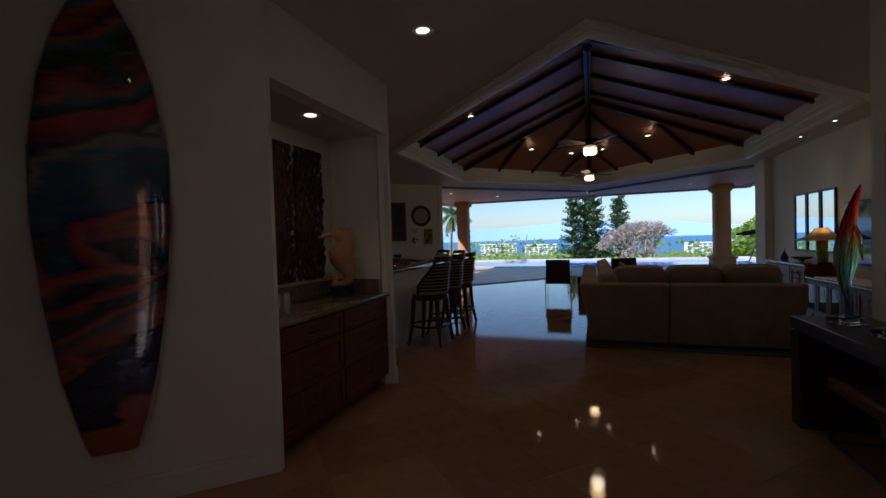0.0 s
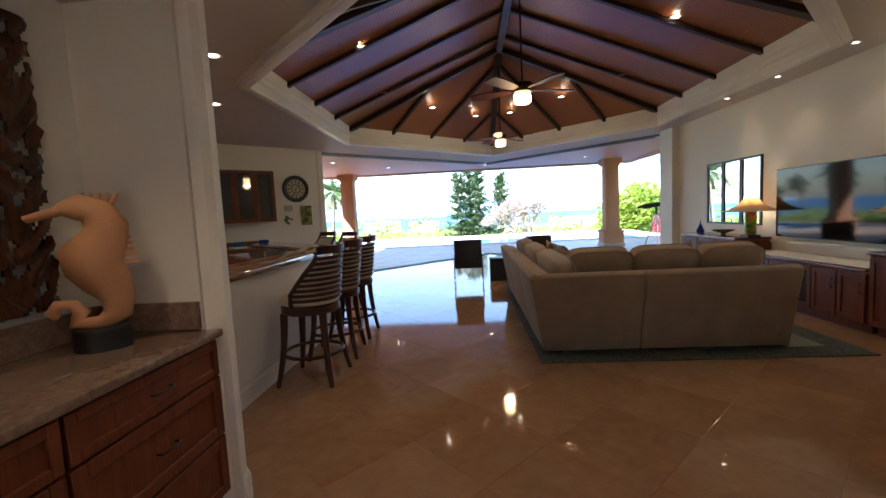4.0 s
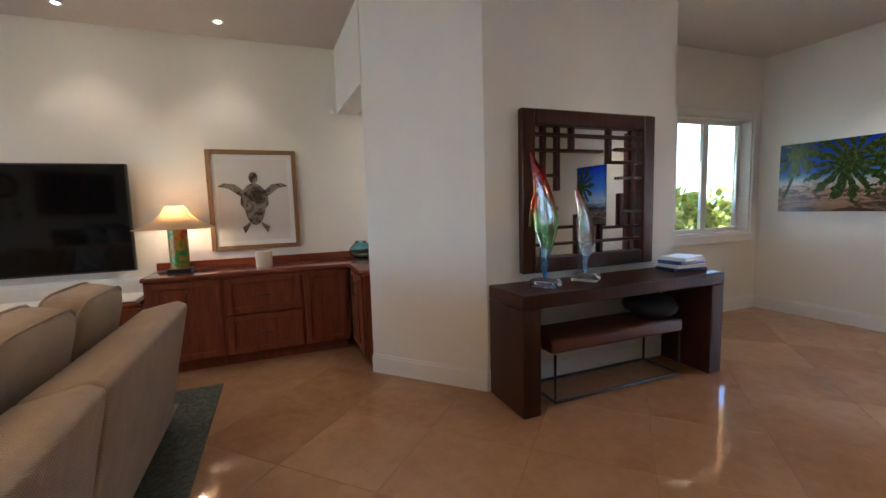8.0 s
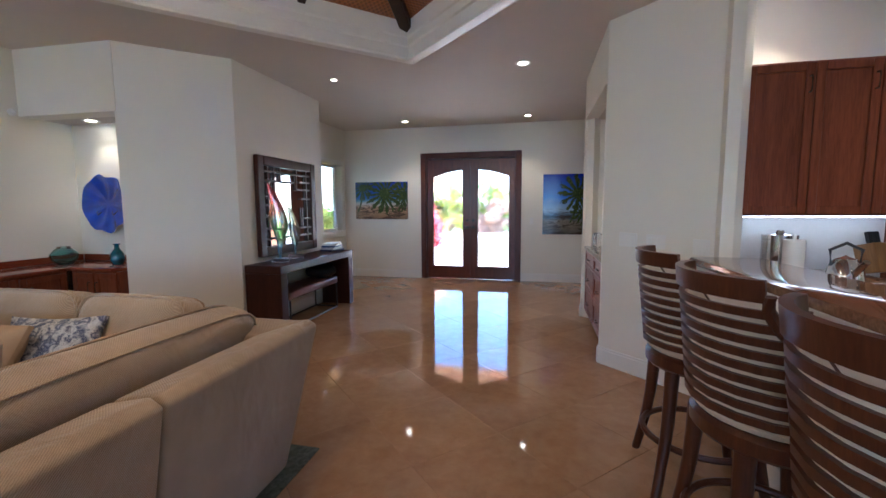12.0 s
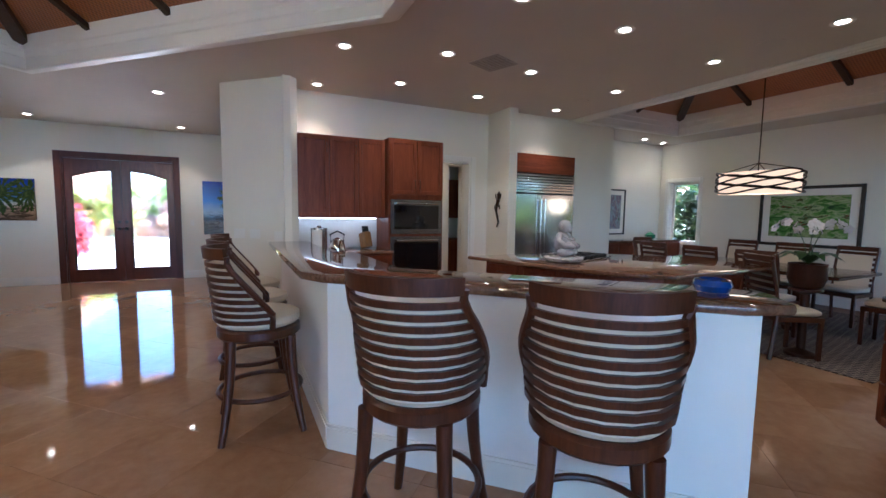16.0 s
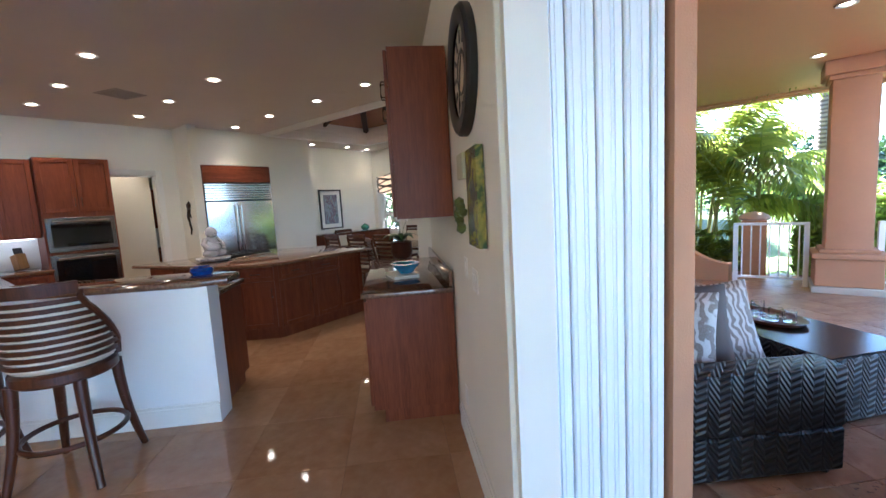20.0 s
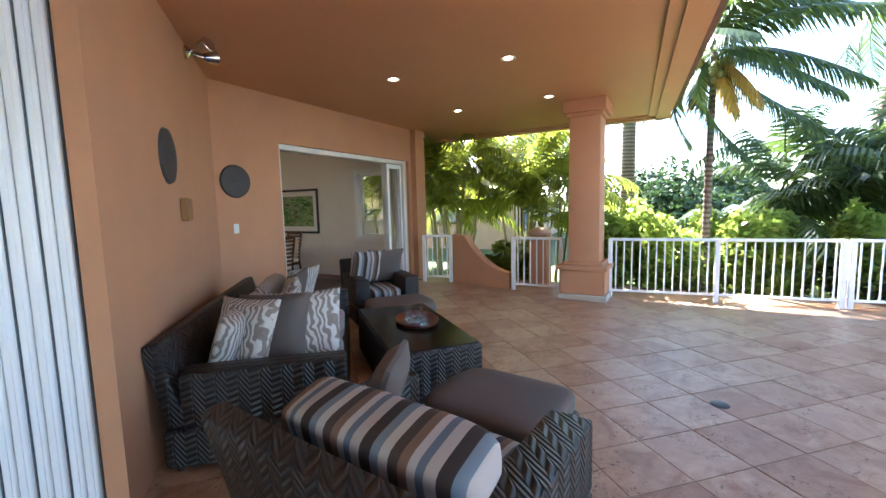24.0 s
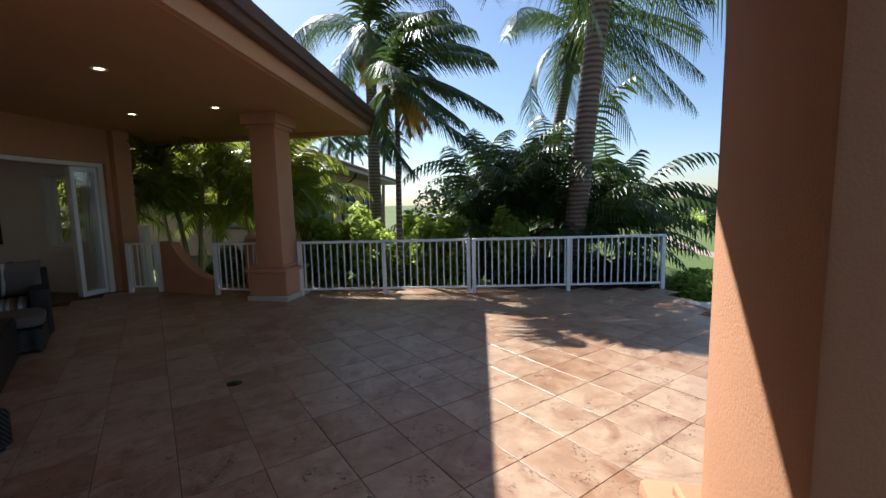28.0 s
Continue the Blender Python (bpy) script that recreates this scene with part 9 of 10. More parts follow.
for x, y, w, d, f, a in ((-146, 640, 32, 16, 6, 0), (-119, 645, 24, 16, 6, 4), (-70, 640, 46, 18, 5, 0), (145, 640, 42, 18, 5, 0), (186, 645, 50, 18, 5, 0), (-230, 690, 40, 16, 4, 0), (290, 690, 50, 18, 5, -5)):
    hotel(x, y, w, d, f, a)


# ---------------------------------------------------------------- planting
def leaf_mat(name, dark, light, trans=0.5):
    m, nt, b = mat_new(name)
    geo = nt.nodes.new("ShaderNodeNewGeometry")
    col = ramp(nt, geo.outputs["Random Per Island"], [(0.0, dark), (0.6, tuple((a + c) / 2 for a, c in zip(dark, light))), (1.0, light)])
    nt.links.new(col, b.inputs["Base Color"])
    b.inputs["Roughness"].default_value = 0.36
    tr = nt.nodes.new("ShaderNodeBsdfTranslucent")
    nt.links.new(mix(nt, 0.5, col, shade(light, 2.2)), tr.inputs[0])
    ms = nt.nodes.new("ShaderNodeMixShader")
    ms.inputs[0].default_value = trans
    nt.links.new(b.outputs[0], ms.inputs[1])
    nt.links.new(tr.outputs[0], ms.inputs[2])
    nt.links.new(ms.outputs[0], nt.nodes["Material Output"].inputs[0])
    return m


M_PALM = leaf_mat("palm_leaf", (0.018, 0.04, 0.012), (0.075, 0.115, 0.026), 0.3)
M_DRYFROND = leaf_mat("dry_palm_frond", (0.22, 0.12, 0.03), (0.5, 0.33, 0.08), 0.4)
M_ARECA = leaf_mat("areca_leaf", (0.05, 0.1, 0.015), (0.28, 0.3, 0.045), 0.42)
M_HEDGE = leaf_mat("hedge_leaf", (0.08, 0.15, 0.025), (0.32, 0.38, 0.08), 0.6)
M_DARKLEAF = leaf_mat("dark_leaf", (0.012, 0.03, 0.01), (0.04, 0.07, 0.02), 0.25)
M_PINE = leaf_mat("pine_leaf", (0.015, 0.035, 0.015), (0.05, 0.09, 0.03), 0.2)
M_REDLEAF = leaf_mat("red_ti_leaf", (0.18, 0.02, 0.03), (0.45, 0.08, 0.1))
M_DRY = leaf_mat("dry_blossom_twig", (0.16, 0.12, 0.1), (0.4, 0.33, 0.3), 0.2)
m_, nt_, b_ = mat_new("ringed_palm_bark")
sep = nt_.nodes.new("ShaderNodeSeparateXYZ")
wv = node(nt_, "ShaderNodeTexWave", Scale=3.6, Distortion=2.5, Detail=4.0)
wv.bands_direction = "Z"
nt_.links.new(coords(nt_), wv.inputs[0])
nt_.links.new(ramp(nt_, wv.outputs[0], [(0.1, (0.11, 0.075, 0.055)), (0.5, (0.19, 0.14, 0.105)), (0.9, (0.25, 0.195, 0.15))]), b_.inputs["Base Color"])
b_.inputs["Roughness"].default_value = 0.9
bump(nt_, b_, wv.outputs[0], 0.35, 0.02)
M_BARK = m_


def frond(bm, base, az, lift, L, droop, rng, leaf=0.55, n=40, wind=0.0, w=0.03):
    """A feather frond: an arching rib with two rows of narrow hanging leaflets."""
    az, lift = radians(az), radians(lift)
    p = Vector(base)
    d = Vector((math.cos(az) * math.cos(lift), math.sin(az) * math.cos(lift), math.sin(lift)))
    step = L / n
    pts = []
    for k in range(n + 1):
        pts.append((p.copy(), d.copy()))
        p = p + d * step
        d = (d + Vector((wind * 0.004, wind * 0.026, -droop / n))).normalized()
    ribs = [[], [], []]
    for (q, e), k in zip(pts, range(n + 1)):
        s = e.cross(Vector((0, 0, 1))).normalized() * (0.02 * (1 - 0.85 * k / n))
        ribs[0].append(bm.verts.new(q - s))
        ribs[1].append(bm.verts.new(q + s))
    for k in range(n):
        bm.faces.new((ribs[0][k], ribs[1][k], ribs[1][k + 1], ribs[0][k + 1]))
    for k in range(4, n):
        q, e = pts[k]
        f = k / n
        ll = leaf * math.sin(math.pi * (0.12 + 0.8 * f)) ** 0.7 * rng.uniform(0.85, 1.1)
        side = e.cross(Vector((0, 0, 1)))
        if side.length < 1e-3:
            continue
        side.normalize()
        for s in (-1, 1):
            v = (side * s * 0.75 + e * 0.6 + Vector((0, 0, -0.35 - 0.3 * rng.random()))).normalized()
            mid = q + v * ll * 0.55
            tip = q + v * ll + Vector((0, 0, -0.25 * ll))
            t = e * w
            a, b = bm.verts.new(q - t), bm.verts.new(q + t)
            c, dd = bm.verts.new(mid + t * 0.8), bm.verts.new(mid - t * 0.8)
            z = bm.verts.new(tip)
            bm.faces.new((a, b, c, dd))
            bm.faces.new((dd, c, z))


M_NUT = plain("green_brown_coconut", (0.16, 0.17, 0.03), 0.5, var=0.4, scale=0.8)


def coconut_palm(x, y, z, h, lean, seed, r=0.17, fr=20, L=2.6, nuts=True, label="tall coconut palm with a ringed grey trunk and hanging nuts", wind=1.0, dry=0):
    """A ringed trunk, a wind-swept crown of feather fronds, nuts in hanging bunches, dry fronds under the crown."""
    rng = random.Random(seed)
    th = thing("coconut_palm", label, "palm tree", pose(x, y, z), "coconut palms")
    bm = B()
    n = 46 if nuts else 14
    top = Vector((lean[0], lean[1], h))
    pts = [Vector((lean[0] * (k / n) ** 1.4, lean[1] * (k / n) ** 1.4, h * k / n)) for k in range(n + 1)]
    rings = []
    for k, p in enumerate(pts):
        f = k / n
        rr = r * (1.3 - 0.3 * min(1, f * 6)) * (1 - 0.3 * f) * (1.025 if k % 2 and nuts else 1.0)
        rings.append([bm.verts.new(p + Vector((rr * math.cos(a), rr * math.sin(a), 0))) for a in [i * math.pi / 6 for i in range(12)]])
    for a, b in zip(rings, rings[1:]):
        for i in range(12):
            bm.faces.new((a[i], a[(i + 1) % 12], b[(i + 1) % 12], b[i]))
    part("trunk", bm, M_BARK, th, smooth=60)
    bm = B()
    for k in range(fr):
        lift = 76 - 118 * (k / fr) ** 1.2 + rng.uniform(-12, 12)
        frond(bm, top, k * 137.5 + rng.uniform(-12, 12), lift, L * rng.uniform(0.75, 1.15), 1.3 + rng.random() * 1.0, rng, 0.24 * L if nuts else 0.72, 54 if nuts else 34, wind, 0.024 if nuts else 0.034)
    part("crown", bm, M_PALM, th, smooth=None)
    if dry:
        bm = B()
        for k in range(dry):
            frond(bm, top - Vector((0, 0, 0.1)), rng.uniform(0, 360), rng.uniform(-70, -25), L * rng.uniform(0.3, 0.55), 1.6, rng, 0.4, 22, wind * 0.5, 0.03)
        part("dry_frond", bm, M_DRYFROND, th, "yellow-brown dry fronds hanging under the crown", smooth=None)
    if nuts:
        nut = B()
        bmesh.ops.create_icosphere(nut, subdivisions=2, radius=1.0, matrix=Matrix.Diagonal((1, 1, 1.2, 1)))
        nut = mesh_of(nut, "coconut", M_NUT, 80)
        for c in range(4):
            ca = c * 1.57 + rng.uniform(-0.5, 0.5)
            for k in range(9):
                o = new("coconut", nut)
                o.parent = th
                s = rng.uniform(0.085, 0.125) * min(1.0, r / 0.1)
                q = Vector((0.3 * math.cos(ca) + rng.gauss(0, 0.09), 0.3 * math.sin(ca) + rng.gauss(0, 0.09), -0.2 - 0.75 * rng.random())) * min(1.0, r / 0.12)
                o.matrix_basis = Matrix.Translation(top + q) @ Matrix.Scale(s, 4)
    return th


GZ = -0.32
coconut_palm(-12.05, 17.62, GZ, 6.5, (2.1, 0.3), 1, 0.225, 15, 4.2)
coconut_palm(-15.15, 17.1, GZ, 6.5, (-0.3, 1.05), 2, 0.19, 19, 3.5)
coconut_palm(-14.15, 12.6, GZ, 6.4, (0.1, 0.05), 3, 0.19, 19, 3.6, dry=5)
coconut_palm(-10.95, 14.17, GZ, 4.2, (-0.1, 0.03), 4, 0.068, 11, 2.2, True, "slim young coconut palm with a thin trunk", 1.6, dry=6)
for i, (x, y, h) in enumerate(((-36, -3.2, 7.9), (-37.5, 0.2, 8.4), (-39, 1.7, 8.2), (-41, 4.0, 8.6))):
    coconut_palm(x, y, -1.0, h, (0.2, 0.5), 6 + i, 0.18, 18, 2.6, False, "distant coconut palm behind the neighbouring house")


M_CANE = plain("yellow_cane", (0.3, 0.27, 0.09), 0.5, var=0.25, scale=6)


def clump_palm(x, y, z, h, n, seed, mat, label, L=1.9, canes=True, spread=0.5):
    """A clump of slender canes with arching feather fronds."""
    rng = random.Random(seed)
    th = thing("areca_palm", label, "palm", pose(x, y, z), "clump palms")
    crown = B()
    for k in range(n):
        a = rng.uniform(0, 6.28)
        r0 = rng.uniform(0, spread)
        hh = h * rng.uniform(0.45, 1.0)
        b0 = Vector((r0 * math.cos(a), r0 * math.sin(a), 0))
        t = b0 + Vector((0.25 * hh * math.cos(a) * 0.5, 0.25 * hh * math.sin(a) * 0.5, hh))
        stems = B()
        cyl(stems, b0, t, 0.03, 0.02, 7)
        part("cane", stems, M_CANE, th, "yellow-green ringed cane")
        for j in range(5):
            frond(crown, t, rng.uniform(0, 360), rng.uniform(25, 78), L * rng.uniform(0.7, 1.1), 1.3 + rng.random() * 0.8, rng, 0.5, 22, 0.5, 0.034)
    part("crown", crown, mat, th, smooth=None)
    return th


for i, (x, y, h, n) in enumerate(((-11.6, 9.0, 3.0, 9), (-12.2, 10.4, 3.3, 9), (-12.1, 11.2, 2.4, 7), (-13.0, 8.2, 3.4, 8), (-11.3, 7.3, 2.8, 8), (-12.6, 6.2, 3.0, 7))):
    clump_palm(x, y, GZ, h, n, 20 + i, M_ARECA, "clump of yellow-green areca palms")
for i, (x, y, h, n) in enumerate(((-12.3, 16.0, 2.1, 6), (-12.9, 17.2, 2.4, 7), (-12.6, 15.2, 1.5, 5), (-13.4, 16.3, 2.5, 6), (-13.2, 18.9, 2.0, 6), (-12.2, 18.0, 1.4, 5))):
    clump_palm(x, y, GZ, h, n, 40 + i, M_PALM, "dense dark green clump palm by the railing", 2.3)


def leaves(bm, centre, size, n, rng, leaf=0.09):
    """Scattered leaf quads filling an uneven mound."""
    c = Vector(centre)
    for k in range(n):
        v = Vector((rng.gauss(0, 1), rng.gauss(0, 1), rng.gauss(0, 1))).normalized() * rng.uniform(0.55, 1.0) ** 0.5
        p = Vector((v.x * size[0], v.y * size[1], v.z * size[2]))
        p *= 1 + 0.3 * noise.noise(p * 1.3 + c)
        p += c
        s = leaf * rng.uniform(0.6, 1.4)
        a = Vector((rng.gauss(0, 1), rng.gauss(0, 1), rng.gauss(0, 0.6))).normalized()
        b = a.cross(Vector((rng.gauss(0, 1), rng.gauss(0, 1), rng.gauss(0, 1)))).normalized()
        q = [bm.verts.new(p + w) for w in (-a * s, b * s * 0.5, a * s, -b * s * 0.5)]
        bm.faces.new(q)


def bush(x, y, z, size, n, seed, mat, label, leaf=0.09, name="bush", blobs=5):
    rng = random.Random(seed)
    th = thing(name, label, "shrub", pose(x, y, z))
    bm = B()
    for k in range(blobs):
        o = (rng.uniform(-0.6, 0.6) * size[0], rng.uniform(-0.6, 0.6) * size[1], size[2] * rng.uniform(0.4, 0.75))
        leaves(bm, o, tuple(s * rng.uniform(0.45, 0.65) for s in size), n // blobs, rng, leaf)
    part("foliage", bm, mat, th, smooth=None)
    for k in range(3):
        bm = B()
        cyl(bm, (0, 0, 0), (rng.uniform(-0.5, 0.5) * size[0], rng.uniform(-0.5, 0.5) * size[1], size[2] * 0.7), 0.03, 0.012, 6)
        part("stem", bm, M_BARK, th)
    return th


for i in range(7):
    bush(-11.2 - 0.5 * (i % 2), 12.5 + i * 0.62, GZ, (0.7, 0.6, 1.3 + 0.16 * math.sin(i * 2.1)), 2600, 60 + i, M_HEDGE, "bright green hibiscus hedge behind the railing", 0.075)
for i in range(4):
    bush(-11.1, 16.4 + i * 0.75, GZ, (0.55, 0.55, 0.7), 1200, 80 + i, M_DARKLEAF, "low dark shrub behind the railing", 0.07)
for i in range(8):
    bush(-10.9 - 0.3 * (i % 3), 19.4 + i * 0.75, GZ, (0.7, 0.6, 0.4), 1300, 90 + i, M_HEDGE, "low ground cover by the pool", 0.06)
bush(-10.6, 10.6, GZ, (0.35, 0.7, 0.8), 1300, 99, M_ARECA, "yellow-green shrub behind the gate", 0.1)
bush(-38, 33.5, -2.4, (2.6, 3.0, 3.6), 6000, 101, M_DARKLEAF, "broad dark tree on the golf course edge", 0.28, "tree")
bush(-45, 39, -2.6, (2.6, 4, 2.6), 5000, 102, M_DARKLEAF, "broad dark tree on the golf course edge", 0.28, "tree")
for i, (x, y, h) in enumerate(((-30, 47, 5.2), (-34, 52, 5.6), (-40, 66, 6.0), (-58, 70, 6.5), (-75, 62, 6.5), (-90, 74, 7), (-110, 80, 7), (-48, 82, 6.5))):
    coconut_palm(x, y, land(x, y), h, (0.5, 0.6), 110 + i, 0.15, 14, 2.0, False, "slender coconut palm on the golf course")
rng = random.Random(8)
bm = B()
for k in range(60):
    a = radians(rng.uniform(118, 190))
    d = rng.uniform(55, 260)
    x, y = 1 + d * math.cos(a), 14 + d * math.sin(a)
    s = rng.uniform(2, 5) * (0.6 + d / 260)
    leaves(bm, (x, y, land(x, y) + s * 0.3), (s * 1.6, s * 1.2, s * 0.6), 260, rng, 0.3 + d / 500)
tagged(part("scrub", bm, M_HEDGE, None, smooth=None), "far scrub and hedges on the golf course", "scrub", "", "stuff")

# planting seen ahead of the great room
for i, (x, y, h) in enumerate(((-0.7, 50, 8.6), (0.6, 51, 9.2), (1.6, 50, 8.9), (4.1, 50, 8.3))):
    th = thing("norfolk_pine", "tall tiered norfolk pine standing below the terrace", "pine tree", pose(x, y, land(x, y)), "norfolk pines")
    rng = random.Random(130 + i)
    bm = B()
    cyl(bm, (0, 0, 0), (0, 0, h), 0.2, 0.03, 10)
    part("trunk", bm, M_BARK, th)
    bm = B()
    tiers = int(h * 1.5)
    for t in range(tiers):
        z = 1.2 + (h - 1.2) * t / tiers
        R = 1.9 * (1 - 0.75 * t / tiers)
        for k in range(7):
            a = k * 0.9 + t * 0.5 + rng.uniform(-0.3, 0.3)
            zj = rng.uniform(-0.28, 0.28)
            for s in range(10):
                f = (s + 1) / 10
                leaves(bm, (R * f * math.cos(a), R * f * math.sin(a), z + zj + 0.35 * f * f), (0.14 + 0.12 * f, 0.14 + 0.12 * f, 0.2), 7, rng, 0.12)
    part("crown", bm, M_PINE, th, smooth=None)
th = thing("plumeria_tree", "wide bare-branched plumeria with pale twigs", "tree", pose(5.8, 45, land(5.8, 45)))
rng = random.Random(12)
bm, lf = B(), B()


def limb(p, d, L, r, depth):
    q = p + d * L
    cyl(bm, p, q, r, r * 0.7, 6)
    if depth == 0:
        leaves(lf, q, (0.5, 0.5, 0.35), 14, rng, 0.1)
        return
    for k in range(3):
        e = (d + Vector((rng.gauss(0, 0.55), rng.gauss(0, 0.55), rng.gauss(0.12, 0.25)))).normalized()
        limb(q, e, L * 0.78, r * 0.65, depth - 1)


for k in range(5):
    limb(Vector((0, 0, 0.2)), Vector((0.6 * math.cos(k * 1.26), 0.6 * math.sin(k * 1.26), 0.8)).normalized(), 1.5, 0.16, 4)
part("branch_work", bm, plain("grey_twig_bark", (0.28, 0.24, 0.2), 0.9), th)
part("crown", lf, M_DRY, th, smooth=None)
for i in range(22):
    x = -14 + i * 1.75
    bush(x, 28.3 + 1.3 * math.sin(i * 1.7), -1.75, (1.3, 0.9, 1.0 + 0.4 * math.sin(i * 2.3)), 1100, 150 + i, (M_HEDGE, M_ARECA, M_DARKLEAF)[i % 3], "mixed flowering shrubs along the terrace edge", 0.12)
for i, (x, y) in enumerate(((9.4, 21.5), (11, 20), (10.4, 23))):
    bush(x, y, GZ, (0.5, 0.5, 1.0), 500, 180 + i, M_REDLEAF, "red ti plants beside the terrace", 0.16)
for i, (x, y, h, n) in enumerate(((12.5, 24, 3.6, 9), (14.5, 22, 4.0, 9), (13.0, 20.2, 3.2, 8), (15.5, 25, 4.2, 9))):
    clump_palm(x, y, GZ, h, n, 190 + i, M_ARECA, "tall yellow-green palm clump beside the terrace", 2.2)
bush(12.2, 33, -1.0, (2.6, 2.2, 3.0), 5000, 199, M_HEDGE, "rounded green tree below the terrace", 0.2, "tree")
coconut_palm(-12.3, 40, -1.2, 5.0, (0.3, 0.2), 198, 0.16, 18, 2.3, False, "coconut palm beyond the lanai")
for i in range(11):
    bush(-8.5 + i * 2.3, 27.9 + 0.8 * math.sin(i * 1.7), -1.9, (1.5, 1.0, 0.9 + 0.3 * math.sin(i * 2.3)), 1300, 270 + i, (M_HEDGE, M_ARECA, M_HEDGE, M_PALM, M_DRY)[i % 5], "garden shrub along the terrace edge", 0.12)
bm = B()
path = [(-27.0, 24.2), (-21.5, 22.9), (-18.2, 22.65), (-15.7, 22.6), (-13.9, 22.65), (-12.2, 23.2), (-11.0, 24.6)]
up, dn = [], []
for k, p in enumerate(path):
    d = (Vector(path[min(k + 1, 6)]) - Vector(path[max(k - 1, 0)])).normalized() * 0.28
    up.append(bm.verts.new((p[0] - d.y, p[1] + d.x, -0.3)))
    dn.append(bm.verts.new((p[0] + d.y, p[1] - d.x, -0.3)))
for k in range(6):
    bm.faces.new((up[k], dn[k], dn[k + 1], up[k + 1]))
bmesh.ops.recalc_face_normals(bm, faces=bm.faces)
r = bmesh.ops.extrude_face_region(bm, geom=bm.faces[:])
bmesh.ops.translate(bm, vec=(0, 0, -0.06), verts=[v for v in r["geom"] if isinstance(v, bmesh.types.BMVert)])
solid("pavement_cart_path", bm, plain("cart_path_concrete", (0.36, 0.26, 0.2), 0.9), "narrow tan concrete path across the lawn", "path", kind="structure", smooth=None)
rng = random.Random(77)
bm = B()
for k in range(130):
    x, y = rng.uniform(-170, 240), rng.uniform(60, 480)
    s = rng.uniform(2.5, 6)
    leaves(bm, (x, y, land(x, y) + s * 0.4), (s * 1.4, s * 1.2, s * 0.7), 220, rng, 0.45)
tagged(part("far_woods", bm, M_HEDGE, None, smooth=None), "far tree tops between the terrace and the sea", "woods", "", "stuff")

# ---------------------------------------------------------------- neighbouring house
M_ROOFTILE = plain("brown_barrel_tile", (0.22, 0.125, 0.09), 0.8, var=0.3, scale=5.0, bmp=0.3, bscale=40)
M_FASCIA = plain("grey_tan_fascia", (0.3, 0.27, 0.22), 0.6)
th = thing("neighbour_house", "tan stucco house with a brown barrel-tiled hip roof and wide eaves", "house", pose(-21.6, 2.75, -0.5, 0, 0, 7))
HX, HY, HZ = (-13.2, 5.2), (-7.2, 6.2), 3.62
bm = B()
box(bm, (-12, -6, 0), (4, 4.95, HZ - 0.01))
part("wall", bm, plain("tan_house_stucco", (0.42, 0.29, 0.18), 0.85, var=0.1, bmp=0.3), th, smooth=None)
bm = B()
lo = [bm.verts.new((x, y, HZ + 0.2)) for x, y in ((HX[0], HY[0]), (HX[1], HY[0]), (HX[1], HY[1]), (HX[0], HY[1]))]
hi = [bm.verts.new((HX[1] - 6.7, -0.5, 5.9)), bm.verts.new((HX[0] + 6.7, -0.5, 5.9))]
bm.faces.new(lo[::-1])
bm.faces.new((lo[0], lo[1], hi[0], hi[1]))
bm.faces.new((lo[1], lo[2], hi[0]))
bm.faces.new((lo[2], lo[3], hi[1], hi[0]))
bm.faces.new((lo[3], lo[0], hi[1]))
bmesh.ops.recalc_face_normals(bm, faces=bm.faces)
part("roof", bm, M_ROOFTILE, th, "brown barrel-tiled hip roof", smooth=None)
bm = B()
box(bm, (HX[0], HY[0], HZ), (HX[1], HY[1], HZ + 0.199))
part("fascia", bm, M_FASCIA, th, "grey fascia board under the tiles", smooth=None)
rise = (5.9 - HZ - 0.2) / 6.7
bm = B()
for k in range(48):
    # rows of tiles up the end slope
    y = HY[0] + 0.14 + k * 0.28
    d = 6.7 - abs(y + 0.5)
    if d > 0.2:
        cyl(bm, (HX[1] + 0.08, y, HZ + 0.22), (HX[1] - d, y, HZ + 0.24 + rise * d), 0.085, 0.085, 7)
for k in range(64):
    # rows of tiles up the long slope
    x = HX[1] - 0.14 - k * 0.28
    d = min(6.7, HX[1] - x)
    cyl(bm, (x, HY[1] + 0.08, HZ + 0.22), (x, HY[1] - d, HZ + 0.24 + rise * d), 0.085, 0.085, 7)
cyl(bm, (HX[1], HY[1], HZ + 0.26), (HX[1] - 6.7, -0.5, 5.96), 0.12, 0.12, 8)
cyl(bm, (HX[1], HY[0], HZ + 0.26), (HX[1] - 6.7, -0.5, 5.96), 0.12, 0.12, 8)
tagged(part("tile_rows", bm, M_ROOFTILE, th, "rows of rounded brown roof tiles"), kind="stuff")
for x in (2.6, -2.4):
    bm = B()
    tube(bm, [(x + 2.2, 6.1, HZ - 0.02), (x + 2.1, 6.0, HZ - 0.22), (x + 0.3, 5.1, HZ - 0.42), (x, 5.02, HZ - 0.7), (x, 5.02, 0.1)], 0.05)
    part("downpipe", bm, M_BRONZE, th, "dark brown rain pipe")
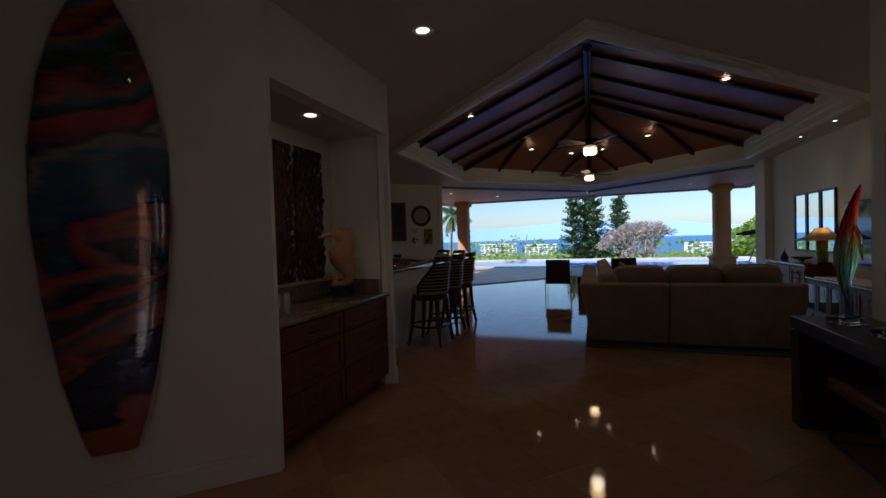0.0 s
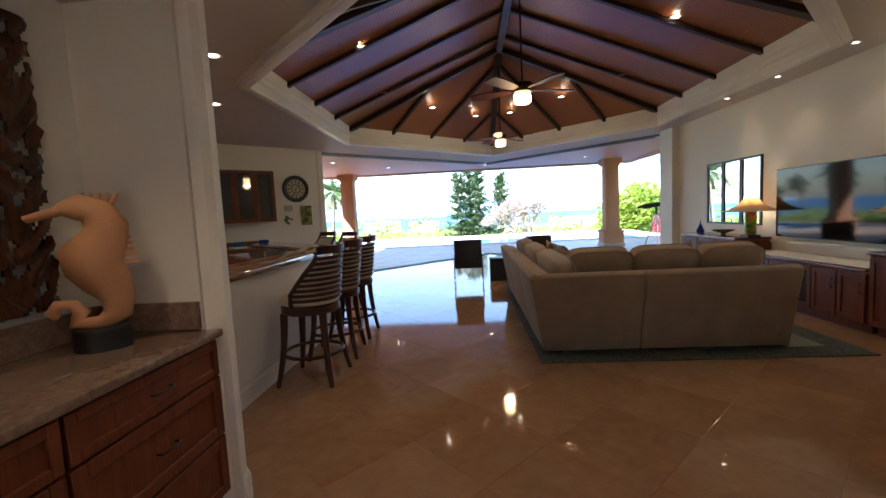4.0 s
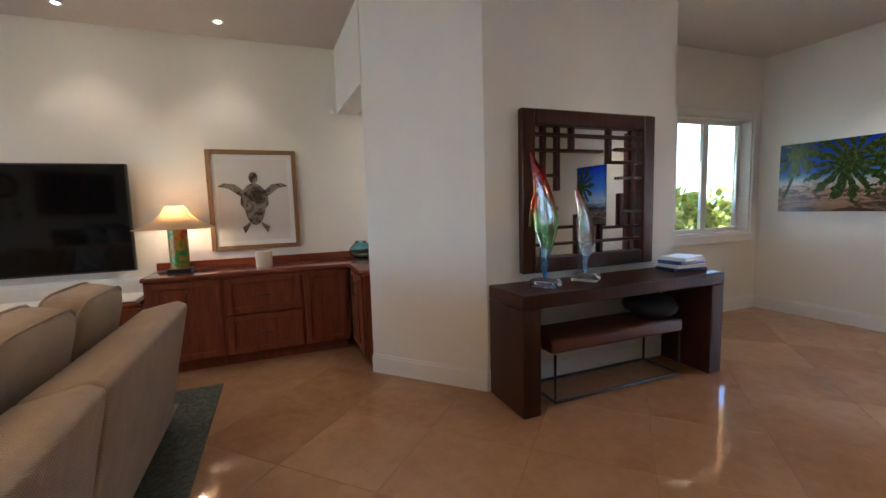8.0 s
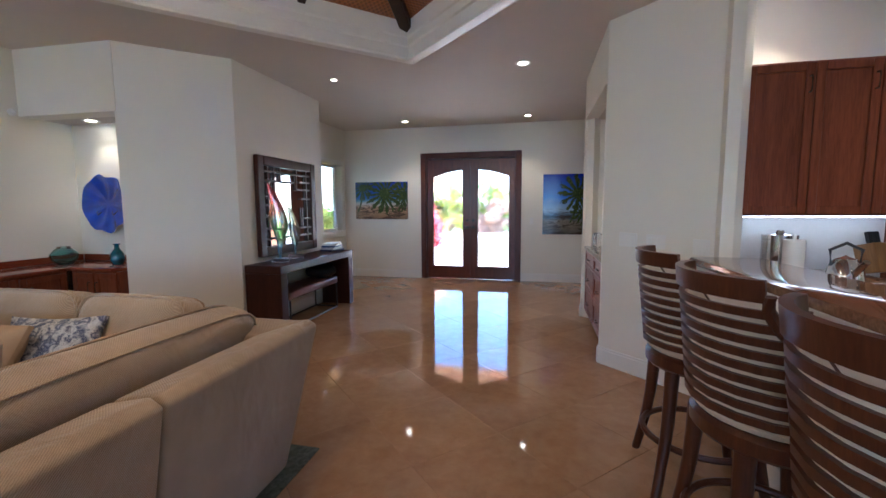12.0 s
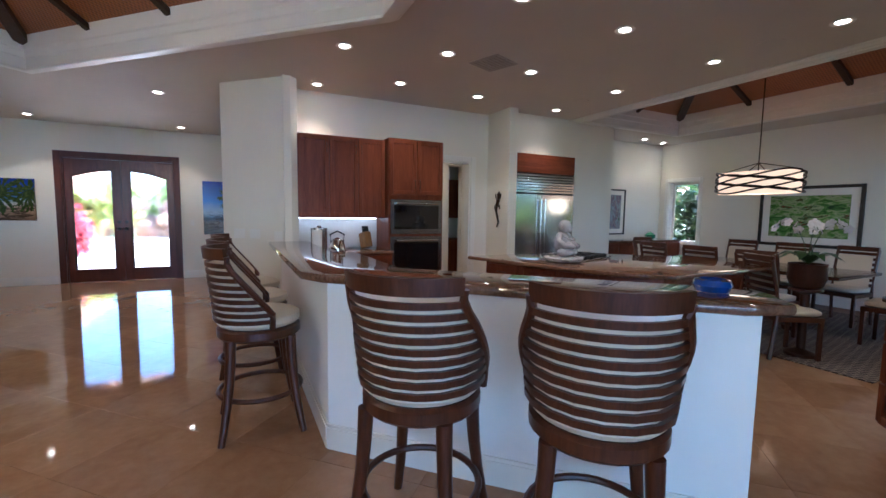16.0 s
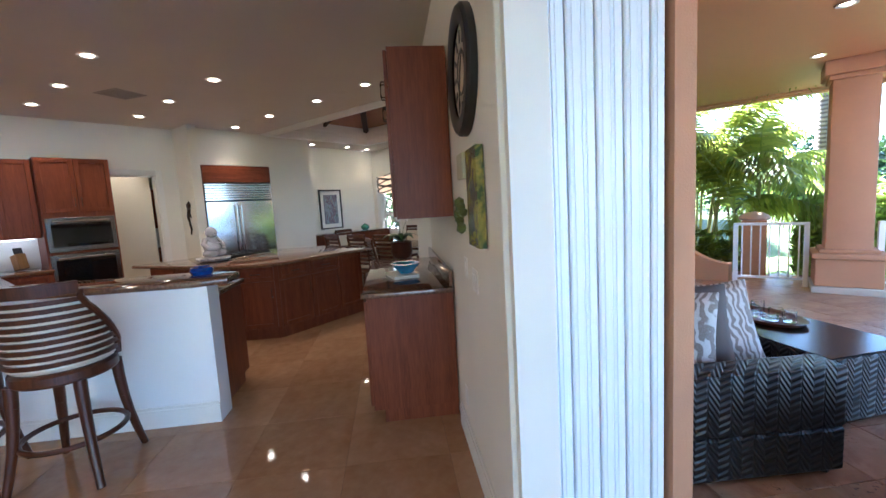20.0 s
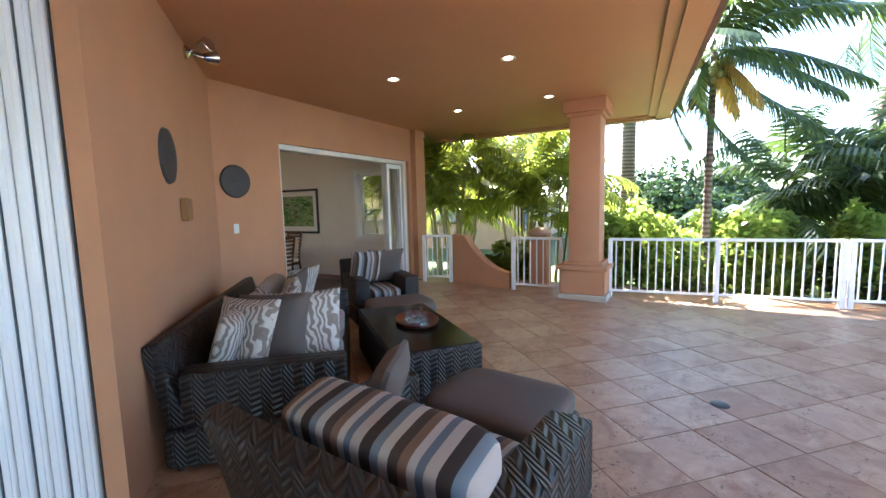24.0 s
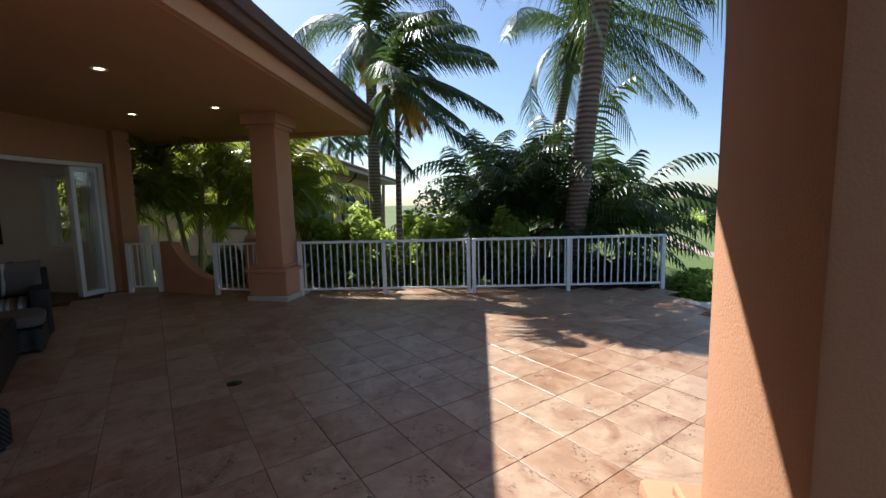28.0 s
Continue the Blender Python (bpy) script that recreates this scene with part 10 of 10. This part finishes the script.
for x in (2.9, -1.3, -6.0):
    bm = B()
    for a, b in (((x - 2.6, 4.951, 0.9), (x - 2.48, 5.03, 3.1)), ((x - 1.32, 4.951, 0.9), (x - 1.22, 5.03, 3.0)), ((x - 0.12, 4.951, 0.9), (x, 5.03, 3.1)), ((x - 2.48, 4.951, 3.0), (x - 0.12, 5.03, 3.1)), ((x - 2.48, 4.951, 0.82), (x - 0.12, 5.03, 0.9))):
        box(bm, a, b)
    w = part("window", bm, M_DARKWOOD, th, "dark framed window", smooth=None)
    bm = B()
    box(bm, (x - 2.48, 4.96, 0.9), (x - 0.12, 4.98, 3.0))
    part("pane", bm, M_HWIN, w, smooth=None)
for y in (-3.4, 2.2):
    bm = B()
    for a, b in (((4.001, y - 0.8, 1.2), (4.06, y - 0.7, 2.9)), ((4.001, y + 0.7, 1.2), (4.06, y + 0.8, 2.9)), ((4.001, y - 0.7, 2.8), (4.06, y + 0.7, 2.9)), ((4.001, y - 0.7, 1.2), (4.06, y + 0.7, 1.3))):
        box(bm, a, b)
    w = part("window", bm, M_DARKWOOD, th, "dark framed window", smooth=None)
    bm = B()
    box(bm, (4.01, y - 0.7, 1.3), (4.03, y + 0.7, 2.8))
    part("pane", bm, M_HWIN, w, smooth=None)
for i, (x, y, sz) in enumerate(((-46, 10.5, 4.2), (-52, 15.0, 4.4), (-58, 20, 4.2), (-44, 14.0, 3.0))):
    bush(x, y, -1.6, (4.0, 4.0, sz + 1.2), 3600, 300 + i, M_DARKLEAF, "broad dark tree beyond the neighbouring garden", 0.26, "tree")

# ---------------------------------------------------------------- entrance court
M_CONC = plain("sunlit_concrete", (0.62, 0.57, 0.5), 0.8, var=0.08)
bm = B()
box(bm, (-4.5, -16.0, -0.28), (7.0, -0.61, -0.02))
solid("pavement_entrance", bm, M_CONC, "pale concrete entrance court", "pavement", kind="structure")
slab("ceiling_porch", [(-3.2, -3.4), (6.4, -3.4), (6.4, -0.62), (-3.2, -0.62)], [], HL, 0.2, M_SOFFIT, "terracotta painted soffit of the entrance porch")
bm = B()
box(bm, (4.6, -15.5, -0.1), (5.0, -4.6, 3.2))
solid("wall_entrance_wing", bm, M_STUCCO, "terracotta stucco wing beside the entrance court", "wall", kind="structure", smooth=None)
for x in (-1.6, 3.9):
    column(pose(x, -3.1, -0.02), "square terracotta stucco column of the entrance porch")
bm = B()
rng = random.Random(31)
for k in range(90):
    x, y = rng.uniform(-6, 9), rng.uniform(-17.5, -15)
    bmesh.ops.create_icosphere(bm, subdivisions=1, radius=rng.uniform(0.25, 0.5), matrix=pose(x, y, rng.uniform(0, 1.6)) @ Matrix.Diagonal((1.3, 0.8, 0.8, 1)))
tagged(part("rockery", bm, plain("tan_lava_rock", (0.35, 0.25, 0.18), 0.9, var=0.3), None, smooth=None), "bank of tan rocks behind the entrance court", "rocks", "", "stuff")
for i, (x, y, mt) in enumerate(((3.6, -6.4, M_REDLEAF), (6.0, -3.9, M_HEDGE), (5.6, -2.2, M_ARECA), (5.0, 1.0, M_HEDGE), (5.4, -0.4, M_ARECA))):
    bush(x, y, -0.1, (0.8, 0.8, 1.3), 1100, 210 + i, mt, "garden shrub by the entrance", 0.11)
for i in range(5):
    bush(-4 + i * 3, -18.5, 0, (2.0, 1.5, 2.6), 1300, 230 + i, (M_HEDGE, M_ARECA)[i % 2], "green shrubs behind the entrance court", 0.2)
clump_palm(3.4, -9.2, -0.1, 1.6, 6, 240, M_ARECA, "clump palm in the entrance court", 1.4)
for i, (x, y) in enumerate(((-10.9, 4.2), (-10.8, 5.6), (-11.0, 3.2))):
    bush(x, y, GZ, (0.7, 0.8, 2.2), 1600, 250 + i, M_DARKLEAF, "dark green shrubs outside the dining window", 0.1)
bm = B()
box(bm, (-11.4, 2.0, GZ), (-11.25, 8.0, 1.15))
solid("garden_fence", bm, M_TRIM, "pale garden wall outside the dining window", "fence", smooth=None)

# ---------------------------------------------------------------- floors: beds, then tiles
slab("floor", [(-9.6, -0.6), (6.2, -0.6), (6.2, 9.8), (1.04, 14.96), (-2.86, 11.06), (-5.0, 8.92), (-9.6, 8.92)], [], -0.106, 0.1, M_GROUT, "polished travertine tiled floor", "floor")
bm = B()
box(bm, (-9.62, 8.93, -0.3), (-4.98, 9.4, -0.0065))
prism(bm, [(-10.3, 9.3), (-5.0, 8.94), (-2.88, 11.06), (1.04, 14.98), (6.2, 9.82), (12, 9.82), (12, 19.55), (-5.0, 19.55), (-7.9, 19.25), (-9.45, 18.8), (-10.5, 18.95)], -0.3, -0.0065)
solid("pavement", bm, M_LGROUT, "diagonal stone tiled lanai and terrace floor", "pavement", kind="structure", smooth=None)
FL, PV = bpy.data.objects["floor"], bpy.data.objects["pavement"]


def tile_mesh(s, t, mat, name, gap):
    bm = B()
    g, c = s / 2 - gap, gap * 1.6
    lo = [bm.verts.new((x * g, y * g, -t)) for x, y in ((-1, -1), (1, -1), (1, 1), (-1, 1))]
    mi = [bm.verts.new((x * g, y * g, -c * 0.6)) for x, y in ((-1, -1), (1, -1), (1, 1), (-1, 1))]
    hi = [bm.verts.new((x * (g - c), y * (g - c), 0)) for x, y in ((-1, -1), (1, -1), (1, 1), (-1, 1))]
    for a, b in ((lo, mi), (mi, hi)):
        for k in range(4):
            bm.faces.new((a[k], a[(k + 1) % 4], b[(k + 1) % 4], b[k]))
    bm.faces.new(hi)
    return mesh_of(bm, name, mat)


def lay(parent, s, u0, v0, inside, near, mat, mat_far, t, gap, jitter=0.0):
    """Square tiles laid on the diagonal: the near ones as parts, the rest joined."""
    me = tile_mesh(s, t, mat, "tile", gap)
    r2 = math.sqrt(0.5)
    rng = random.Random(4)
    verts, faces, count = [], [], 0
    g = s / 2 - gap
    for i in range(-60, 90):
        for j in range(-60, 90):
            u, v = u0 + (i + 0.5) * s, v0 + (j + 0.5) * s
            x, y = (u - v) * r2, (u + v) * r2
            if not inside(x, y):
                continue
            z = rng.uniform(-jitter, jitter)
            if near(x, y) and count < 300:
                o = new("tile", me)
                o.parent = parent
                o.matrix_basis = pose(x, y, z, 0, 0, 45)
                count += 1
            else:
                n = len(verts)
                for a, b, k, zz in ((-1, -1, 1, -t), (1, -1, 1, -t), (1, 1, 1, -t), (-1, 1, 1, -t), (-1, -1, 1, 0), (1, -1, 1, 0), (1, 1, 1, 0), (-1, 1, 1, 0)):
                    verts.append((x + (a - b) * g * r2, y + (a + b) * g * r2, z + zz))
                faces += [(n + 4, n + 5, n + 6, n + 7)] + [(n + k, n + (k + 1) % 4, n + 4 + (k + 1) % 4, n + 4 + k) for k in range(4)]
    me2 = bpy.data.meshes.new("tiles_beyond")
    me2.from_pydata(verts, [], faces)
    me2.materials.append(mat_far)
    o = new("tiles_beyond", me2)
    o.parent = parent
    tagged(o, "", "", "", "stuff")


R2 = math.sqrt(2)
lay(FL, 0.61, -8.0, -8.0, lambda x, y: -9.75 < x < 5.6 and -0.7 < y < 15.0 and y - x < 13.9 + 0.3 and y + x < 16.0 + 0.3 and not (y > 8.8 and x < -5.0), lambda x, y: -3.6 < x < 3.6 and -0.6 < y < 12, M_FLOOR, M_FLOOR_J, 0.0055, 0.0007)
lay(PV, 0.406, 16.35 / R2 - 60 * 0.406, 14.3 / R2 - 60 * 0.406, lambda x, y: -10.3 < x < 11.8 and 9.1 < y < 18.85 + 0.18 * max(0.0, min(4.0, x + 9.3)) and (y - x > 14.1 or y + x > 16.2) and not (y - x < 14.9 and x < -3.3), lambda x, y: -7.4 < x < -2.4 and 11.3 < y < 17.6, M_LANAI, M_LANAI_J, 0.007, 0.002, 0.0012)
